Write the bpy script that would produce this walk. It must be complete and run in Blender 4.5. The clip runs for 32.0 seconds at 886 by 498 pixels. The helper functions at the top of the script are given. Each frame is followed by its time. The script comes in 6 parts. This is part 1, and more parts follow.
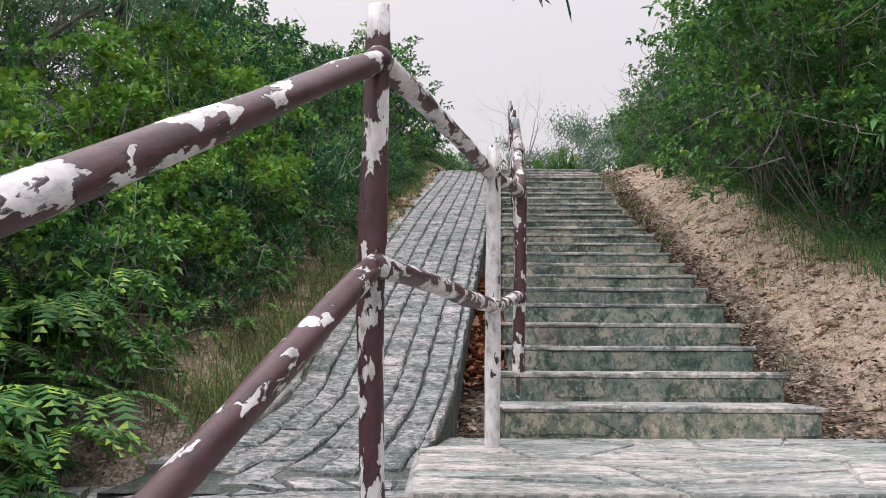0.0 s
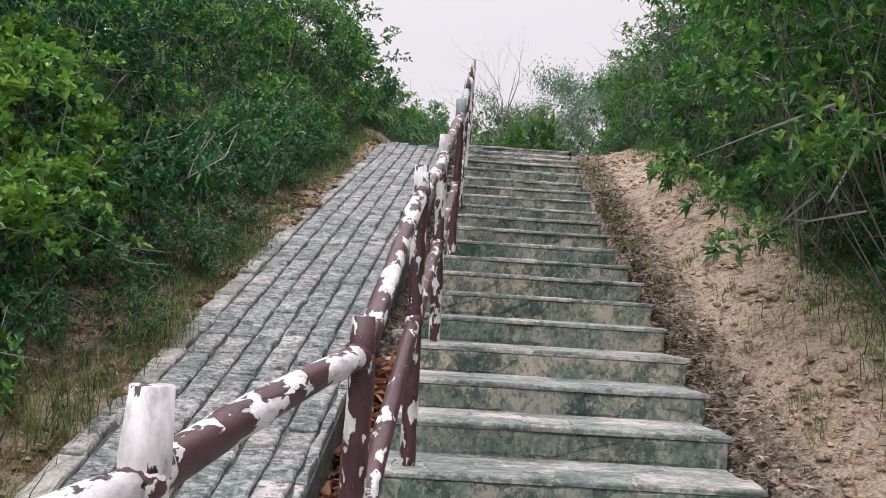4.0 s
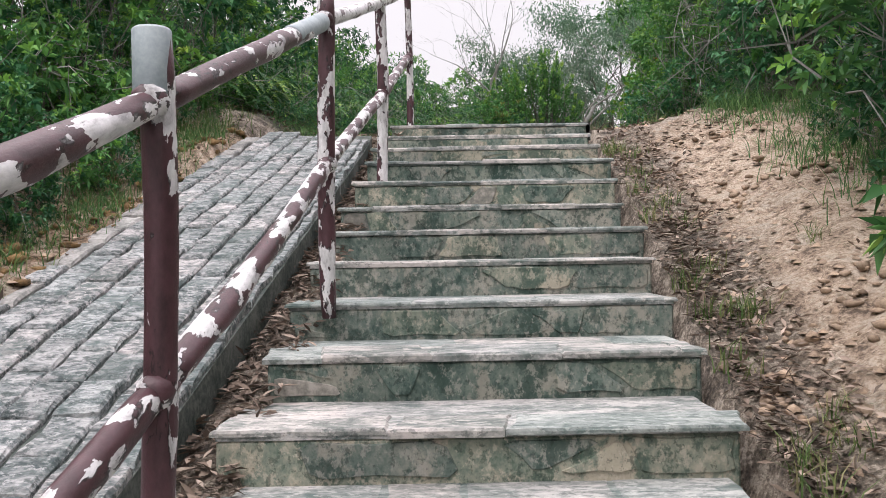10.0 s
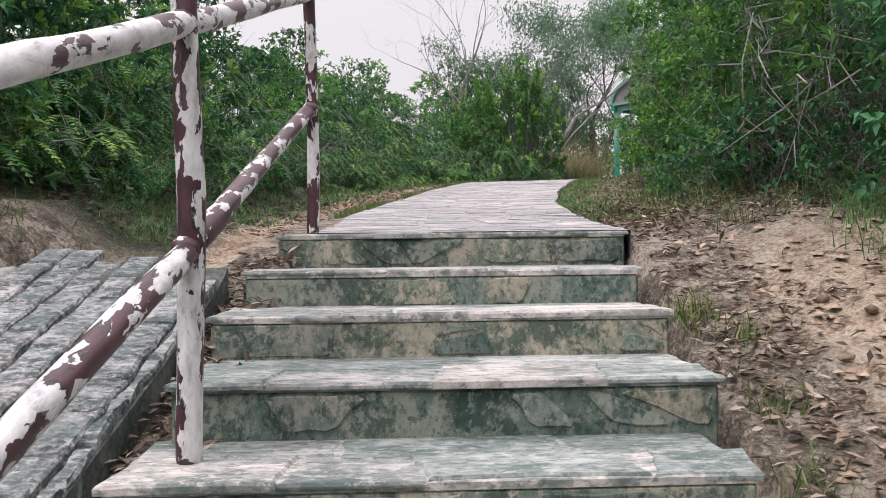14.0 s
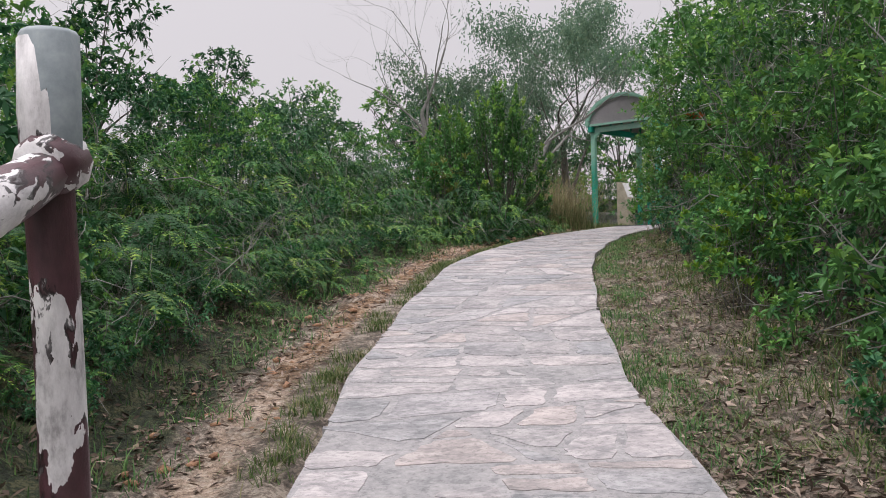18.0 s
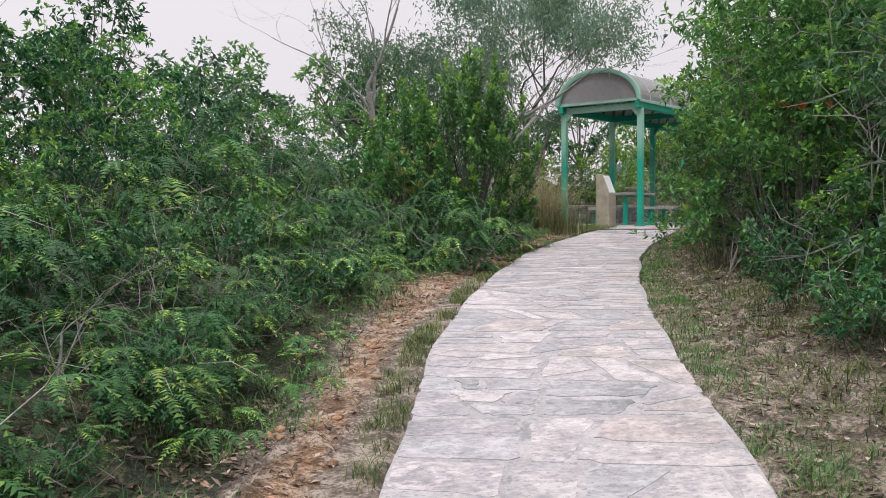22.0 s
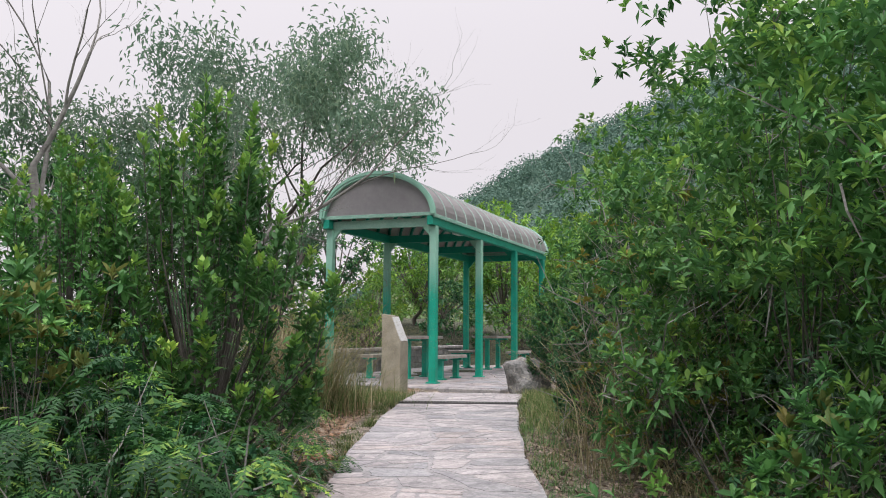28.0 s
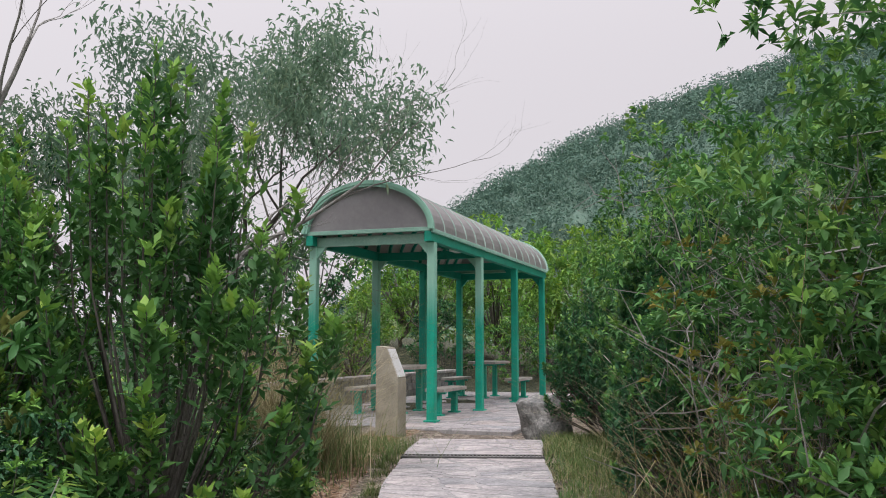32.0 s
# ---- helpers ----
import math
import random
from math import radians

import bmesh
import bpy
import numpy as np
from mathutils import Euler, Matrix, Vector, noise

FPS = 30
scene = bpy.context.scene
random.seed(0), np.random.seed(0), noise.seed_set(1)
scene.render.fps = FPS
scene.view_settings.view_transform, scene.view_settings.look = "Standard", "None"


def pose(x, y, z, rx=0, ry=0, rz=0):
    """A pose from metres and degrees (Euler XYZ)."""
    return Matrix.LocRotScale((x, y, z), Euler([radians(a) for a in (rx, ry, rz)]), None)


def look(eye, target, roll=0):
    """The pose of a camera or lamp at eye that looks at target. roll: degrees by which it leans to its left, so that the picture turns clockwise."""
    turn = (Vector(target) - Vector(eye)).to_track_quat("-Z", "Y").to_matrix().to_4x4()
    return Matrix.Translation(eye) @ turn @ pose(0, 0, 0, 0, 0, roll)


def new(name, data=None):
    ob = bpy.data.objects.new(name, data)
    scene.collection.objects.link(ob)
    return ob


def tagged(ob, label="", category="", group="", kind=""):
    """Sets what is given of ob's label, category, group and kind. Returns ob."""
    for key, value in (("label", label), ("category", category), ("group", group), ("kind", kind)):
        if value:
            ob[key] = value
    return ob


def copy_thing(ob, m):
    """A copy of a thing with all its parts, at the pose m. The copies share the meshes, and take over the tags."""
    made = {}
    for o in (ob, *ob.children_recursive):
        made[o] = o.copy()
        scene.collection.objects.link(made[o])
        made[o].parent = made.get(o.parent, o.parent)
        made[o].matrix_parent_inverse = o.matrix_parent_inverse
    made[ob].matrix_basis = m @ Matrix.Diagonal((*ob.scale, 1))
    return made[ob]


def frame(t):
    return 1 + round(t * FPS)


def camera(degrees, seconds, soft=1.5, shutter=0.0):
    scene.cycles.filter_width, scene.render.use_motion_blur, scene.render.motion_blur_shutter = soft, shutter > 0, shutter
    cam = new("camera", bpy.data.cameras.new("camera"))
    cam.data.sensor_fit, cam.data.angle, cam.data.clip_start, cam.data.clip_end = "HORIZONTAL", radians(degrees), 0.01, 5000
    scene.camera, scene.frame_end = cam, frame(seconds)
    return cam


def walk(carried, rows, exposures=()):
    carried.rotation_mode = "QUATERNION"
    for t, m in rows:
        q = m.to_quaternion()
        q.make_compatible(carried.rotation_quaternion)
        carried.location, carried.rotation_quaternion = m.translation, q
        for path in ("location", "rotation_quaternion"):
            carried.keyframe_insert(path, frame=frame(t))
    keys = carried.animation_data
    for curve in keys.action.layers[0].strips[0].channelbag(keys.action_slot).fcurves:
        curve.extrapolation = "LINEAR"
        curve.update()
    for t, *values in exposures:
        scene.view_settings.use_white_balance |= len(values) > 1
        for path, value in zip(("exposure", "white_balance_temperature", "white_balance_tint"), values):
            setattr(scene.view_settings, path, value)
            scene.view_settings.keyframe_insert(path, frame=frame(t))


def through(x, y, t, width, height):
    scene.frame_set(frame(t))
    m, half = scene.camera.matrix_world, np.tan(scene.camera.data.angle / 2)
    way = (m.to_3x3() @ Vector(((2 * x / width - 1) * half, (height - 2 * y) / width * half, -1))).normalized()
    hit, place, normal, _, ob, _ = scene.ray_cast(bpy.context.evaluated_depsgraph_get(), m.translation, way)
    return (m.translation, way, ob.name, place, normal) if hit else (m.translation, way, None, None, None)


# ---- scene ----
cam = camera(53.6, 32.0, 0.95)
METRES, EYE, TILT, LEAN, TURN = 27.0, 1.4, 0.0, 0.0, 0.0
ROWS = [
    (0.0, 0.0, 0.0, 0.0, -0.03, 6.66, -0.26),
    (0.5, 0.0048, 0.0127, 0.0066, -0.72, 5.79, 0.0),
    (1.0, 0.009, 0.026, 0.0134, -2.11, 6.45, 0.1),
    (1.5, 0.011, 0.0385, 0.019, -1.54, 7.18, -0.38),
    (2.0, 0.0124, 0.0504, 0.0261, -4.76, 9.61, -1.92),
    (2.5, 0.0146, 0.0623, 0.0314, -2.6, 7.06, -3.43),
    (3.0, 0.0162, 0.0753, 0.0358, -1.93, 5.0, -3.13),
    (3.5, 0.0185, 0.089, 0.0395, -2.87, 3.17, -3.83),
    (5.5, 0.0348, 0.1586, 0.0417, 4.54, 2.45, -2.04),
    (6.0, 0.0403, 0.1803, 0.0444, 4.23, 2.57, -1.9),
    (6.5, 0.0428, 0.1977, 0.0479, 3.39, 0.67, -0.42),
    (7.0, 0.0473, 0.2147, 0.0521, 2.23, -0.98, -1.01),
    (7.5, 0.0478, 0.2275, 0.0587, 3.05, 2.17, -0.91),
    (8.0, 0.0478, 0.2416, 0.0628, 1.85, 2.18, -0.72),
    (8.5, 0.0483, 0.2568, 0.0684, 2.04, 0.76, 0.18),
    (9.0, 0.0485, 0.2734, 0.0719, 1.85, -1.09, 0.53),
    (9.5, 0.0512, 0.2891, 0.0773, 1.53, -1.2, -0.15),
    (10.0, 0.0515, 0.3032, 0.083, -0.53, -0.17, 0.95),
    (10.5, 0.0537, 0.3184, 0.0858, -3.32, -1.86, 1.3),
    (11.0, 0.0536, 0.3309, 0.0905, -0.63, -2.09, 1.66),
    (11.5, 0.0542, 0.3458, 0.095, -1.36, -3.09, -0.09),
    (12.0, 0.0557, 0.3605, 0.1005, -0.35, -3.13, -0.23),
    (12.5, 0.0543, 0.3762, 0.1066, 0.13, 0.18, -0.34),
    (13.0, 0.0578, 0.3913, 0.1116, 0.39, -0.39, -0.43),
    (13.5, 0.0585, 0.4052, 0.1141, 0.16, -2.29, -0.33),
    (14.0, 0.0604, 0.4204, 0.1184, -2.51, -0.52, 0.62),
    (14.5, 0.06, 0.4355, 0.1238, -1.72, -2.27, 1.44),
    (16.5, 0.0543, 0.4932, 0.1428, -6.61, -4.87, -0.5),
    (17.0, 0.0552, 0.5064, 0.1462, -5.5, -6.82, 1.78),
    (17.5, 0.0564, 0.5205, 0.1525, -8.13, -0.61, 0.53),
    (18.0, 0.0573, 0.5346, 0.1579, -5.7, -0.5, 1.48),
    (18.5, 0.0582, 0.5492, 0.1631, -9.02, -1.8, 1.05),
    (19.0, 0.0593, 0.5643, 0.1662, -7.05, -3.62, 0.53),
    (19.5, 0.0574, 0.5787, 0.169, -2.39, -5.12, 1.43),
    (20.0, 0.058, 0.5937, 0.1732, -4.5, -3.2, 1.28),
    (20.5, 0.0586, 0.6105, 0.1758, -4.64, -1.27, 2.31),
    (21.0, 0.0556, 0.6297, 0.177, -4.38, -1.68, 3.1),
    (21.5, 0.058, 0.649, 0.1785, -5.92, -2.29, 1.82),
    (22.0, 0.0587, 0.6682, 0.1792, -10.12, -2.34, 0.43),
    (22.5, 0.0613, 0.6868, 0.18, -13.44, -1.2, -1.44),
    (23.0, 0.0633, 0.7034, 0.1817, -13.48, -1.36, -1.4),
    (23.5, 0.0647, 0.7212, 0.184, -17.53, 0.44, -1.68),
    (24.0, 0.0683, 0.7383, 0.1869, -16.98, 2.74, -1.42),
    (24.5, 0.0699, 0.7562, 0.1886, -18.43, 3.73, -0.86),
    (25.0, 0.0753, 0.7738, 0.1901, -19.67, 2.82, -1.45),
    (25.5, 0.0785, 0.7906, 0.1902, -20.83, 1.51, -2.2),
    (27.5, 0.0976, 0.8659, 0.1972, -26.78, 4.45, -1.73),
    (28.0, 0.1028, 0.8828, 0.1987, -27.72, 5.51, -0.39),
    (28.5, 0.1105, 0.899, 0.1999, -31.89, 4.65, -0.1),
    (29.0, 0.1172, 0.9139, 0.2022, -32.53, 3.51, 0.43),
    (29.5, 0.1212, 0.9292, 0.2057, -32.31, 4.16, 0.68),
    (30.0, 0.1247, 0.9393, 0.2083, -30.82, 6.26, 0.47),
    (30.5, 0.1244, 0.9449, 0.2092, -30.7, 5.61, 0.48),
    (31.0, 0.1234, 0.9474, 0.2091, -30.29, 5.64, 0.08),
    (31.5, 0.1224, 0.9475, 0.209, -29.21, 6.51, -0.09),
    (32.0, 0.1217, 0.9474, 0.2089, -29.25, 6.36, -0.07),
]
walk(cam, [(t, pose(0, 0, EYE, TILT, LEAN, TURN) @ pose(METRES * x, METRES * y, METRES * z, 90 + pitch, roll, yaw)) for t, x, y, z, yaw, pitch, roll in ROWS],
     [(0, -0.06), (1, 0.0), (3.5, 0.05), (6, 0.2), (7, 0.38), (7.6, 0.22), (9, 0.13), (10, 0.25), (11, 0.22), (12, 0.12), (13, 0.04), (14, 0.08), (17, -0.02), (18, -0.2), (19.5, 0.02), (21, -0.04), (22, 0.05), (24, 0.03), (25, -0.06), (27.5, 0.03), (29, 0.07), (30, -0.08), (32, -0.1)])


# ---- light ----
world = bpy.data.worlds.new("overcast_sky")
scene.world = world
world.use_nodes = True
wn, wl = world.node_tree.nodes, world.node_tree.links
sky = wn.new("ShaderNodeTexSky")
sky.sky_type, sky.sun_disc = "NISHITA", False
sky.sun_elevation, sky.sun_rotation = radians(58), radians(-40)
sky.dust_density, sky.air_density = 4.0, 1.0
hsv = wn.new("ShaderNodeHueSaturation")
hsv.inputs["Saturation"].default_value = 0.06
veil = wn.new("ShaderNodeMix")
veil.data_type = "RGBA"
veil.inputs["Factor"].default_value = 0.8
veil.inputs["B"].default_value = (7.9, 7.45, 8.0, 1)
wl.new(sky.outputs[0], hsv.inputs["Color"])
wl.new(hsv.outputs[0], veil.inputs["A"])
# an overcast sky grows brighter towards the zenith
up = wn.new("ShaderNodeSeparateXYZ")
wl.new(wn.new("ShaderNodeTexCoord").outputs["Generated"], up.inputs[0])
clear = wn.new("ShaderNodeMath")
clear.operation, clear.inputs[1].default_value = "MAXIMUM", 0.0
wl.new(up.outputs["Z"], clear.inputs[0])
square = wn.new("ShaderNodeMath")
square.operation, square.inputs[1].default_value = "POWER", 4.0
wl.new(clear.outputs[0], square.inputs[0])
gain = wn.new("ShaderNodeMath")
gain.operation, gain.inputs[1].default_value, gain.inputs[2].default_value = "MULTIPLY_ADD", 0.42, 0.108
wl.new(square.outputs[0], gain.inputs[0])
wl.new(gain.outputs[0], wn["Background"].inputs["Strength"])
wl.new(veil.outputs["Result"], wn["Background"].inputs["Color"])
sun = new("sun", bpy.data.lights.new("sun", "SUN"))
sun.data.energy, sun.data.angle, sun.data.color = 1.5, radians(25), (1, 0.97, 0.93)
sun.matrix_world = look((0, 0, 40), (18, 20, 0))


# ---- helpers of this scene ----
def mesh_of(verts, faces, mat=None, smooth=False):
    me = bpy.data.meshes.new("m")
    me.from_pydata([tuple(v) for v in verts], [], [tuple(f) for f in faces])
    if mat:
        me.materials.append(mat)
    if smooth:
        me.polygons.foreach_set("use_smooth", [True] * len(me.polygons))
    me.update()
    return me


def big_mesh(verts, quads, mat):
    """A mesh from arrays of corners and of equal-sized faces."""
    me = bpy.data.meshes.new("m")
    v, q = np.asarray(verts, np.float32), np.asarray(quads, np.int32)
    k = q.shape[1]
    me.vertices.add(len(v))
    me.vertices.foreach_set("co", v.ravel())
    me.loops.add(q.size)
    me.loops.foreach_set("vertex_index", q.ravel())
    me.polygons.add(len(q))
    me.polygons.foreach_set("loop_start", np.arange(0, q.size, k, dtype=np.int32))
    me.update(calc_edges=True)
    me.materials.append(mat)
    return me


def part(name, me, parent=None, label=""):
    ob = new(name, me)
    if parent:
        ob.parent = parent
    return tagged(ob, label)


def empty(name, place=(0, 0, 0), turn=0):
    ob = new(name)
    ob.matrix_basis = pose(*place, 0, 0, turn)
    ob.empty_display_size = 0.1
    return ob


def join(pieces):
    """Several (verts, faces) as one."""
    V, F = [], []
    for v, f in pieces:
        o = len(V)
        V += [tuple(p) for p in v]
        F += [tuple(i + o for i in q) for q in f]
    return V, F


def box(x0, y0, z0, x1, y1, z1, b=0.006):
    """A box with bevelled upright and upper edges."""
    V, F = [], []
    rings = [(0, z0), (0, z1 - b), (b, z1)]
    for inset, z in rings:
        a, c, d, e = x0 + inset, x1 - inset, y0 + inset, y1 - inset
        V += [(a + b, d, z), (c - b, d, z), (c, d + b, z), (c, e - b, z), (c - b, e, z), (a + b, e, z), (a, e - b, z), (a, d + b, z)]
    for r in range(2):
        for i in range(8):
            F.append((r * 8 + i, r * 8 + (i + 1) % 8, r * 8 + 8 + (i + 1) % 8, r * 8 + 8 + i))
    F.append(tuple(range(16, 24)))
    F.append(tuple(range(7, -1, -1)))
    return V, F


def tube(pts, radii, sides=8, cap=True):
    """A round bar along points."""
    V, F = [], []
    pts = [Vector(p) for p in pts]
    for i, p in enumerate(pts):
        d = (pts[min(i + 1, len(pts) - 1)] - pts[max(i - 1, 0)]).normalized()
        u = d.cross(Vector((0, 0, 1)) if abs(d.z) < 0.9 else Vector((1, 0, 0))).normalized()
        w = d.cross(u)
        for k in range(sides):
            a = 2 * math.pi * k / sides
            r = radii[i] if not callable(radii) else radii(i, a)
            V.append(p + (u * math.cos(a) + w * math.sin(a)) * r)
    for i in range(len(pts) - 1):
        for k in range(sides):
            F.append((i * sides + k, i * sides + (k + 1) % sides, (i + 1) * sides + (k + 1) % sides, (i + 1) * sides + k))
    if cap:
        F.append(tuple(range(sides - 1, -1, -1)))
        F.append(tuple(range((len(pts) - 1) * sides, len(pts) * sides)))
    return V, F


def lerp(a, b, t):
    return a + (b - a) * t


# ---- materials ----
def surface(name, cols, scale=4.0, fine=40.0, rough=0.8, bump=0.3, stretch=(1, 1, 1), vary=0.0, island=False, metal=0.0, depth=0.01, space="world", span=0.28, tints=(), spots=None):
    """A worn surface: colours laid by coarse and fine noise, with relief from the fine one."""
    m = bpy.data.materials.new(name)
    m.use_nodes = True
    n, l = m.node_tree.nodes, m.node_tree.links
    p = n["Principled BSDF"]
    if space == "world":
        where = n.new("ShaderNodeNewGeometry").outputs["Position"]
    else:
        where = n.new("ShaderNodeTexCoord").outputs["Object"]
    mp = n.new("ShaderNodeMapping")
    mp.inputs["Scale"].default_value = stretch
    l.new(where, mp.inputs["Vector"])
    big, small = n.new("ShaderNodeTexNoise"), n.new("ShaderNodeTexNoise")
    for t, s, d in ((big, scale, 5), (small, fine, 8)):
        t.inputs["Scale"].default_value, t.inputs["Detail"].default_value = s, d
        t.inputs["Roughness"].default_value = 0.65
        l.new(mp.outputs[0], t.inputs["Vector"])
    mix = n.new("ShaderNodeMath")
    mix.operation = "MULTIPLY_ADD"
    mix.inputs[1].default_value = 0.45
    l.new(small.outputs["Fac"], mix.inputs[0])
    half = n.new("ShaderNodeMath")
    half.operation = "MULTIPLY"
    half.inputs[1].default_value = 0.55
    l.new(big.outputs["Fac"], half.inputs[0])
    l.new(half.outputs[0], mix.inputs[2])
    ramp = n.new("ShaderNodeValToRGB")
    e = ramp.color_ramp.elements
    while len(e) < len(cols):
        e.new(0.5)
    for i, c in enumerate(cols):
        e[i].position = 0.5 - span / 2 + span * i / max(1, len(cols) - 1)
        e[i].color = (*c, 1)
    l.new(mix.outputs[0], ramp.inputs[0])
    col = ramp.outputs[0]
    if spots:
        # hard-edged blotches of lichen, moss or bare stone: scale, share from 0 to 1, colour, strength
        for k, (size, share, tone, much) in enumerate(spots):
            t = n.new("ShaderNodeTexNoise")
            t.inputs["Scale"].default_value, t.inputs["Detail"].default_value, t.inputs["Roughness"].default_value = size, 7, 0.72
            shift = n.new("ShaderNodeMapping")
            shift.inputs["Location"].default_value = (3.7 * k + 1, 1.9 * k, 2.3 * k)
            l.new(mp.outputs[0], shift.inputs["Vector"])
            l.new(shift.outputs[0], t.inputs["Vector"])
            mr = n.new("ShaderNodeMapRange")
            at = 0.5 + (0.5 - share) * 0.22
            mr.inputs["From Min"].default_value, mr.inputs["From Max"].default_value = at - 0.02, at + 0.03
            mr.inputs["To Max"].default_value = much
            l.new(t.outputs["Fac"], mr.inputs["Value"])
            q = n.new("ShaderNodeMix")
            q.data_type = "RGBA"
            q.inputs["B"].default_value = (*tone, 1)
            l.new(mr.outputs[0], q.inputs["Factor"])
            l.new(col, q.inputs["A"])
            col = q.outputs["Result"]
    if vary:
        h = n.new("ShaderNodeHueSaturation")
        rnd = n.new("ShaderNodeNewGeometry").outputs["Random Per Island"] if island else n.new("ShaderNodeObjectInfo").outputs["Random"]
        mr = n.new("ShaderNodeMapRange")
        mr.inputs["To Min"].default_value, mr.inputs["To Max"].default_value = 1 - vary, 1 + vary
        l.new(rnd, mr.inputs["Value"])
        l.new(mr.outputs[0], h.inputs["Value"])
        l.new(col, h.inputs["Color"])
        col = h.outputs[0]
    if tints:
        # each piece takes one of a few tints of the stone
        r2 = n.new("ShaderNodeValToRGB")
        r2.color_ramp.interpolation = "CONSTANT"
        while len(r2.color_ramp.elements) < len(tints):
            r2.color_ramp.elements.new(0.5)
        for i, c in enumerate(tints):
            r2.color_ramp.elements[i].position, r2.color_ramp.elements[i].color = i / len(tints), (*c, 1)
        w = n.new("ShaderNodeTexWhiteNoise")
        w.noise_dimensions = "1D"
        l.new(n.new("ShaderNodeObjectInfo").outputs["Random"], w.inputs["W"])
        l.new(w.outputs["Value"], r2.inputs[0])
        mu = n.new("ShaderNodeMix")
        mu.data_type, mu.blend_type = "RGBA", "MULTIPLY"
        mu.inputs["Factor"].default_value = 1.0
        l.new(col, mu.inputs["A"])
        l.new(r2.outputs[0], mu.inputs["B"])
        col = mu.outputs["Result"]
    l.new(col, p.inputs["Base Color"])
    p.inputs["Roughness"].default_value, p.inputs["Metallic"].default_value = rough, metal
    b = n.new("ShaderNodeBump")
    b.inputs["Strength"].default_value, b.inputs["Distance"].default_value = bump, depth
    l.new(mix.outputs[0], b.inputs["Height"])
    l.new(b.outputs[0], p.inputs["Normal"])
    return m


def leaf_mat(name, a, b, c, rough=0.55, through=0.28, tufts=False):
    """Leaves: a colour for each leaf between a, b and c, with light let through; with tufts, those of one tuft are alike."""
    m = bpy.data.materials.new(name)
    m.use_nodes = True
    n, l = m.node_tree.nodes, m.node_tree.links
    p = n["Principled BSDF"]
    g = n.new("ShaderNodeNewGeometry")
    ramp = n.new("ShaderNodeValToRGB")
    e = ramp.color_ramp.elements
    e.new(0.5)
    for i, (q, col) in enumerate(((0.0, a), (0.7, b), (1.0, c))):
        e[i].position, e[i].color = q, (*col, 1)
    which = g.outputs["Random Per Island"]
    if tufts:
        age = n.new("ShaderNodeAttribute")
        age.attribute_name = "age"
        part_of = n.new("ShaderNodeMath")
        part_of.operation, part_of.inputs[1].default_value = "MULTIPLY", 0.35
        l.new(which, part_of.inputs[0])
        both = n.new("ShaderNodeMath")
        both.operation, both.inputs[1].default_value = "MULTIPLY_ADD", 0.65
        l.new(age.outputs["Fac"], both.inputs[0])
        l.new(part_of.outputs[0], both.inputs[2])
        which = both.outputs[0]
    l.new(which, ramp.inputs[0])
    o = n.new("ShaderNodeObjectInfo")
    mr = n.new("ShaderNodeMapRange")
    mr.inputs["To Min"].default_value, mr.inputs["To Max"].default_value = 0.75, 1.25
    l.new(o.outputs["Random"], mr.inputs["Value"])
    h = n.new("ShaderNodeHueSaturation")
    l.new(mr.outputs[0], h.inputs["Value"])
    l.new(ramp.outputs[0], h.inputs["Color"])
    l.new(h.outputs[0], p.inputs["Base Color"])
    p.inputs["Roughness"].default_value = rough
    p.inputs["Specular IOR Level"].default_value = 0.2 if tufts else 0.16
    t = n.new("ShaderNodeBsdfTranslucent")
    l.new(h.outputs[0], t.inputs["Color"])
    s = n.new("ShaderNodeMixShader")
    s.inputs[0].default_value = through
    l.new(p.outputs[0], s.inputs[1])
    l.new(t.outputs[0], s.inputs[2])
    l.new(s.outputs[0], n["Material Output"].inputs["Surface"])
    return m


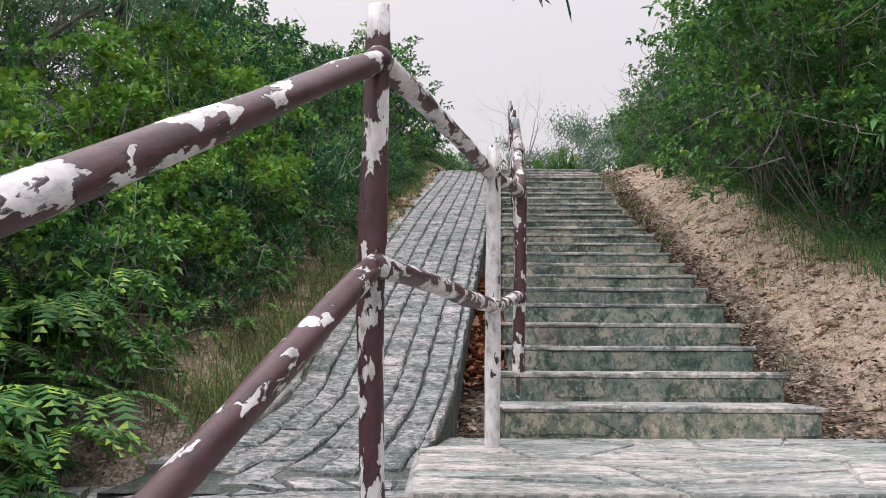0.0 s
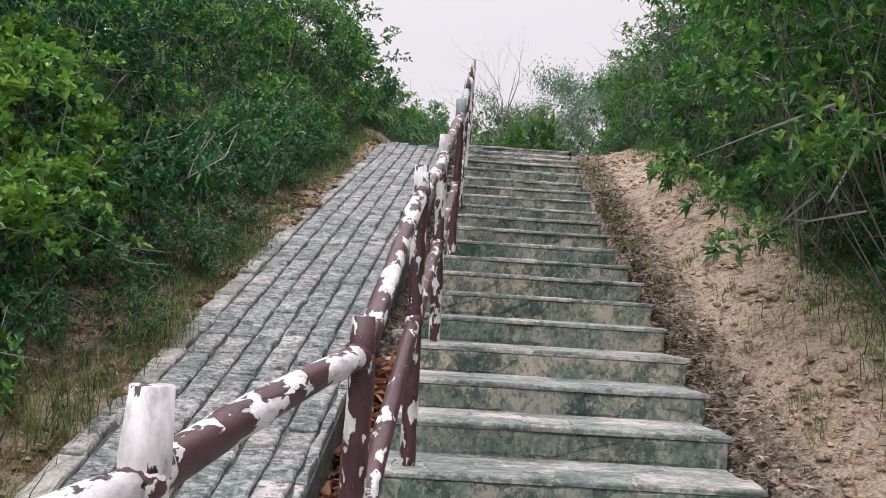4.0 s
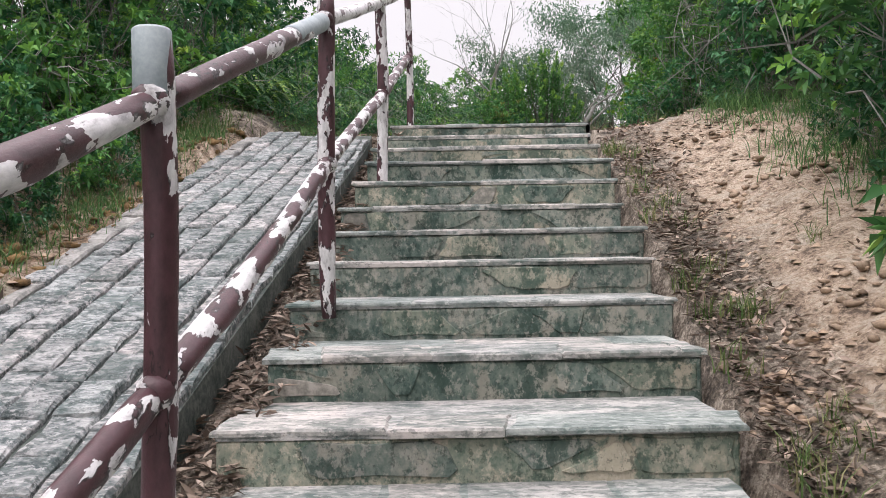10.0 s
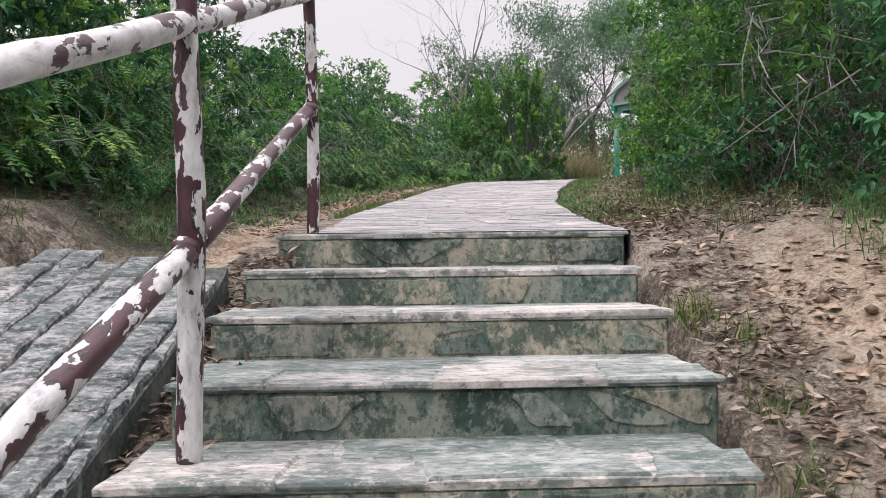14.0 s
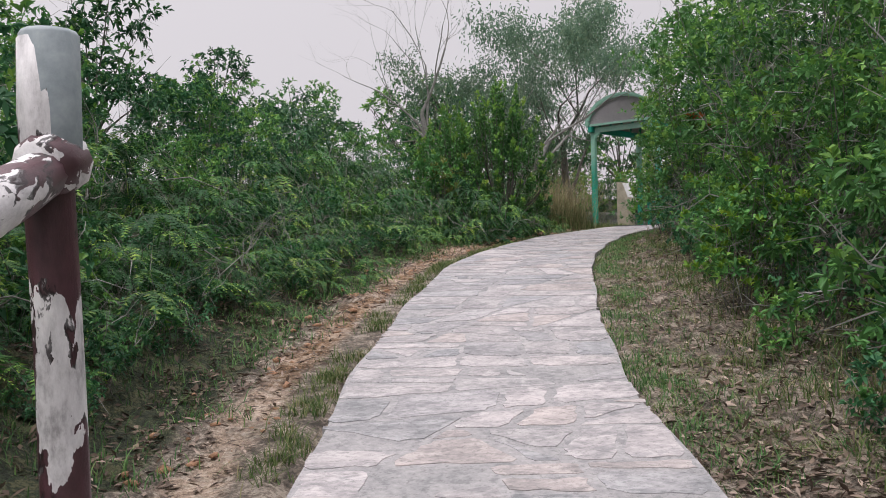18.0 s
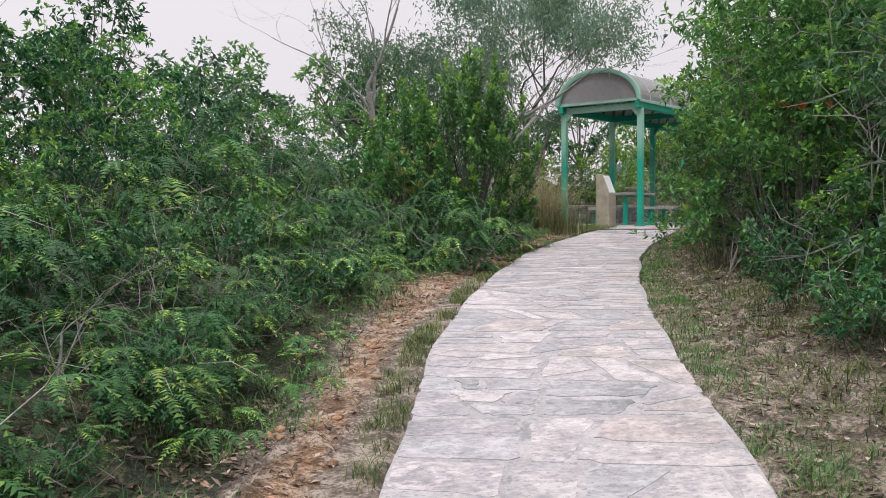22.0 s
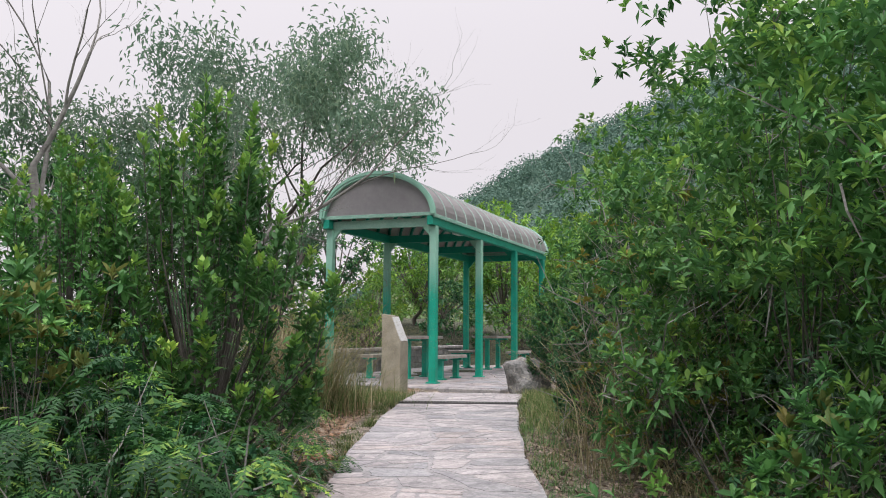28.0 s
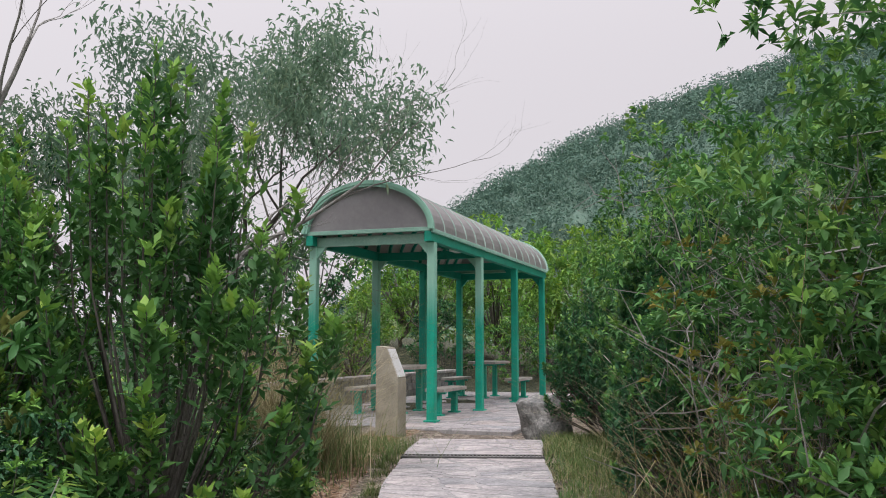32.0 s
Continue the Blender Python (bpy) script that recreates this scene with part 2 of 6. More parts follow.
def peeling_mat(name, share, brown=(0.068, 0.029, 0.036)):
    """Maroon paint flaking in angular scales off a white undercoat, laid along the log; share: how much is white."""
    m = bpy.data.materials.new(name)
    m.use_nodes = True
    n, l = m.node_tree.nodes, m.node_tree.links
    p = n["Principled BSDF"]
    along = n.new("ShaderNodeAttribute")
    along.attribute_name = "log"
    off = n.new("ShaderNodeVectorMath")
    rnd = n.new("ShaderNodeCombineXYZ")
    l.new(n.new("ShaderNodeObjectInfo").outputs["Random"], rnd.inputs[2])
    off.operation = "MULTIPLY_ADD"
    off.inputs[1].default_value = (17, 17, 17)
    l.new(rnd.outputs[0], off.inputs[0])
    l.new(along.outputs["Vector"], off.inputs[2])
    fine = n.new("ShaderNodeTexNoise")
    fine.inputs["Scale"].default_value, fine.inputs["Detail"].default_value = 55, 6
    l.new(off.outputs[0], fine.inputs["Vector"])
    # ragged edges
    bend = n.new("ShaderNodeVectorMath")
    bend.operation = "MULTIPLY_ADD"
    bend.inputs[1].default_value = (0.03, 0.03, 0.03)
    l.new(fine.outputs["Color"], bend.inputs[0])
    l.new(off.outputs[0], bend.inputs[2])
    cell = n.new("ShaderNodeTexVoronoi")
    cell.inputs["Scale"].default_value = 44
    l.new(bend.outputs[0], cell.inputs["Vector"])
    patch = n.new("ShaderNodeTexNoise")
    patch.inputs["Scale"].default_value, patch.inputs["Detail"].default_value = 17, 3.0
    l.new(cell.outputs["Position"], patch.inputs["Vector"])
    soft = n.new("ShaderNodeTexNoise")
    soft.inputs["Scale"].default_value, soft.inputs["Detail"].default_value = 12, 6
    l.new(bend.outputs[0], soft.inputs["Vector"])
    both = n.new("ShaderNodeMath")
    both.operation = "MULTIPLY_ADD"
    both.inputs[1].default_value = 0.7
    l.new(soft.outputs["Fac"], both.inputs[0])
    l.new(patch.outputs["Fac"], both.inputs[2])
    edge = n.new("ShaderNodeMapRange")
    mid = 0.85 - (share - 0.5) * 0.42
    edge.inputs["From Min"].default_value, edge.inputs["From Max"].default_value = mid - 0.006, mid + 0.006
    l.new(both.outputs[0], edge.inputs["Value"])
    paint = n.new("ShaderNodeValToRGB")
    for e, (q, c) in zip(paint.color_ramp.elements, ((0.3, tuple(v * 0.55 for v in brown)), (0.68, tuple(v * 1.5 for v in brown)))):
        e.position, e.color = q, (*c, 1)
    under = n.new("ShaderNodeValToRGB")
    under.color_ramp.elements.new(0.5)
    for e, (q, c) in zip(under.color_ramp.elements, ((0.33, (0.3, 0.285, 0.29)), (0.45, (0.56, 0.54, 0.55)), (0.62, (0.76, 0.735, 0.745)))):
        e.position, e.color = q, (*c, 1)
    worn = n.new("ShaderNodeTexNoise")
    worn.inputs["Scale"].default_value, worn.inputs["Detail"].default_value, worn.inputs["Roughness"].default_value = 26, 8, 0.7
    l.new(off.outputs[0], worn.inputs["Vector"])
    l.new(worn.outputs["Fac"], paint.inputs[0])
    l.new(worn.outputs["Fac"], under.inputs[0])
    mix = n.new("ShaderNodeMix")
    mix.data_type = "RGBA"
    l.new(edge.outputs[0], mix.inputs["Factor"])
    l.new(paint.outputs[0], mix.inputs["A"])
    l.new(under.outputs[0], mix.inputs["B"])
    lip = n.new("ShaderNodeValToRGB")
    lip.color_ramp.elements.new(0.5)
    lip.color_ramp.elements.new(0.5)
    for e, (q, c) in zip(lip.color_ramp.elements, ((0.43, 1.0), (0.47, 0.25), (0.52, 0.25), (0.53, 1.0))):
        e.position, e.color = q, (c, c, c, 1)
    near_edge = n.new("ShaderNodeMapRange")
    near_edge.inputs["From Min"].default_value, near_edge.inputs["From Max"].default_value = mid - 0.16, mid + 0.16
    l.new(both.outputs[0], near_edge.inputs["Value"])
    l.new(near_edge.outputs[0], lip.inputs[0])
    rim = n.new("ShaderNodeMix")
    rim.data_type, rim.blend_type = "RGBA", "MULTIPLY"
    rim.inputs["Factor"].default_value = 1.0
    l.new(mix.outputs["Result"], rim.inputs["A"])
    l.new(lip.outputs[0], rim.inputs["B"])
    l.new(rim.outputs["Result"], p.inputs["Base Color"])
    gloss = n.new("ShaderNodeMapRange")
    gloss.inputs["To Min"].default_value, gloss.inputs["To Max"].default_value = 0.45, 0.8
    l.new(edge.outputs[0], gloss.inputs["Value"])
    l.new(gloss.outputs[0], p.inputs["Roughness"])
    # the paint stands proud of the undercoat
    step = n.new("ShaderNodeMath")
    step.operation = "MULTIPLY_ADD"
    step.inputs[1].default_value = -0.6
    l.new(edge.outputs[0], step.inputs[0])
    l.new(worn.outputs["Fac"], step.inputs[2])
    bump = n.new("ShaderNodeBump")
    bump.inputs["Strength"].default_value, bump.inputs["Distance"].default_value = 0.6, 0.005
    l.new(step.outputs[0], bump.inputs["Height"])
    l.new(bump.outputs[0], p.inputs["Normal"])
    return m


PAINT_POST = peeling_mat("mottled_post_paint", 0.5)
PAINT_MIX = peeling_mat("half_peeled_paint", 0.36)
PAINT_WHITE = peeling_mat("mostly_white_paint", 0.72)
PAINT_PALE = peeling_mat("nearly_white_paint", 0.86)
PAINT_BROWN = peeling_mat("mostly_maroon_paint", 0.25)
SETT = surface("granite_sett", [(0.055, 0.072, 0.074), (0.16, 0.175, 0.176), (0.28, 0.28, 0.282), (0.44, 0.425, 0.425)], 9, 40, 0.9, 1.0, stretch=(0.8, 1.4, 1.2), vary=0.12, span=0.2, depth=0.025, tints=((1, 1, 1), (0.86, 0.9, 0.9), (1.1, 1.05, 1.04), (0.94, 0.95, 0.95)), spots=((34, 0.3, (0.42, 0.41, 0.41), 0.8), (28, 0.3, (0.05, 0.066, 0.066), 0.75), (5, 0.3, (0.09, 0.12, 0.115), 0.5)))
MORTAR = surface("mossy_joint", [(0.022, 0.034, 0.029), (0.06, 0.072, 0.065), (0.13, 0.135, 0.125)], 5, 50, 0.95, 0.5, span=0.2)
KERB = surface("pale_kerb_stone", [(0.12, 0.125, 0.118), (0.25, 0.24, 0.23), (0.39, 0.37, 0.355)], 5, 45, 0.85, 0.5, vary=0.18, span=0.2)
RISER = surface("mossy_riser_stone", [(0.05, 0.084, 0.07), (0.115, 0.152, 0.132), (0.19, 0.213, 0.184), (0.29, 0.285, 0.245)], 4.2, 34, 0.88, 1.0, stretch=(1, 1, 0.8), vary=0.14, span=0.24, depth=0.015, tints=((1, 1, 1), (0.78, 0.88, 0.86), (1.22, 1.15, 1.07), (0.95, 0.97, 0.95), (1.3, 1.2, 1.1), (1, 1, 1)), spots=((5, 0.3, (0.38, 0.345, 0.295), 0.65), (6, 0.3, (0.028, 0.058, 0.047), 0.75), (30, 0.2, (0.38, 0.36, 0.32), 0.55), (38, 0.2, (0.025, 0.042, 0.036), 0.6)))
RISER_PALE = surface("pale_riser_stone", [(0.08, 0.095, 0.085), (0.22, 0.21, 0.185), (0.42, 0.385, 0.345)], 4, 24, 0.85, 0.7, vary=0.25, span=0.2)
TREAD = surface("tread_slab", [(0.09, 0.12, 0.113), (0.2, 0.215, 0.206), (0.32, 0.315, 0.305), (0.47, 0.445, 0.432)], 3.6, 30, 0.78, 0.8, stretch=(0.7, 1.35, 1), vary=0.1, span=0.22, depth=0.012, tints=((1, 1, 1), (0.8, 0.87, 0.86), (1.1, 1.06, 1.04), (0.92, 0.95, 0.95), (1.17, 1.12, 1.1), (0.7, 0.78, 0.77)), spots=((4, 0.28, (0.55, 0.51, 0.495), 0.6), (7, 0.22, (0.085, 0.115, 0.105), 0.65), (36, 0.2, (0.07, 0.085, 0.08), 0.6), (26, 0.2, (0.6, 0.57, 0.55), 0.5)))
FLAG = surface("flagstone", [(0.18, 0.178, 0.182), (0.32, 0.3, 0.303), (0.44, 0.405, 0.405)], 3.0, 26, 0.78, 0.7, stretch=(0.85, 1.3, 1), vary=0.07, span=0.24, tints=((1, 1, 1), (0.84, 0.87, 0.885), (1.08, 1.05, 1.04), (0.93, 0.94, 0.955), (1.1, 1.08, 1.08), (1.05, 0.99, 0.955), (0.78, 0.82, 0.845), (1, 0.99, 0.99)), spots=((7, 0.25, (0.5, 0.47, 0.47), 0.5), (9, 0.22, (0.19, 0.19, 0.195), 0.5), (40, 0.18, (0.1, 0.1, 0.1), 0.45)))
GROUT = surface("path_mortar", [(0.2, 0.2, 0.203), (0.3, 0.288, 0.29), (0.4, 0.38, 0.38)], 3, 36, 0.9, 0.6, spots=((10, 0.2, (0.13, 0.135, 0.14), 0.5), (40, 0.15, (0.09, 0.09, 0.09), 0.4)))
CLAY = surface("orange_clay", [(0.17, 0.09, 0.05), (0.34, 0.19, 0.115), (0.46, 0.28, 0.18)], 6, 40, 0.95, 1.0, depth=0.03)
PIPE = surface("grey_pipe", [(0.2, 0.24, 0.26), (0.28, 0.32, 0.34), (0.36, 0.4, 0.42)], 8, 60, 0.55, 0.15)
ROCK = surface("rough_rock", [(0.07, 0.075, 0.075), (0.18, 0.18, 0.175), (0.36, 0.35, 0.34)], 5, 30, 0.9, 0.8, depth=0.03)
BARK = surface("grey_bark", [(0.05, 0.045, 0.04), (0.11, 0.1, 0.088), (0.2, 0.19, 0.17)], 8, 60, 0.9, 0.5, stretch=(1, 1, 0.3))
TWIG = surface("pale_twig", [(0.12, 0.115, 0.105), (0.22, 0.215, 0.2), (0.31, 0.305, 0.29)], 10, 60, 0.9, 0.2)
CONCRETE = surface("buff_concrete", [(0.2, 0.185, 0.145), (0.31, 0.285, 0.225), (0.41, 0.38, 0.305)], 4, 60, 0.85, 0.4)
STONETOP = surface("terrazzo_top", [(0.2, 0.19, 0.17), (0.33, 0.31, 0.28), (0.42, 0.4, 0.37)], 5, 60, 0.6, 0.15)
SHEET = surface("grey_sheet", [(0.22, 0.212, 0.222), (0.27, 0.26, 0.27), (0.32, 0.31, 0.32)], 1.2, 12, 0.45, 0.05)
SHEET2 = surface("vault_sheet", [(0.2, 0.185, 0.185), (0.27, 0.25, 0.25), (0.33, 0.31, 0.31)], 1.0, 14, 0.4, 0.05)
STEEL = surface("drain_grate_iron", [(0.05, 0.05, 0.05), (0.1, 0.1, 0.1), (0.16, 0.15, 0.14)], 8, 60, 0.6, 0.3, metal=0.6)
WHITE = surface("white_plastic", [(0.6, 0.6, 0.6), (0.7, 0.7, 0.7)], 3, 30, 0.4, 0.05)
RIB = surface("pale_green_rib", [(0.33, 0.45, 0.4), (0.42, 0.55, 0.5), (0.5, 0.6, 0.55)], 3, 40, 0.5, 0.1)
RIB_GREEN = surface("pale_green_paint", [(0.2, 0.4, 0.32), (0.27, 0.48, 0.39), (0.36, 0.55, 0.46)], 3, 40, 0.5, 0.1)

L_DARK = leaf_mat("dark_leaf", (0.016, 0.064, 0.034), (0.056, 0.168, 0.07), (0.2, 0.37, 0.1), 0.46, 0.24, True)
L_MID = leaf_mat("mid_leaf", (0.027, 0.1, 0.04), (0.105, 0.255, 0.07), (0.31, 0.48, 0.1), 0.46, 0.26, True)
L_YEL = leaf_mat("yellow_green_leaf", (0.08, 0.19, 0.03), (0.19, 0.33, 0.04), (0.42, 0.46, 0.05), 0.5, 0.3, True)
L_TIP = leaf_mat("young_leaf", (0.075, 0.2, 0.055), (0.2, 0.38, 0.075), (0.43, 0.56, 0.11), 0.45, 0.3, True)
L_GREY = leaf_mat("grey_green_leaf", (0.04, 0.1, 0.058), (0.09, 0.178, 0.1), (0.2, 0.29, 0.16), 0.55, 0.25, True)
L_FERN = leaf_mat("fern_leaf", (0.012, 0.052, 0.024), (0.05, 0.15, 0.036), (0.4, 0.54, 0.09), 0.55, 0.28, True)
L_BRONZE = leaf_mat("bronze_tip_leaf", (0.12, 0.2, 0.06), (0.24, 0.26, 0.075), (0.36, 0.24, 0.08), 0.5, 0.3, True)
L_HAZE = leaf_mat("pale_wispy_leaf", (0.1, 0.18, 0.125), (0.16, 0.245, 0.16), (0.26, 0.34, 0.22), 0.6, 0.4, True)
L_FRESH = leaf_mat("fresh_grass", (0.045, 0.115, 0.04), (0.095, 0.19, 0.065), (0.19, 0.28, 0.1), 0.6, 0.3)
L_BROWN = leaf_mat("dark_fallen_leaf", (0.06, 0.045, 0.036), (0.14, 0.104, 0.08), (0.28, 0.21, 0.16), 0.8, 0.1)
L_GRASS = leaf_mat("verge_grass", (0.06, 0.115, 0.035), (0.14, 0.185, 0.065), (0.33, 0.29, 0.16), 0.7, 0.3)
L_DRY = leaf_mat("dry_grass_blade", (0.16, 0.14, 0.075), (0.28, 0.245, 0.14), (0.4, 0.36, 0.24), 0.7, 0.3)
L_LITTER = leaf_mat("fallen_leaf", (0.11, 0.085, 0.07), (0.26, 0.195, 0.155), (0.52, 0.41, 0.34), 0.8, 0.1)
L_RUST = leaf_mat("rust_leaf", (0.13, 0.05, 0.03), (0.25, 0.1, 0.055), (0.36, 0.2, 0.12), 0.7, 0.15)
# distance haze is mixed into L_HILL and WOODS: paler, bluer greens
L_HILL = leaf_mat("hazed_hill_leaf", (0.085, 0.155, 0.125), (0.115, 0.2, 0.155), (0.15, 0.235, 0.17), 0.8, 0.2)
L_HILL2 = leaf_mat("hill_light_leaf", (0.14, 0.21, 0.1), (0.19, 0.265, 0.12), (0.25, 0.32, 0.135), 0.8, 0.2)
WOODS = surface("hazed_hill_undergrowth", [(0.075, 0.13, 0.1), (0.1, 0.168, 0.13), (0.135, 0.2, 0.15)], 0.5, 3, 0.95, 0.6, depth=0.3)
L_GOLD = leaf_mat("yellowing_leaf", (0.12, 0.17, 0.04), (0.3, 0.28, 0.06), (0.52, 0.41, 0.09), 0.6, 0.3, True)
L_RED = leaf_mat("orange_leaf", (0.2, 0.06, 0.03), (0.36, 0.12, 0.04), (0.5, 0.26, 0.06), 0.5, 0.3, True)


def soil_mat():
    """Bare orange earth, grey litter and grassy turf; 'cover' tells one from another."""
    m = bpy.data.materials.new("hill_soil")
    m.use_nodes = True
    n, l = m.node_tree.nodes, m.node_tree.links
    p = n["Principled BSDF"]
    where = n.new("ShaderNodeNewGeometry").outputs["Position"]
    tex = []
    for s, d in ((1.3, 5), (9, 6), (55, 6)):
        t = n.new("ShaderNodeTexNoise")
        t.inputs["Scale"].default_value, t.inputs["Detail"].default_value = s, d
        t.inputs["Roughness"].default_value = 0.65
        l.new(where, t.inputs["Vector"])
        tex.append(t.outputs["Fac"])

    def ramp(src, stops):
        r = n.new("ShaderNodeValToRGB")
        while len(r.color_ramp.elements) < len(stops):
            r.color_ramp.elements.new(0.5)
        for e, (q, c) in zip(r.color_ramp.elements, stops):
            e.position, e.color = q, (*c, 1)
        l.new(src, r.inputs[0])
        return r.outputs[0]

    def add(a, b, k):
        q = n.new("ShaderNodeMath")
        q.operation = "MULTIPLY_ADD"
        q.inputs[1].default_value = k
        l.new(b, q.inputs[0])
        l.new(a, q.inputs[2])
        return q.outputs[0]

    grain = add(tex[1], tex[2], 0.8)
    earth = ramp(grain, ((0.72, (0.13, 0.092, 0.067)), (0.8, (0.31, 0.225, 0.165)), (0.9, (0.47, 0.355, 0.265)), (1.06, (0.6, 0.485, 0.385))))
    moss = ramp(grain, ((0.72, (0.06, 0.036, 0.018)), (0.83, (0.19, 0.105, 0.05)), (0.93, (0.32, 0.19, 0.105)), (1.06, (0.42, 0.29, 0.19))))
    litter = ramp(grain, ((0.72, (0.06, 0.05, 0.04)), (0.86, (0.155, 0.126, 0.1)), (0.96, (0.27, 0.22, 0.175)), (1.08, (0.4, 0.34, 0.28))))
    turf = ramp(grain, ((0.76, (0.012, 0.018, 0.008)), (0.92, (0.036, 0.046, 0.02)), (1.06, (0.1, 0.1, 0.05))))
    ochre = n.new("ShaderNodeAttribute")
    ochre.attribute_name = "ochre"
    much = n.new("ShaderNodeMapRange")
    much.inputs["From Min"].default_value, much.inputs["From Max"].default_value = 0.95, 1.1
    l.new(add(ochre.outputs["Fac"], tex[0], 1.0), much.inputs["Value"])
    tinted = n.new("ShaderNodeMix")
    tinted.data_type = "RGBA"
    l.new(much.outputs[0], tinted.inputs["Factor"])
    l.new(earth, tinted.inputs["A"])
    l.new(moss, tinted.inputs["B"])
    earth = tinted.outputs["Result"]
    cover = n.new("ShaderNodeAttribute")
    cover.attribute_name = "cover"
    c = add(cover.outputs["Fac"], tex[0], 0.5)
    c = add(c, tex[1], 0.6)

    def mix(a, b, lo, hi):
        f = n.new("ShaderNodeMapRange")
        f.inputs["From Min"].default_value, f.inputs["From Max"].default_value = lo, hi
        l.new(c, f.inputs["Value"])
        q = n.new("ShaderNodeMix")
        q.data_type = "RGBA"
        l.new(f.outputs[0], q.inputs["Factor"])
        l.new(a, q.inputs["A"])
        l.new(b, q.inputs["B"])
        return q.outputs["Result"]

    l.new(mix(mix(earth, litter, 0.78, 0.98), turf, 1.25, 1.5), p.inputs["Base Color"])
    p.inputs["Roughness"].default_value = 0.95
    b = n.new("ShaderNodeBump")
    b.inputs["Strength"].default_value, b.inputs["Distance"].default_value = 1.0, 0.045
    l.new(grain, b.inputs["Height"])
    l.new(b.outputs[0], p.inputs["Normal"])
    return m


def paling_green():
    """Glossy green steel paint, mixed paler with height towards the roof."""
    m = surface("green_steel_paint", [(0.0, 0.26, 0.175), (0.0, 0.33, 0.225), (0.01, 0.4, 0.28)], 2, 50, 0.48, 0.08)
    n, l = m.node_tree.nodes, m.node_tree.links
    p = n["Principled BSDF"]
    old = p.inputs["Base Color"].links[0].from_socket
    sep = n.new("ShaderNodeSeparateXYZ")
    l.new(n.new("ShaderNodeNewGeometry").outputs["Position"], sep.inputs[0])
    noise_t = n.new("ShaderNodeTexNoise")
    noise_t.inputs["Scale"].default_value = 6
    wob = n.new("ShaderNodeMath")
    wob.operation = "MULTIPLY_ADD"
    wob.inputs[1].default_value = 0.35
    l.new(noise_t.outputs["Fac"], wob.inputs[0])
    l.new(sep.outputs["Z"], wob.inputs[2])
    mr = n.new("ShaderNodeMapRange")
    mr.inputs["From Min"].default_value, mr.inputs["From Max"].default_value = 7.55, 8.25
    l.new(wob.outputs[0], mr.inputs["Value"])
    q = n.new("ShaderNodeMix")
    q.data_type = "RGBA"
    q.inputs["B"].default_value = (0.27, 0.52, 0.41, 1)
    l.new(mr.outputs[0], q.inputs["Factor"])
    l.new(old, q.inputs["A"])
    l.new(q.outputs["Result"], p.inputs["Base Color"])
    return m


def let_through(m, k):
    """Light passes a thin sheet in part."""
    n, l = m.node_tree.nodes, m.node_tree.links
    p = n["Principled BSDF"]
    t = n.new("ShaderNodeBsdfTranslucent")
    t.inputs["Color"].default_value = (0.75, 0.72, 0.68, 1)
    s = n.new("ShaderNodeMixShader")
    s.inputs[0].default_value = k
    l.new(p.outputs[0], s.inputs[1])
    l.new(t.outputs[0], s.inputs[2])
    l.new(s.outputs[0], n["Material Output"].inputs["Surface"])


let_through(SHEET2, 0.2)
let_through(SHEET, 0.15)
SOIL = soil_mat()
GREEN = paling_green()
# the same green in a darker tone, for under-roof steel and far columns
GREEN_DEEP = surface("darker_green_steel", [(0.0, 0.21, 0.14), (0.0, 0.27, 0.185), (0.008, 0.33, 0.23)], 2, 50, 0.5, 0.08)

# ---- plan ----
# the middle line of the way: x, y, z of the ground on it
WAY = np.array([(-4.0, -14.0, -2.0), (-0.9, -5.0, -1.6), (0.2, 0.0, 0.0), (0.85, 2.75, 0.97), (1.08, 4.45, 0.97), (1.93, 15.4, 4.64), (1.945, 15.75, 4.643), (2.03, 17.6, 4.81), (2.26, 19.35, 4.96),
                (2.68, 21.3, 5.19), (3.3, 23.65, 5.44), (4.2, 26.2, 5.57), (5.4, 29.0, 5.71), (6.45, 30.9, 5.79), (7.9, 33.25, 5.9), (9.1, 35.0, 5.93), (11.0, 37.2, 5.92),
                (16.5, 42.0, 5.94), (40.0, 66.0, 6.3)])
HALF = 0.79


def way_frame(px, py):
    """Signed offset from the way (right is positive), height of the way there, and y along it, for arrays of places."""
    px, py = np.asarray(px, float), np.asarray(py, float)
    best = np.full(px.shape, 1e9)
    off, hz, ay = np.zeros(px.shape), np.zeros(px.shape), np.zeros(px.shape)
    for a, b in zip(WAY[:-1], WAY[1:]):
        d = b[:2] - a[:2]
        t = np.clip(((px - a[0]) * d[0] + (py - a[1]) * d[1]) / (d @ d), 0, 1)
        qx, qy = px - a[0] - t * d[0], py - a[1] - t * d[1]
        r = np.hypot(qx, qy)
        side = np.sign(qx * d[1] - qy * d[0])
        m = r < best
        best = np.where(m, r, best)
        off = np.where(m, side * r, off)
        hz = np.where(m, a[2] + t * (b[2] - a[2]), hz)
        ay = np.where(m, a[1] + t * d[1], ay)
    return off, hz, ay


def smooth(a, b, x):
    t = np.clip((x - a) / (b - a), 0, 1)
    return t * t * (3 - 2 * t)


def wave(x, y):
    return (np.sin(x * 1.9 + 0.6 * np.sin(y * 1.3)) * np.sin(y * 1.6 + 0.8 * np.sin(x * 1.1)) * 0.5 + 0.3 * np.sin(x * 4.3 + y * 2.1) * np.sin(y * 5.1 - x * 1.7)
            + 0.2 * np.sin(x * 9.1 - y * 3.3) * np.sin(y * 8.7 + x * 4.1))


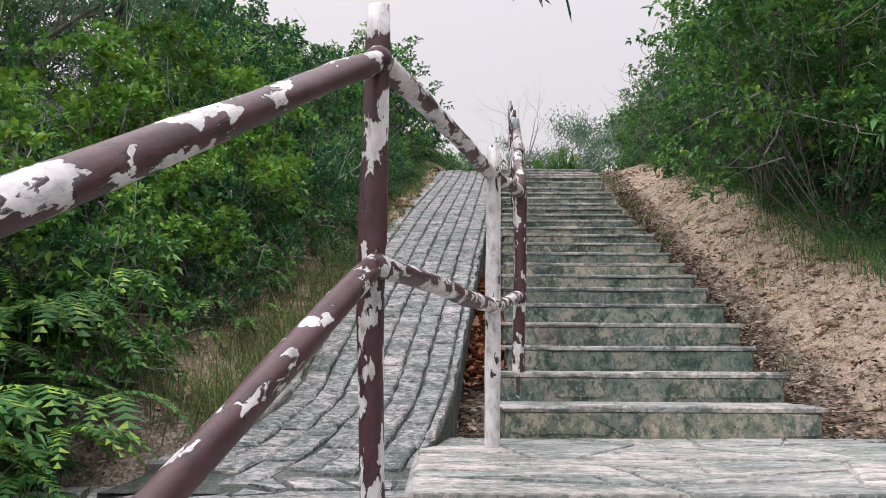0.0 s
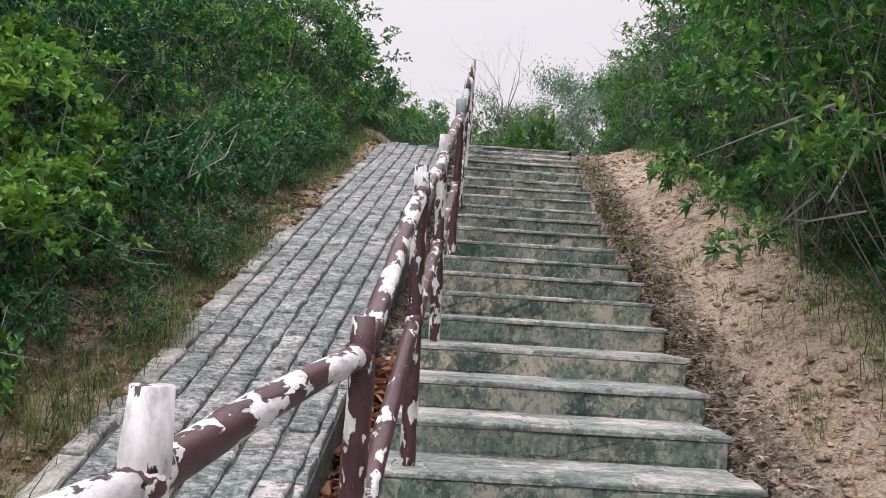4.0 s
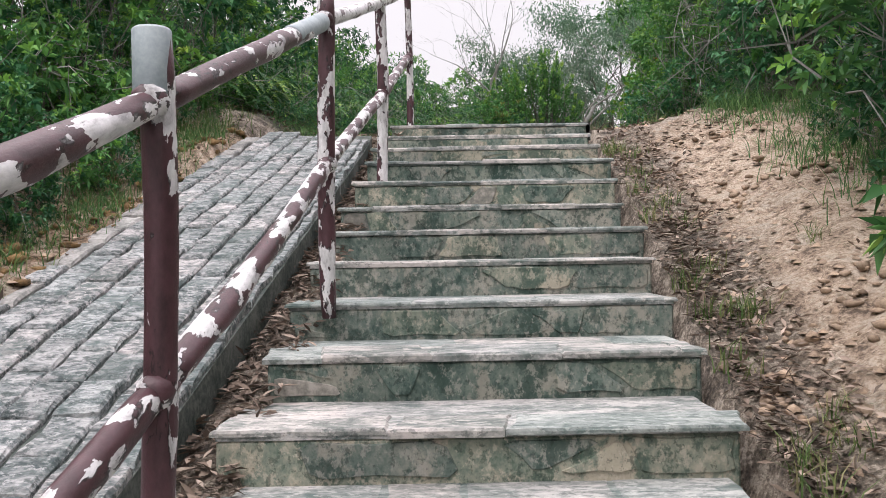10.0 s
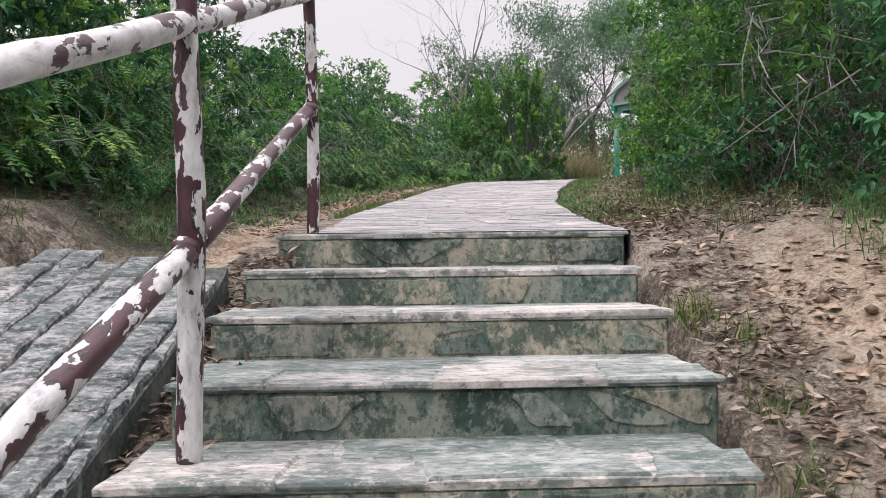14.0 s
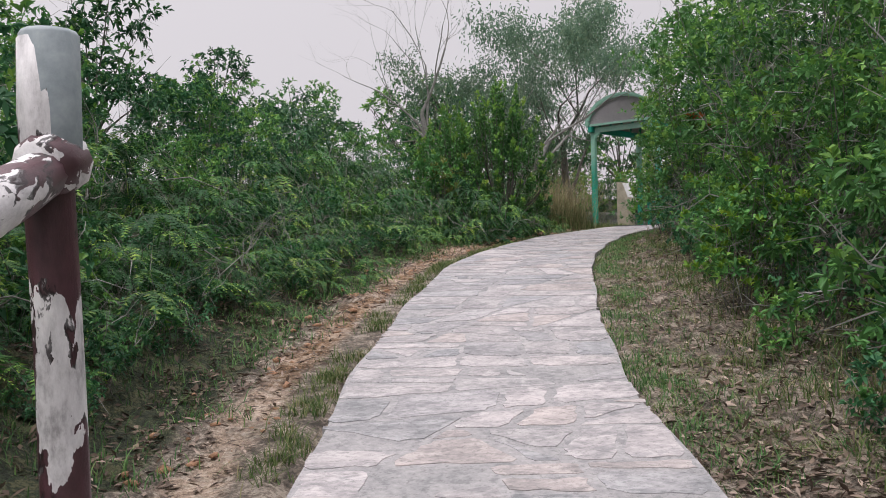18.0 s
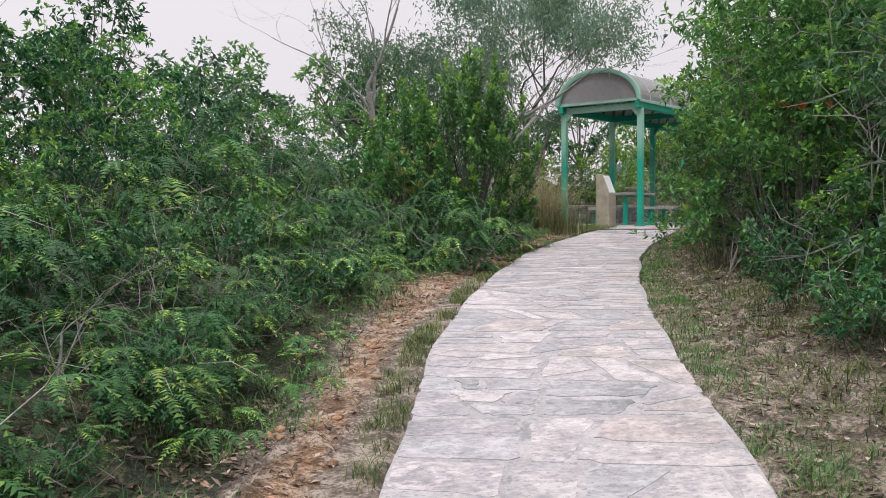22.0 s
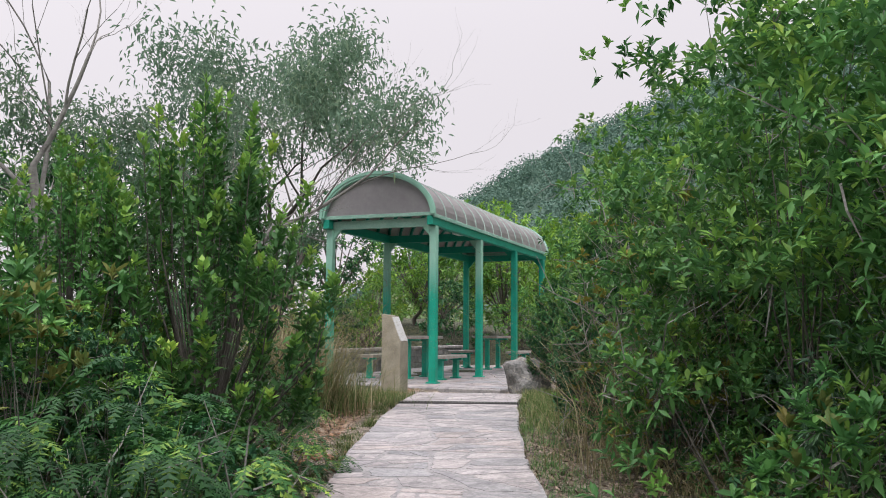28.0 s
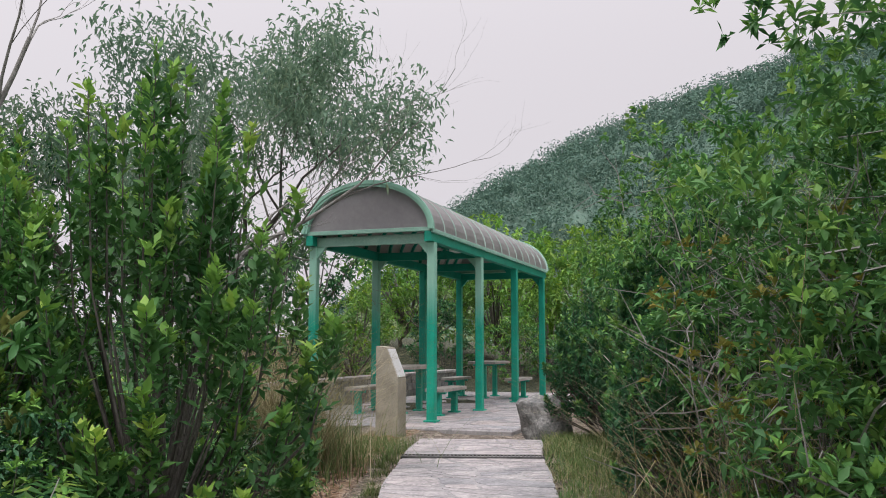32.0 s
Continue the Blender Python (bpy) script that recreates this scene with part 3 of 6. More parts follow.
def apron_z(x, y):
    """Height of the rough paving at the foot of the ramp."""
    return 0.855 - 0.34 * np.maximum(0, 2.9 - y) - 0.06 * np.maximum(0, -x - 0.6) + 0.1 * np.maximum(0, y - 3.5)


def ground(px, py):
    """Height of the ground sheet."""
    off, hz, ay = way_frame(px, py)
    stair = smooth(1.5, 4.5, ay) * (1 - smooth(14.6, 16.4, ay))
    r, lf = off - HALF, -off - HALF
    rs = -0.08 + 0.42 * (1 - 0.45 * smooth(10.5, 13.5, ay)) * smooth(0.1, 1.15, r) + 0.5 * smooth(1.2, 3.2, r) + 0.5 * smooth(3, 8, r)
    rt = -0.04 + 0.12 * smooth(0.3, 1.4, r) + 0.45 * smooth(1.3, 3.5, r) + 0.3 * smooth(3, 9, r)
    ls = -0.1 - 0.18 * smooth(0.25, 0.4, lf) * (1 - smooth(1.0, 1.2, lf)) + 0.2 * smooth(1.0, 1.25, lf) + 0.28 * smooth(1.5, 2.3, lf) + 0.7 * smooth(2.0, 4.5, lf) + 0.6 * smooth(4, 9, lf)
    lt = -0.04 - 0.02 * smooth(0, 0.3, lf) + 0.34 * smooth(0.75, 1.7, lf) + 0.55 * smooth(1.7, 4, lf) + 0.5 * smooth(4, 9, lf)
    z = np.where(off > 0, stair * rs + (1 - stair) * rt, stair * ls + (1 - stair) * lt)
    inside = np.abs(off) < HALF - 0.04
    z = np.where(inside, -0.1 - 0.28 * (1 - smooth(15.3, 15.8, ay)), z)
    pav = 1 - smooth(3.4, 6.5, np.hypot(px - 12.4, py - 41.0) - 2.5)
    z = np.where(inside, z, z * (1 - pav) - 0.06 * pav)
    far = np.hypot(px - 4, py - 18)
    under = smooth(-2.6, -2.2, px) * (1 - smooth(-0.35, -0.1, px)) * smooth(-1.2, -0.4, py) * (1 - smooth(3.9, 4.4, py))
    low = np.minimum(hz + z, apron_z(px, py) - 0.09) - hz
    z = z * (1 - under) + low * under
    return hz + z + (0.06 * wave(px, py) + 0.04 * wave(px * 2.7 + 3, py * 2.7) + 0.06 * np.abs(wave(px * 4.3, py * 4.3 + 2))) * (1 - under) * smooth(0.05, 0.5, np.abs(off) - HALF) * (1 - smooth(40, 60, far)) - 0.02 * np.maximum(far - 45, 0)


def gz(x, y):
    return float(ground(np.array([x]), np.array([y]))[0])


def axis(lo, hi, step, far):
    a = list(np.arange(lo, hi, step))
    s, v, w = step, hi, lo
    right, left = [], []
    while v < far:
        s *= 1.25
        v += s
        w -= s
        right.append(v)
        left.append(w)
    return np.array(left[::-1] + a + right)


def build_ground():
    xs, ys = axis(-3.5, 9.5, 0.1, 600), axis(2.0, 36.0, 0.1, 600)
    X, Y = np.meshgrid(xs, ys)
    Z = ground(X, Y)
    off, hz, ay = way_frame(X, Y)
    stair = smooth(2.0, 4.5, ay) * (1 - smooth(14.6, 16.4, ay))
    near = np.abs(off) - HALF
    left = off < 0
    cover = np.where(left, stair * (0.3 + smooth(1.75, 2.5, near) * 0.75) + (1 - stair) * (0.6 - 0.34 * smooth(0.15, 0.3, near) + 0.9 * smooth(0.42 + 0.4 * smooth(23, 27, ay), 0.75 + 0.55 * smooth(23, 27, ay), near)),
                     stair * (0.5 - 0.28 * smooth(0.15, 0.5, near) + 0.6 * smooth(1.1, 1.9, near)) + (1 - stair) * (0.62 + 0.35 * smooth(0.6, 1.4, near)))
    cover = np.where(left & (stair > 0.5) & (near < 0.4), 0.5, cover)
    nx, ny = len(xs), len(ys)
    i = (np.arange(ny - 1)[:, None] * nx + np.arange(nx - 1)[None, :]).ravel()
    me = big_mesh(np.stack([X.ravel(), Y.ravel(), Z.ravel()], 1), np.stack([i, i + 1, i + nx + 1, i + nx], 1), SOIL)
    at = me.attributes.new("cover", "FLOAT", "POINT")
    at.data.foreach_set("value", cover.ravel().astype(np.float32))
    ochre = np.where(left, 0.55 * smooth(2.0, 4.5, ay) * (1 - smooth(16.5, 18.0, ay)) + 0.62 * smooth(17.5, 20, ay), 0.0)
    me.attributes.new("ochre", "FLOAT", "POINT").data.foreach_set("value", ochre.ravel().astype(np.float32))
    me.polygons.foreach_set("use_smooth", [True] * len(me.polygons))
    return tagged(new("ground", me), "orange-brown earth slope with leaf litter and thin turf", "ground", kind="structure")


build_ground()

# ---- stairs ----
# front edge y and top z of each step from the landing up
STEPS = [(4.48, 1.13), (4.98, 1.288), (5.476, 1.44), (5.97, 1.60), (6.42, 1.757), (6.87, 1.905), (7.34, 2.05), (7.816, 2.197), (8.32, 2.35), (8.84, 2.507), (9.285, 2.655),
         (9.72, 2.792), (10.22, 2.945), (10.775, 3.105), (11.27, 3.265), (11.8, 3.417), (12.25, 3.578), (12.7, 3.73), (13.06, 3.87), (13.42, 4.035), (13.87, 4.198),
         (14.39, 4.348), (14.85, 4.485), (15.36, 4.64)]
rng = random.Random(5)


def ragged(poly, lo, hi, inset=0.008, cuts=2, rough=0.012):
    """A flat stone: an outline roughened along its edges, from z lo to hi, with a worn upper edge."""
    out = []
    n = len(poly)
    for i in range(n):
        a, b = Vector(poly[i]), Vector(poly[(i + 1) % n])
        out.append(a)
        k = cuts if (b - a).length > 0.12 else 1 if (b - a).length > 0.06 else 0
        side = Vector((b.y - a.y, a.x - b.x)).normalized() if (b - a).length > 1e-6 else Vector((0, 0))
        for j in range(k):
            out.append(a.lerp(b, (j + 1) / (k + 1) + rng.uniform(-0.1, 0.1)) + side * rng.uniform(-rough, rough * 0.35))
    c = sum((Vector(p) for p in out), Vector((0, 0))) / len(out)
    V, F = [], []
    m = len(out)
    for z, s in ((lo, 0.0), (hi - inset, 0.0), (hi, inset)):
        for p in out:
            d = c - p
            q = p + d.normalized() * min(s, d.length * 0.4)
            V.append((q.x, q.y, z))
    for r in range(2):
        for i in range(m):
            F.append((r * m + i, r * m + (i + 1) % m, (r + 1) * m + (i + 1) % m, (r + 1) * m + i))
    F.append(tuple(range(2 * m, 3 * m)))
    return V, F


def step_sides(y):
    return 0.33 + 0.066 * (y - 4.41), 1.90 + 0.066 * (y - 4.41)


stairs = tagged(empty("stairs", (1.0, 4.4, 0.9)), "long flight of mossy grey stone steps with flagged treads", "stairs", kind="structure")


def stair_part(name, vf, mat, label=""):
    me = mesh_of([(v[0] - 1.0, v[1] - 4.4, v[2] - 0.9) for v in vf[0]], vf[1], mat)
    return part(name, me, stairs, label)


def split(a, b, n, jitter=0.25):
    w = [1 + rng.uniform(-jitter, jitter) * 1.6 for _ in range(n)]
    s = sum(w)
    xs = [a]
    for v in w:
        xs.append(xs[-1] + v / s * (b - a))
    return xs


# ---- stones laid at random ----
def clip_poly(poly, nx, ny, c):
    """Keep the part of the polygon where nx*x + ny*y <= c."""
    out = []
    for i in range(len(poly)):
        a, b = poly[i], poly[(i + 1) % len(poly)]
        da, db = nx * a[0] + ny * a[1] - c, nx * b[0] + ny * b[1] - c
        if da <= 0:
            out.append(a)
        if (da < 0) != (db < 0) and abs(da - db) > 1e-9:
            t = da / (da - db)
            out.append((a[0] + t * (b[0] - a[0]), a[1] + t * (b[1] - a[1])))
    return out


def area(poly):
    return 0.5 * abs(sum(poly[i][0] * poly[(i + 1) % len(poly)][1] - poly[(i + 1) % len(poly)][0] * poly[i][1] for i in range(len(poly))))


def crazy(w, h, cell_x, cell_y, gap, seed):
    """Broken stones over a w by h field, longer in x than in y: slabs split again and again along slanting lines."""
    rr = random.Random(seed)
    k = cell_x / cell_y
    want = cell_x * cell_y * k
    stones, todo = [], []
    n = max(1, round(h / 1.1))
    for i in range(n):
        todo.append([(0, i * h * k / n), (w, i * h * k / n), (w, (i + 1) * h * k / n), (0, (i + 1) * h * k / n)])
    # slant the seams between the slabs
    tilt = [0] + [rr.uniform(-0.25, 0.25) for _ in range(n - 1)] + [0]
    for i, q in enumerate(todo):
        todo[i] = [(q[0][0], q[0][1] - tilt[i]), (q[1][0], q[1][1] + tilt[i]), (q[2][0], q[2][1] + tilt[i + 1]), (q[3][0], q[3][1] - tilt[i + 1])]
    while todo:
        q = todo.pop()
        if area(q) < want * rr.choice((0.4, 0.8, 1.1, 1.5, 2.0)) or len(q) < 3:
            stones.append(q)
            continue
        cx, cy = sum(p[0] for p in q) / len(q), sum(p[1] for p in q) / len(q)
        bx, by = max(p[0] for p in q) - min(p[0] for p in q), max(p[1] for p in q) - min(p[1] for p in q)
        a = (0.0 if bx > by else math.pi / 2) + rr.gauss(0, 0.34)
        nx, ny = math.cos(a), math.sin(a)
        c = nx * (cx + rr.uniform(-0.16, 0.16) * bx) + ny * (cy + rr.uniform(-0.16, 0.16) * by)
        for half in (clip_poly(q, nx, ny, c), clip_poly(q, -nx, -ny, -c)):
            if len(half) >= 3 and area(half) > want * 0.03:
                todo.append(half)
    out = []
    for q in stones:
        q = [(x, y / k) for x, y in q]
        cx, cy = sum(p[0] for p in q) / len(q), sum(p[1] for p in q) / len(q)
        g = gap * rr.uniform(0.35, 0.8)
        r = q
        for i in range(len(q)):
            (x0, y0), (x1, y1) = q[i], q[(i + 1) % len(q)]
            L = math.hypot(x1 - x0, y1 - y0)
            if L < 1e-6:
                continue
            nx, ny = (y1 - y0) / L, (x0 - x1) / L
            if nx * (cx - x0) + ny * (cy - y0) > 0:
                nx, ny = -nx, -ny
            r = clip_poly(r, nx, ny, nx * x0 + ny * y0 - g)
            if len(r) < 3:
                break
        if len(r) >= 3 and area(r) > 0.0015:
            out.append(r)
    return sorted(out, key=lambda q: min(p[1] for p in q))


def tidy(poly, least=0.02):
    out = []
    for p in poly:
        if not out or math.hypot(p[0] - out[-1][0], p[1] - out[-1][1]) > least:
            out.append(p)
    if len(out) > 2 and math.hypot(out[0][0] - out[-1][0], out[0][1] - out[-1][1]) < least:
        out.pop()
    return out


def blunt(poly):
    """Broken-off corners."""
    out = []
    for i in range(len(poly)):
        a, b = poly[i], poly[(i + 1) % len(poly)]
        q = rng.uniform(0.06, 0.2)
        out += [(a[0] + (b[0] - a[0]) * q, a[1] + (b[1] - a[1]) * q), (b[0] + (a[0] - b[0]) * q, b[1] + (a[1] - b[1]) * q)]
    return out


def build_step(y, z, rise, deep, xl, xr, back=True):
    body = box(xl + 0.012, y + 0.006, z - rise - 0.12, xr - 0.012, y + deep + 0.1, z - 0.03, 0.008)
    stair_part("step", body, RISER)
    stair_part("mortar_bed", box(xl + 0.01, y + 0.004, z - 0.0299, xr - 0.01, y + deep + 0.02, z - 0.007, 0.004), TREAD)
    bow = rng.uniform(-0.012, 0.012)
    xs = split(xl - 0.006, xr + 0.006, rng.randint(3, 5), 0.5)
    for a, b in zip(xs[:-1], xs[1:]):
        dz = rng.uniform(-0.005, 0.003)
        f = y - 0.002 + rng.uniform(-0.008, 0.006) + bow * math.sin(math.pi * (a - xl) / (xr - xl))
        sk = rng.uniform(-0.05, 0.05) if back else 0.0
        cut = deep * rng.uniform(0.42, 0.6) if back else 0.14
        stair_part("tread_slab", ragged([(a + 0.001, f), (b - 0.001, f + rng.uniform(-0.006, 0.006)), (b - 0.001 + sk, f + cut), (a + 0.001 + sk, f + cut)], z - rng.uniform(0.016, 0.03), z + dz, 0.008, 3, 0.012), TREAD)
    xs = split(xl, xr, rng.randint(2, 4), 0.45) if back else []
    for a, b in zip(xs[:-1], xs[1:]):
        stair_part("tread_slab", ragged([(a + 0.004, y + deep * 0.5), (b - 0.004, y + deep * 0.52), (b - 0.004, y + deep + 0.03), (a + 0.004, y + deep + 0.03)], z - 0.032, z - rng.uniform(0.004, 0.007), 0.005), TREAD)
    # broken stones set in the riser, a little proud of the render
    w, h = xr - xl - 0.05, rise - 0.04
    for poly in crazy(w, h, 0.3, 0.13, 0.012, rng.randint(0, 9999)):
        poly = blunt(tidy(poly, 0.03))
        if len(poly) < 6 or rng.random() < 0.38:
            continue
        V, F = ragged([(xl + 0.025 + p[0], z - rise + 0.008 + p[1]) for p in poly], 0, rng.uniform(0.004, 0.01), 0.004, 1, 0.01)
        stair_part("riser_stone", ([(p[0], y + 0.007 - p[2], p[1]) for p in V], [f[::-1] for f in F]), RISER_PALE if rng.random() < 0.07 else RISER)


ends = STEPS[1:] + [(15.9, 4.64)]
for (y, z), (y2, _) in zip(STEPS, ends):
    xl, xr = step_sides(y)
    build_step(y, z, 0.16, y2 - y, xl - rng.uniform(0, 0.05), xr + rng.uniform(-0.03, 0.04), back=y < 15)
# the lower flight, down from the landing
for i in range(1, 11):
    y = 2.75 - 0.45 * i
    xm = 0.2 + 0.236 * y
    build_step(y, 0.97 - 0.16 * i, 0.16, 0.45, xm - 0.75, xm + 0.95)


# landing
landing = tagged(empty("landing", (0.9, 3.6, 0.97)), "grey flagstone landing between two stair flights", "landing", kind="structure")
bed = box(-1.02, -0.82, -0.4, 1.35, 0.95, -0.008, 0.01)
part("mortar_bed", mesh_of(*bed, GROUT), landing)
for poly in crazy(2.36, 1.74, 0.5, 0.26, 0.014, 3):
    poly = tidy(poly)
    if len(poly) >= 3:
        part("flagstone", mesh_of(*ragged([(x - 1.01, y - 0.85) for x, y in poly], -0.05, rng.uniform(-0.002, 0.004), 0.006), TREAD), landing)

# path
PATH_X = WAY[5:16]


def on_path(v, s, tab=[]):
    """The place v metres right of the path's middle, s metres along it from the top step."""
    if not tab:
        seg = np.hypot(*(np.diff(PATH_X[:, :2], axis=0)).T)
        tab.append(np.concatenate([[0], np.cumsum(seg)]))
        fine = np.arange(0, tab[0][-1] + 0.2, 0.25)
        mid = np.stack([np.interp(fine, tab[0], PATH_X[:, k]) for k in range(3)], 1)
        for _ in range(6):
            mid[1:-1] = (mid[:-2] + 2 * mid[1:-1] + mid[2:]) / 4
        tab.extend([fine, mid])
    _, fine, mid = tab
    p = [np.interp(s, fine, mid[:, k]) for k in range(3)]
    q = [np.interp(s + 0.15, fine, mid[:, k]) - np.interp(s - 0.15, fine, mid[:, k]) for k in range(2)]
    r = math.hypot(*q)
    return Vector((p[0] + v * q[1] / r, p[1] - v * q[0] / r, p[2]))


LEN_PATH = 21.0
path = tagged(empty("path", (1.93, 15.4, 4.64)), "winding path paved with pale pink-grey crazy paving", "path", kind="structure")
base = Vector((1.93, 15.4, 4.64))
V, F = [], []
ss = np.arange(0.0, LEN_PATH + 0.01, 0.2)
for i, s in enumerate(ss):
    for v, dz in ((-0.735, -0.2), (-0.735, 0.0), (0.735, 0.0), (0.735, -0.2)):
        V.append(on_path(v + 0.02 * math.sin(s * 3.1 + v), s) + Vector((0, 0, dz)) - base)
    if i:
        for k in range(3):
            F.append((i * 4 + k - 4, i * 4 + k - 3, i * 4 + k + 1, i * 4 + k))
part("mortar_bed", mesh_of(V, F, GROUT), path)


def bent_stone(poly, hi, inset=0.006):
    V, F = ragged(blunt(poly), 0, 1, inset, 2, 0.02)
    tilt = rng.uniform(-0.003, 0.003)
    out = []
    cx = sum(p[0] for p in poly) / len(poly)
    for x, s, z in V:
        h = hi + tilt * (x - cx) if z > 0.99 else hi - 0.0014 + tilt * (x - cx) if z > 0.5 else -0.03
        out.append(on_path(x, s) + Vector((0, 0, h)) - base)
    return out, F


late = []
for poly in crazy(1.5, LEN_PATH - 0.1, 0.4, 0.3, 0.03, 11):
    poly = tidy(poly)
    if len(poly) >= 3 and (rng.random() > 0.07 or area(poly) > 0.09):
        late.append(([(x - 0.75, y + 0.1) for x, y in poly], rng.uniform(0.0014, 0.0034)))
for poly, hi in late[:330]:
    part("flagstone", mesh_of(*bent_stone(poly, hi), FLAG), path)
rest = join([bent_stone(poly, hi) for poly, hi in late[330:]])
if rest[0]:
    part("flagstones_far", mesh_of(*rest, FLAG), path)

# drain across the path
DRAIN_S = 19.4
drain = tagged(empty("drain_grate", tuple(on_path(0, DRAIN_S) + Vector((0, 0, 0.012))), math.degrees(-math.atan2(1.45, 2.35))), "rusty iron drain grate set across the path", "drain")
part("frame", mesh_of(*join([box(-0.74, -0.1, -0.02, 0.74, -0.08, 0.006, 0.002), box(-0.74, 0.08, -0.02, 0.74, 0.1, 0.006, 0.002), box(-0.74, -0.08, -0.03, 0.74, 0.08, -0.012, 0.001)]), STEEL), drain)
bar = mesh_of(*box(-0.008, -0.08, -0.012, 0.008, 0.08, 0.004, 0.002), STEEL)
for i in range(37):
    part("bar", bar, drain).location = (-0.72 + 0.04 * i, 0, 0)

# ---- sett ramp beside the stairs ----
def nose(y):
    return float(np.interp(y, [3.6, 4.48, 15.36, 16], [0.86, 1.13, 4.62, 4.7]))


RIGHT_EDGE = [(3.6, -0.16), (4.0, -0.05), (4.6, 0.05), (6.0, 0.17), (8.3, 0.36), (10.5, 0.57), (14.2, 0.86), (15.2, 0.92)]
LEFT_EDGE = [(3.6, -1.35), (4.0, -1.0), (4.6, -0.82), (6.0, -0.77), (8.3, -0.62), (10.5, -0.46), (14.2, -0.06), (15.2, 0.02)]


def ramp_x(f, y):
    a = np.interp(y, *zip(*LEFT_EDGE))
    b = np.interp(y, *zip(*RIGHT_EDGE))
    return float(a + f * (b - a))


def ramp_top(f):
    return 15.25 - 0.33 * f


ramp = tagged(empty("sett_ramp", (0, 3.6, 0.86)), "sloping ramp of rough grey granite setts in long courses", "ramp", kind="structure")
V, F = [], []
ys = np.arange(3.55, 15.3, 0.25)
for i, y in enumerate(ys):
    for f, dz in ((-0.01, -0.3), (-0.01, -0.022), (1.01, -0.022), (1.01, -0.3)):
        V.append((ramp_x(f, y), min(y, ramp_top(f)) - 3.6, nose(y) + dz - 0.86))
    if i:
        for k in range(3):
            F.append((i * 4 + k - 4, i * 4 + k - 3, i * 4 + k + 1, i * 4 + k))
F.append(tuple(range(len(V) - 4, len(V))))
part("joint_bed", mesh_of(V, F, MORTAR), ramp)
COLS = 6
for c in range(COLS):
    y = 3.62 + rng.uniform(0, 0.15)
    while y < ramp_top((c + 0.5) / COLS) - 0.1:
        d = rng.uniform(0.17, 0.27)
        f0, f1 = 0.05 + 0.9 * c / COLS + rng.uniform(0.002, 0.01), 0.05 + 0.9 * (c + 1) / COLS - rng.uniform(0.002, 0.01)
        quad = [(ramp_x(f0, y), y + rng.uniform(0, 0.012)), (ramp_x(f1, y), y + rng.uniform(0, 0.012)), (ramp_x(f1, y + d), y + d - rng.uniform(0.0, 0.01)), (ramp_x(f0, y + d), y + d - rng.uniform(0.0, 0.01))]
        V, F = ragged(quad, 0, 1, 0.012, 2, 0.012)
        h, t = rng.uniform(-0.005, 0.005), rng.uniform(-0.04, 0.04)
        V = [(x, yy - 3.6, nose(yy) - 0.86 + (-0.04 if z < 0.3 else -0.007 + h + t * (x - quad[0][0]) if z < 0.995 else 0.004 + h + t * (x - quad[0][0]))) for x, yy, z in V]
        part("sett", mesh_of(V, F, SETT), ramp)
        y += d
for side, w in ((-0.085, 0.125), (0.955, 0.05)):
    y = 3.8
    while y < ramp_top(1 if side > 0 else 0) - 0.3:
        d = rng.uniform(0.17, 0.36)
        if side < 0 and rng.random() < 0.12:
            y += d
            continue
        w = 0.05 if side > 0 else rng.uniform(0.115, 0.135)
        quad = [(ramp_x(side, y + 0.006), y + 0.006), (ramp_x(side + w, y + 0.006), y + 0.006), (ramp_x(side + w, y + d), y + d - 0.006), (ramp_x(side, y + d), y + d - 0.006)]
        V, F = ragged(quad, 0, 1, 0.014, 2, 0.018)
        lift = rng.uniform(-0.012, 0.006)
        V = [(x, yy - 3.6, nose(yy) - 0.86 + lift + (-0.06 if z < 0.3 else 0.0 if z < 0.995 else 0.012)) for x, yy, z in V]
        part("kerb_stone", mesh_of(V, F, SETT if side > 0 or rng.random() < 0.35 else KERB), ramp)
        y += d
# flat stones where the ramp runs out
apron = tagged(empty("apron", (-1.0, 3.0, 0.8)), "rough grey stone paving at the foot of the ramp", "paving", kind="structure")
for poly in crazy(2.0, 3.6, 0.34, 0.26, 0.02, 21):
    poly = [(x - 2.1, y + 0.15) for x, y in tidy(poly)]
    if len(poly) < 3 or min(p[0] for p in poly) < -2.12 or max(p[0] - (-0.62 + 0.245 * min(p[1], 2.4) + 0.05) for p in poly) > 0:
        continue
    a, f = ragged(poly, 0, 1, 0.012, 2, 0.014)
    h = rng.uniform(-0.006, 0.01)
    part("flat_stone", mesh_of([(x + 1.0, y - 3.0, apron_z(x, y) - 0.8 + (-0.12 if z < 0.3 else h - 0.01 if z < 0.98 else h)) for x, y, z in a], f, SETT), apron)
grid = [(x, y) for y in np.arange(0.1, 3.8, 0.3) for x in (-2.12, -1.6, -1.1, -0.6, -0.62 + 0.245 * min(y, 2.4) + 0.06)]
V = [(x + 1.0, y - 3.0, apron_z(x, y) - 0.83) for x, y in grid]
F = [(r * 5 + k, r * 5 + k + 1, r * 5 + k + 6, r * 5 + k + 5) for r in range(len(grid) // 5 - 1) for k in range(4)]
part("joint_bed", mesh_of(V, F, MORTAR), apron)

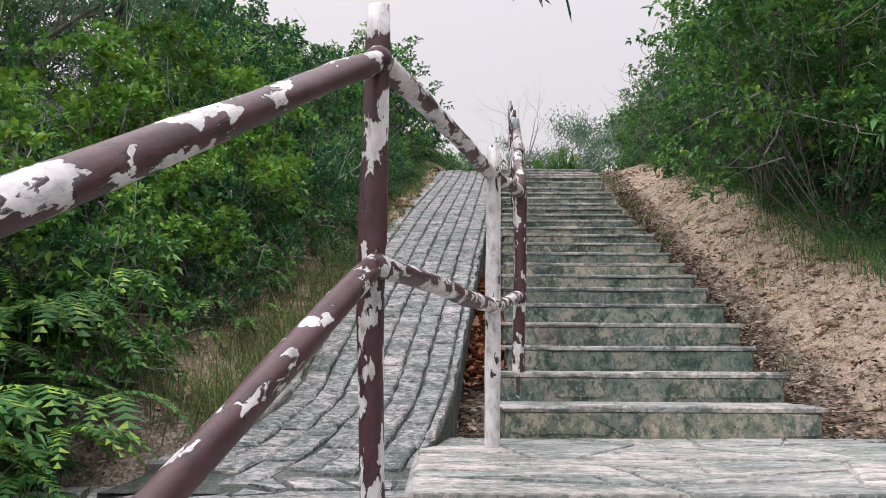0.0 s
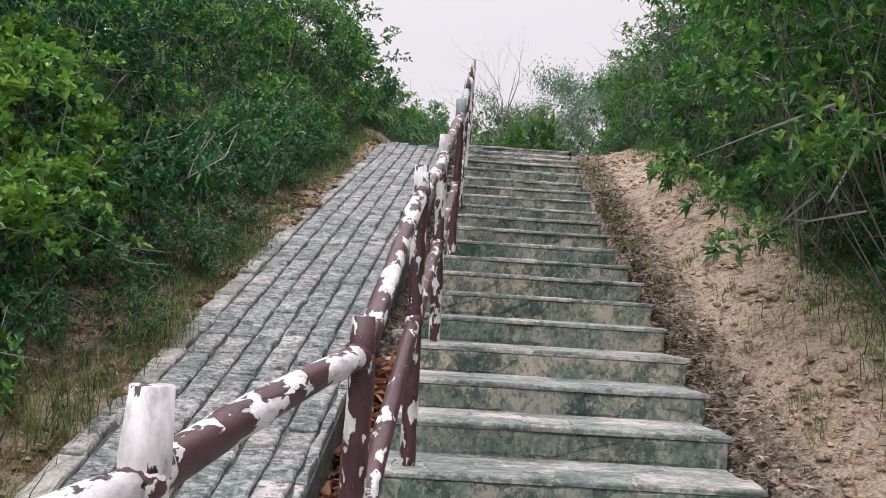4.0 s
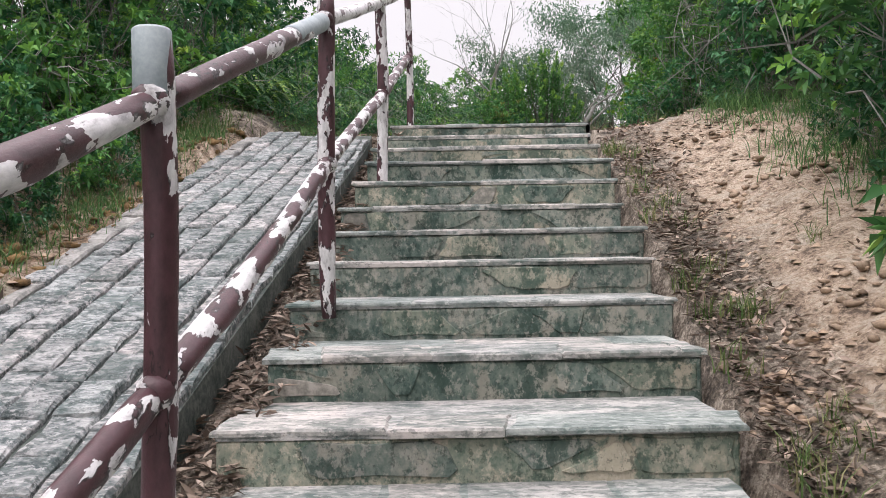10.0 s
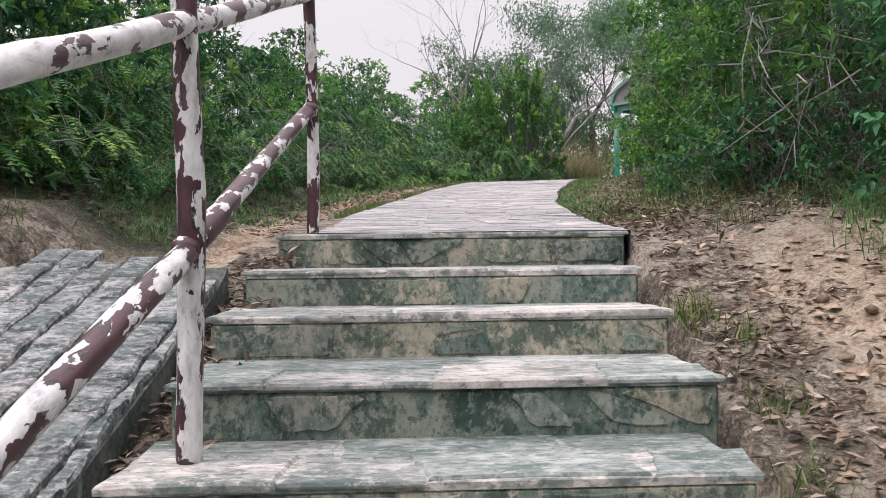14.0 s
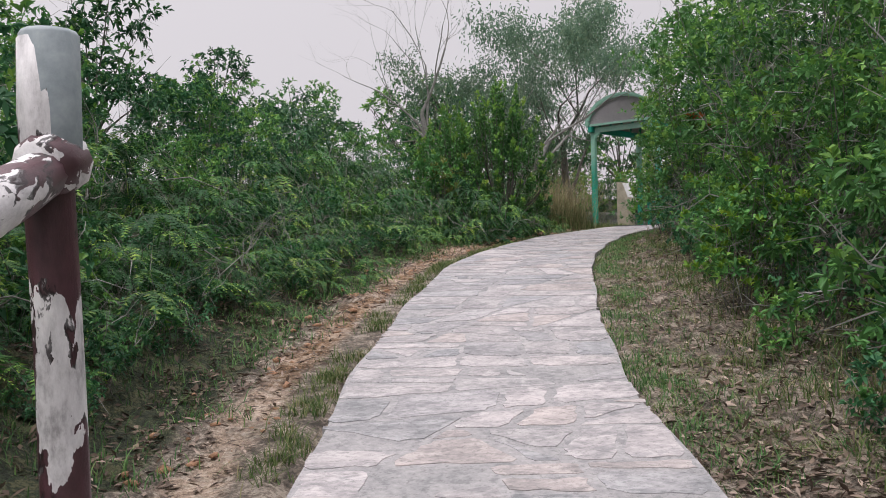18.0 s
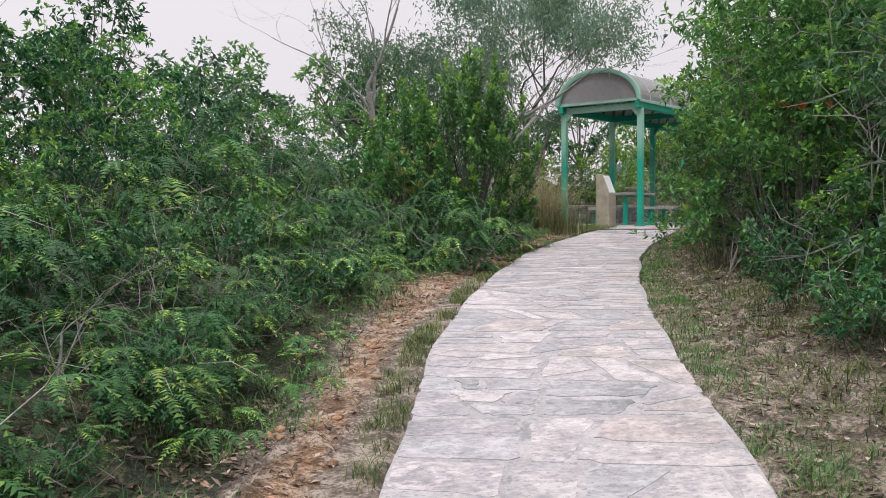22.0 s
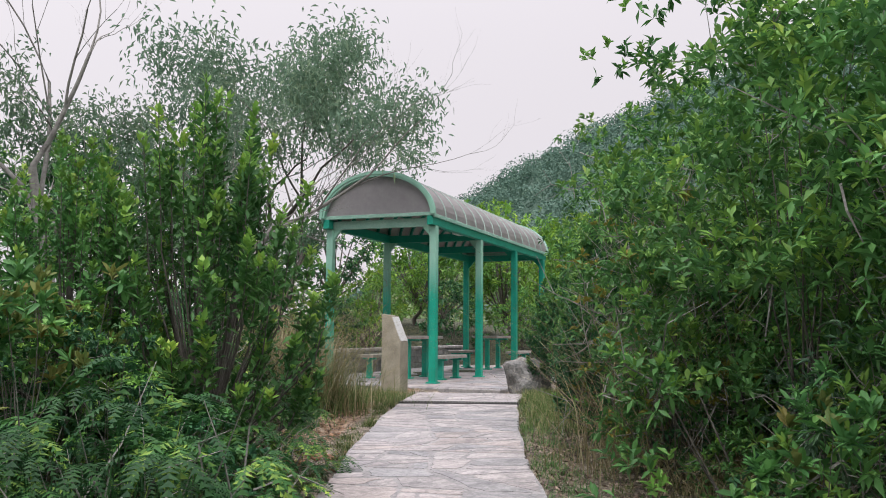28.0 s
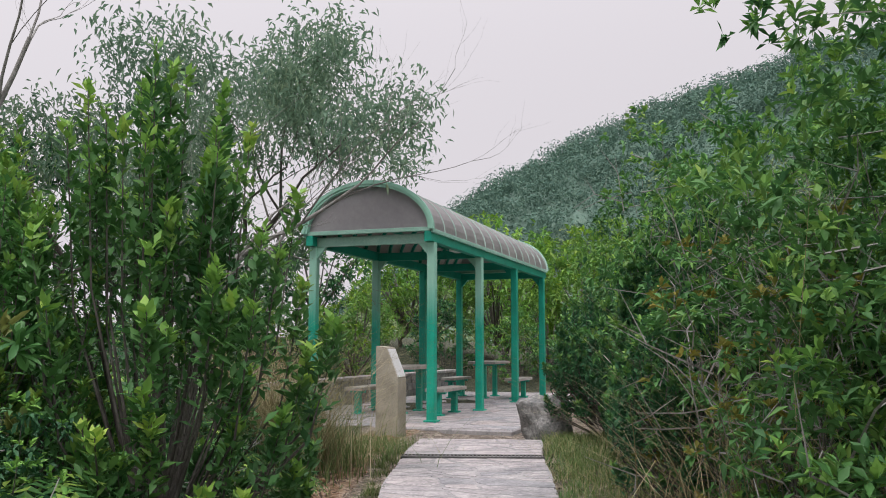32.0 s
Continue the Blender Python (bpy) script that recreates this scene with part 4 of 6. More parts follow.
# ---- log railing ----
# foot x, y, z of each post; height of the rails above the foot: top, low; height of the post
POSTS = [(-1.05, -1.1, -0.45, 1.1, 0.58, 1.26), (-0.6, 0.64, 0.28, 1.12, 0.6, 1.28), (-0.175, 2.285, 0.9, 1.275, 0.72, 1.43), (0.228, 4.0, 0.97, 1.25, 0.64, 1.375), (0.44, 5.02, 1.13, 1.19, 0.58, 1.29),
         (0.575, 6.56, 1.757, 1.15, 0.605, 1.275), (0.69, 8.08, 2.197, 1.11, 0.58, 1.25), (0.84, 9.92, 2.79, 1.145, 0.578, 1.28), (0.96, 11.757, 3.417, 1.15, 0.565, 1.28),
         (1.073, 13.63, 4.035, 1.126, 0.55, 1.27), (1.198, 15.5, 4.64, 1.125, 0.58, 1.27)]
POST_PAINT = [PAINT_POST, PAINT_POST, PAINT_MIX, PAINT_PALE, PAINT_MIX, PAINT_MIX, PAINT_POST, PAINT_BROWN, PAINT_MIX, PAINT_POST, PAINT_POST]
TOP_PAINT = [PAINT_POST, PAINT_BROWN, PAINT_MIX, PAINT_POST, PAINT_POST, PAINT_POST, PAINT_POST, PAINT_MIX, PAINT_MIX, PAINT_WHITE, PAINT_POST]
LOW_PAINT = [PAINT_BROWN, PAINT_BROWN, PAINT_BROWN, PAINT_POST, PAINT_POST, PAINT_BROWN, PAINT_BROWN, PAINT_BROWN, PAINT_POST, PAINT_POST, PAINT_MIX]
railing = tagged(empty("railing", (0, 4, 0)), "log-shaped railing with maroon paint peeling off white", "railing")


def log_bar(a, b, r, seed, ends=0.0):
    """A cast log: slightly crooked, with knots."""
    rr = random.Random(seed)
    a, b = Vector(a), Vector(b)
    n = 16
    u = (b - a).normalized()
    side = u.cross(Vector((0.3, 0.5, 0.8))).normalized()
    up = u.cross(side)
    ph = [rr.uniform(0, 6.28) for _ in range(6)]
    pts = [a + (b - a) * (i / n) + side * 0.007 * math.sin(3.3 * i / n + ph[0]) + up * 0.006 * math.sin(5.1 * i / n + ph[1]) for i in range(n + 1)]
    knots = [(rr.uniform(1, n - 1), rr.uniform(0, 6.28)) for _ in range(4)]

    def radius(i, ang):
        k = sum(0.16 * math.exp(-((i - p) ** 2) / 0.5) * max(0, math.cos(ang - q)) for p, q in knots)
        e = 0.88 if i in (0, n) else 1.0
        return r * e * (1 + 0.05 * math.sin(2 * ang + ph[2] + i * 0.4) + 0.04 * math.sin(3 * ang + ph[3] - i * 0.7) + k)

    return tube(pts, radius, 14)


def log_mesh(vf, mat, a, b):
    """A log whose paint runs along it from a to b."""
    me = mesh_of(*vf, mat, True)
    v = np.array([tuple(q) for q in vf[0]])
    a, b = np.array(a, float), np.array(b, float)
    u = (b - a) / np.linalg.norm(b - a)
    e = np.cross(u, (0.31, 0.77, 0.55))
    e = e / np.linalg.norm(e)
    w = np.cross(u, e)
    r = v - a
    out = np.stack([r @ e, r @ w, (r @ u) * 0.45], 1)
    me.attributes.new("log", "FLOAT_VECTOR", "POINT").data.foreach_set("vector", out.astype(np.float32).ravel())
    return me


for i, (x, y, z, top, low, tall) in enumerate(POSTS):
    V, F = log_bar((0, 0, -0.06), (0.004 * math.sin(i * 2.2), 0.006 * math.cos(i), tall), 0.028 if i == 10 else 0.034, i)
    post = part("post", log_mesh(([(a + x, b + y - 4, c + z) for a, b, c in V], F), POST_PAINT[i], (x, y - 4, z), (x, y - 4, z + 1)), railing)
    if i in (7, 10):
        V, F = tube([(x, y - 4, z + tall - 0.14), (x, y - 4, z + tall - 0.13), (x, y - 4, z + tall + 0.004), (x, y - 4, z + tall + 0.01)], [0.03, 0.034, 0.034, 0.03] if i == 10 else [0.035, 0.039, 0.039, 0.034], 12)
        part("cap", mesh_of(V, F, PIPE, True), post, "grey pipe sleeve")
    if i:
        q = POSTS[i - 1]
        for h, p, mat in ((top, q[3], TOP_PAINT[i]), (low, q[4], LOW_PAINT[i])):
            V, F = log_bar((q[0], q[1] - 4, q[2] + p), (x, y - 4, z + h), 0.032, 50 + i * 2 + (h < 1))
            rail = part("rail", log_mesh((V, F), mat, (q[0], q[1] - 4, q[2] + p), (x, y - 4, z + h)), railing)
            V, F = tube([Vector((x, y - 4, z + h)) + Vector((0.0, d, d * 0.2)) for d in (-0.05, -0.025, 0.025, 0.05)], [0.03, 0.039, 0.039, 0.03], 10)
            part("joint", log_mesh((V, F), PAINT_MIX, (x, y - 5, z + h), (x, y - 4, z + h)), rail)
            if i == 8 and h > 1:
                A, B = Vector((q[0], q[1] - 4, q[2] + p)), Vector((x, y - 4, z + h))
                V, F = tube([A.lerp(B, t) for t in (0.66, 0.67, 0.95, 0.96)], [0.034, 0.0375, 0.0375, 0.034], 12)
                part("sleeve", mesh_of(V, F, PIPE, True), rail, "bare grey pipe sleeve")

# ---- shelter ----
AX, NX = Vector((0.7507, 0.6606, 0)), Vector((-0.6606, 0.7507, 0))
SHELTER = (9.761, 37.493, 5.919)
TURN_S = math.degrees(math.atan2(0.6606, 0.7507))
BAY, WIDE, TALL, RISE = 2.5, 2.04, 2.9, 0.78
shelter = tagged(empty("picnic_shelter", SHELTER, TURN_S), "open green steel shelter with a grey barrel-vaulted roof", "shelter")


def spart(name, vf, mat, label="", parent=None, soft=False):
    return part(name, mesh_of(*vf, mat, soft), parent or shelter, label)


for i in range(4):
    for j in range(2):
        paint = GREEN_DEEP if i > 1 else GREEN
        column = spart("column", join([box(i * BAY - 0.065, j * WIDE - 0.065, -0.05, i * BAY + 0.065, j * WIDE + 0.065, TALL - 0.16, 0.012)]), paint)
        spart("base_plate", box(i * BAY - 0.1, j * WIDE - 0.1, -0.05, i * BAY + 0.1, j * WIDE + 0.1, 0.012, 0.004), paint, parent=column)
        sy = 1 if j == 0 else -1
        V = [(i * BAY - 0.03, j * WIDE + sy * 0.06, TALL - 0.17), (i * BAY - 0.03, j * WIDE + sy * 0.06, TALL - 0.36), (i * BAY - 0.03, j * WIDE + sy * 0.22, TALL - 0.17)]
        V += [(x + 0.06, y, z) for x, y, z in V]
        spart("bracket", (V, [(0, 1, 2), (5, 4, 3), (0, 3, 4, 1), (1, 4, 5, 2), (2, 5, 3, 0)]), paint, parent=column)
for j in range(2):
    spart("eaves_beam", box(-0.2, j * WIDE - 0.06, TALL - 0.16, 3 * BAY + 0.2, j * WIDE + 0.06, TALL, 0.01), GREEN_DEEP)
    spart("gutter", box(-0.22, j * WIDE - 0.1 if j == 0 else WIDE + 0.062, TALL - 0.03, 3 * BAY + 0.22, j * WIDE - 0.062 if j == 0 else WIDE + 0.1, TALL + 0.03, 0.008), RIB_GREEN)
for i in range(4):
    spart("cross_beam", box(i * BAY - 0.05, 0.062, TALL - 0.17, i * BAY + 0.05, WIDE - 0.062, TALL - 0.02, 0.01), GREEN_DEEP if i else RIB_GREEN)


def arch(s, out=0.0):
    a = math.pi * s
    return (WIDE / 2 - (WIDE / 2 + 0.08 + out) * math.cos(a), TALL + 0.02 + (RISE + out) * math.sin(a))


def rib(x, w, t0, t1, n=24):
    V, F = [], []
    for k in range(n + 1):
        for dx, o in ((-w, t0), (w, t0), (w, t1), (-w, t1)):
            y, z = arch(k / n, o)
            V.append((x + dx, y, z))
        if k:
            for e in range(4):
                F.append((k * 4 - 4 + e, k * 4 - 4 + (e + 1) % 4, k * 4 + (e + 1) % 4, k * 4 + e))
    return V, F


NR = 14
X0, X1 = -0.2, 3 * BAY + 0.2
for k in range(NR + 1):
    x = lerp(X0, X1, k / NR)
    end = k in (0, NR)
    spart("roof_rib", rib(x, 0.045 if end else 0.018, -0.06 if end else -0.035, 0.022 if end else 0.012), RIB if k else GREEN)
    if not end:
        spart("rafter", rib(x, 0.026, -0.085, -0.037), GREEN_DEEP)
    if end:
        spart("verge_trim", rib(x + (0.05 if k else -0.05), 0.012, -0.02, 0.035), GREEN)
for k in range(NR):
    a, b = lerp(X0, X1, k / NR) + 0.019, lerp(X0, X1, (k + 1) / NR) - 0.019
    spart("roof_sheet", rib((a + b) / 2, (b - a) / 2, -0.008, 0.002, 20), SHEET2, soft=False)
for x in (X0 + 0.05, X1 - 0.05):
    pts = [arch(k / 24, -0.03) for k in range(25)]
    V = [(x - 0.004, y, z) for y, z in pts] + [(x + 0.004, y, z) for y, z in pts]
    F = [tuple(range(25)), tuple(range(49, 24, -1))] + [(k, k + 25, k + 26, k + 1) for k in range(24)]
    spart("gable_sheet", (V, F), SHEET)
    spart("gable_rail", box(x - 0.045, -0.06, TALL + 0.002, x + 0.045, WIDE + 0.06, TALL + 0.06, 0.006), RIB_GREEN)
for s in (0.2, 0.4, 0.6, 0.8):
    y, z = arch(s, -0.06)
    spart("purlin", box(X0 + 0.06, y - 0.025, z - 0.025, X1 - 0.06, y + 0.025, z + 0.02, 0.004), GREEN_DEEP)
lamp = tagged(empty("shelter_light", tuple(Vector(SHELTER) + AX * 2.2 + NX * 0.35 + Vector((0, 0, TALL - 0.03))), TURN_S), "white box light fixed under the shelter roof", "light")
part("housing", mesh_of(*box(-0.2, -0.06, -0.05, 0.2, 0.06, 0.05, 0.015), WHITE), lamp)
part("bracket", mesh_of(*box(-0.03, -0.4, 0.05, 0.03, 0.12, 0.08, 0.004), GREEN), lamp)


def table_thing(a, n, turn, name="picnic_table", w=1.3, d=0.62, h=0.8, label="stone-topped picnic table on green steel legs"):
    o = empty(name, tuple(Vector(SHELTER) + AX * a + NX * n), TURN_S + turn)
    part("tabletop" if h > 0.6 else "seat", mesh_of(*box(-w / 2, -d / 2, h - 0.06, w / 2, d / 2, h, 0.012), STONETOP), o, "speckled stone slab")
    for x in (-w * 0.33, w * 0.33):
        part("leg", mesh_of(*join([box(x - 0.05, -0.05, -0.05, x + 0.05, 0.05, h - 0.1, 0.008), box(x - 0.04, -d * 0.4, h - 0.1, x + 0.04, d * 0.4, h - 0.062, 0.004), box(x - 0.09, -0.09, -0.05, x + 0.09, 0.09, 0.012, 0.004)]), GREEN), o)
    return tagged(o, label, "table" if h > 0.6 else "bench", "picnic furniture in the shelter")


for a in (1.7, 6.6):
    table_thing(a, 1.02, 0)
    for n in (0.3, 1.76):
        table_thing(a - 0.15, n, 0, "picnic_bench", 1.25, 0.33, 0.44, "stone-topped picnic bench on green steel legs")

floor_s = tagged(empty("shelter_floor", SHELTER, TURN_S), "flagstone floor under the picnic shelter", "floor", kind="structure")
part("mortar_bed", mesh_of(*box(-0.9, -1.5, -0.25, 9.0, 2.9, -0.022, 0.02), GROUT), floor_s)
for poly in crazy(9.86, 4.36, 0.75, 0.55, 0.02, 31):
    poly = tidy(poly, 0.04)
    if len(poly) >= 3:
        part("flagstone", mesh_of(*ragged([(x - 0.88, y - 1.48) for x, y in poly], -0.05, rng.uniform(-0.016, -0.009), 0.008), FLAG), floor_s)
# low wall round the far side
low_wall = tagged(empty("low_wall", tuple(Vector(SHELTER) + NX * 3.0 + Vector((0, 0, -0.05))), TURN_S), "low wall of squared grey stone blocks", "wall")
for row in range(3):
    x = -0.5 - 0.15 * (row % 2)
    while x < 10:
        w = rng.uniform(0.3, 0.48)
        part("block", mesh_of(*box(x, rng.uniform(-0.01, 0.01), row * 0.165, x + w - 0.014, 0.25, row * 0.165 + 0.155, 0.014), ROCK), low_wall)
        x += w
part("coping", mesh_of(*box(-0.6, -0.03, 0.495, 10.1, 0.28, 0.56, 0.012), KERB), low_wall)

# concrete sign plinth
plinth = tagged(empty("sign_plinth", (8.36, 36.05, 5.9), -45), "upright buff concrete sign plinth with a slanted face", "plinth")
prof = [(-0.14, -0.12), (0.16, -0.12), (0.16, 0.72), (0.0, 1.13), (-0.14, 1.15)]
V = [(x, -0.17, z) for x, z in prof] + [(x, 0.17, z) for x, z in prof]
F = [(4, 3, 2, 1, 0), (5, 6, 7, 8, 9)] + [(k, (k + 1) % 5, 5 + (k + 1) % 5, 5 + k) for k in range(5)]
part("block", mesh_of(V, F, CONCRETE), plinth)
V = [(0.163 - 0.004, -0.14, 0.75), (0.163 - 0.004, 0.14, 0.75), (0.012, 0.14, 1.11), (0.012, -0.14, 1.11)]
V = [(x + 0.006, y, z + 0.003) for x, y, z in V] + [(x - 0.01, y, z - 0.004) for x, y, z in V]
part("sign_panel", mesh_of(V, [(0, 1, 2, 3), (7, 6, 5, 4), (0, 4, 5, 1), (1, 5, 6, 2), (2, 6, 7, 3), (3, 7, 4, 0)], WHITE), plinth, "blank pale panel")


def boulder(name, x, y, sx, sy, sz, seed, label, mat=ROCK):
    bm = bmesh.new()
    bmesh.ops.create_icosphere(bm, subdivisions=4, radius=1)
    off = Vector((seed * 3.1, seed * 1.7, 0))
    for v in bm.verts:
        c = v.co.copy()
        k = 1 + 0.3 * noise.noise(c * 1.1 + off) + 0.14 * noise.noise(c * 2.7 + off) + 0.05 * noise.noise(c * 7 + off)
        # split faces rather than a ball
        m = max(abs(c.x), abs(c.y), abs(c.z))
        c = c.lerp(c / m * 0.85, 0.45)
        v.co = Vector((c.x * sx * k, c.y * sy * k, c.z * sz * k))
    me = bpy.data.meshes.new("m")
    bm.to_mesh(me)
    bm.free()
    me.materials.append(mat)
    ob = new(name, me)
    ob.location = (x, y, gz(x, y) + sz * 0.55)
    ob.rotation_euler = (0, 0, seed)
    return tagged(ob, label, "rock")


boulder("boulder", 10.25, 35.2, 0.36, 0.3, 0.36, 2, "weathered grey boulder beside the path")
boulder("stone_block", 0.5, 8.35, 0.07, 0.06, 0.06, 3, "pale loose stone lying in the gutter", KERB)
boulder("stone_block", 0.47, 7.95, 0.05, 0.06, 0.05, 5, "small pale stone lying in the gutter", KERB)

# ---- plants ----
def unit(v):
    return v / np.maximum(np.linalg.norm(v, axis=-1, keepdims=True), 1e-9)


def leaves(rr, at, dirs, length, width, fold=0.25, droop=0.2, broad=False):
    """Folded leaves at places, pointing along dirs: corners and triangles. broad: rounder leaves with more corners."""
    n = len(at)
    d = unit(dirs)
    up = unit(np.stack([rr.normal(0, 0.35, n), rr.normal(0, 0.35, n), np.ones(n)], 1))
    side = unit(np.cross(d, up))
    nor = np.cross(side, d)
    L = (length * rr.uniform(0.65, 1.25, n))[:, None]
    W = (width * rr.uniform(0.7, 1.2, n))[:, None]
    down = np.array([0, 0, 1]) * L * droop
    tip = at + d * L - down
    i = np.arange(n)[:, None]
    if not broad:
        mid = at + d * L * 0.5
        v = np.stack([at, mid + side * W / 2 + nor * W * fold, tip, mid - side * W / 2 + nor * W * fold], 1).reshape(-1, 3)
        f = np.concatenate([i * 4 + np.array([[0, 1, 2]]), i * 4 + np.array([[0, 2, 3]])], 1).reshape(-1, 3)
        return v, f
    a, b = at + d * L * 0.35 - down * 0.1, at + d * L * 0.75 - down * 0.45
    v = np.stack([at, a + side * W * 0.42 + nor * W * fold, b + side * W * 0.45 + nor * W * fold, tip, b - side * W * 0.45 + nor * W * fold, a - side * W * 0.42 + nor * W * fold], 1).reshape(-1, 3)
    f = np.concatenate([i * 6 + np.array([[0, 1, 2]]), i * 6 + np.array([[0, 2, 3]]), i * 6 + np.array([[0, 3, 4]]), i * 6 + np.array([[0, 4, 5]])], 1).reshape(-1, 3)
    return v, f


def leaf_mesh(vf, mat, age):
    """Leaves with an age from 0 to 1 each."""
    me = big_mesh(*vf, mat)
    me.attributes.new("age", "FLOAT", "POINT").data.foreach_set("value", np.repeat(np.asarray(age, np.float32), len(vf[0]) // len(age)))
    return me


def limbs(rr, base, tips, r0, sides=5, lean=0.25):
    """Forked stems from the base to the tips."""
    out = []
    base = np.array(base, float)
    for t in tips:
        k = 4
        mid = base + (t - base) * 0.5 + rr.normal(0, 0.12, 3) * np.linalg.norm(t - base) * lean
        pts = [(1 - s) ** 2 * base + 2 * s * (1 - s) * mid + s * s * t for s in np.linspace(0, 1, k)]
        out.append(tube(pts, list(np.linspace(r0, r0 * 0.22, k)), sides, False))
    return join(out)


def whorls(rr, c, spread, per, each, up):
    """Tufts round the clump centres c: places and ways of their leaves, and which tufts stand outermost."""
    n = len(c) * per
    which = np.repeat(np.arange(len(c)), per)
    o = unit(rr.normal(0, 1, (n, 3)) + np.array([0, 0, 0.35]))
    t = c[which] + o * np.array([1.15, 1.15, 0.7]) * (spread * rr.uniform(0.35, 1.0, (n, 1)))
    ax = unit(o + np.array([0, 0, up]) + rr.normal(0, 0.25, (n, 3)))
    k = np.repeat(np.arange(n), each)
    d = ax[k] * 0.55 + unit(rr.normal(0, 1, (n * each, 3)))
    p = t[k] - ax[k] * spread * 0.25 * rr.uniform(0, 1, (n * each, 1))
    out = (o[:, 2] > 0.25) & (rr.uniform(0, 1, n) < 0.55)
    shade = 0.5 * rr.uniform(0, 1, len(c))[which] + 0.5 * rr.uniform(0, 1, n)
    return p, d, out[k], shade[k]


def shrub(seed, label, w, h, low, clumps, per, each, spread, ll, lw, mat, tips=None, droop=0.2, up=0.4, twig=0, category="shrub", name="shrub", r0=0.009, tree=False, broad=False, column=False):
    rr = np.random.RandomState(seed)
    u = unit(rr.normal(0, 1, (clumps, 3)))
    r = rr.uniform(0.25, 0.88, (clumps, 1)) ** 0.5
    lobes = 1 + 0.2 * np.sin(3 * np.arctan2(u[:, 1:2], u[:, 0:1]) + seed) * np.cos(2.3 * u[:, 2:3] + seed)
    c = u * r * lobes * np.array([w / 2, w / 2, (h - low) / 2]) + np.array([0, 0, (h + low) / 2])
    if not tree:
        # the lower half stays as wide as the middle, down to the ground
        flat = unit(u[:, :2]) * r * lobes * w / 2
        c[:, :2] = np.where(u[:, 2:3] < 0, flat * 0.92, c[:, :2])
    if column:
        # narrower towards several upright tops
        tops = rr.normal(0, w * 0.2, (5, 2))
        k = rr.randint(0, 5, clumps)
        q = ((c[:, 2] - low) / (h - low))[:, None]
        c[:, :2] = c[:, :2] * (1 - 0.5 * q) + tops[k] * q
        c[:, 2] *= 1 - 0.08 * k
    c = c[: max(12, int(clumps * 0.8))]
    clumps = len(c)
    p, d, young, age = whorls(rr, c, spread * 0.8, per, each, up)
    o = empty(name)
    if tree:
        stem = [np.array([0, 0, -0.2]), np.array([rr.normal(0, 0.06), rr.normal(0, 0.06), low * 0.5]), np.array([rr.normal(0, 0.12), rr.normal(0, 0.12), low])]
        tr = join([tube(stem, [r0 * 2.2, r0 * 1.8, r0 * 1.5], 8, False), limbs(rr, stem[-1], c[:22], r0, 4)])
    else:
        tr = join([limbs(rr, (rr.normal(0, 0.12), rr.normal(0, 0.12), -0.15), c[k::4][:5], r0, 3) for k in range(4)])
    part("trunk", mesh_of(*tr, BARK, True), o)
    if tips is None:
        tagged(part("crown", leaf_mesh(leaves(rr, p, d, ll, lw, 0.22, droop, broad), mat, age), o), kind="stuff")
    else:
        tagged(part("crown", leaf_mesh(leaves(rr, p[~young], d[~young], ll, lw, 0.22, droop, broad), mat, age[~young]), o), kind="stuff")
        tagged(part("new_growth", leaf_mesh(leaves(rr, p[young], d[young] + np.array([0, 0, 0.4]), ll * 0.9, lw * 0.95, 0.22, droop, broad), tips, age[young]), o, "lighter young leaves"), kind="stuff")
    if twig:
        ends = []
        for _ in range(twig):
            a = c[rr.randint(clumps)] * rr.uniform(0.75, 1.0)
            q = a + unit(rr.normal(0, 1, 3) + np.array([0, 0, 0.6])) * rr.uniform(0.25, 0.75)
            m = (a + q) / 2 + rr.normal(0, 0.06, 3)
            ends.append(tube([a, m, q], [0.006, 0.005, 0.002], 3, False))
            b = m + unit(rr.normal(0, 1, 3) + np.array([0, 0, 0.4])) * rr.uniform(0.15, 0.4)
            ends.append(tube([m, b], [0.004, 0.0015], 3, False))
        tagged(part("deadwood", mesh_of(*join(ends), TWIG), o, "bare grey twigs"), kind="stuff")
    return tagged(o, label, category)


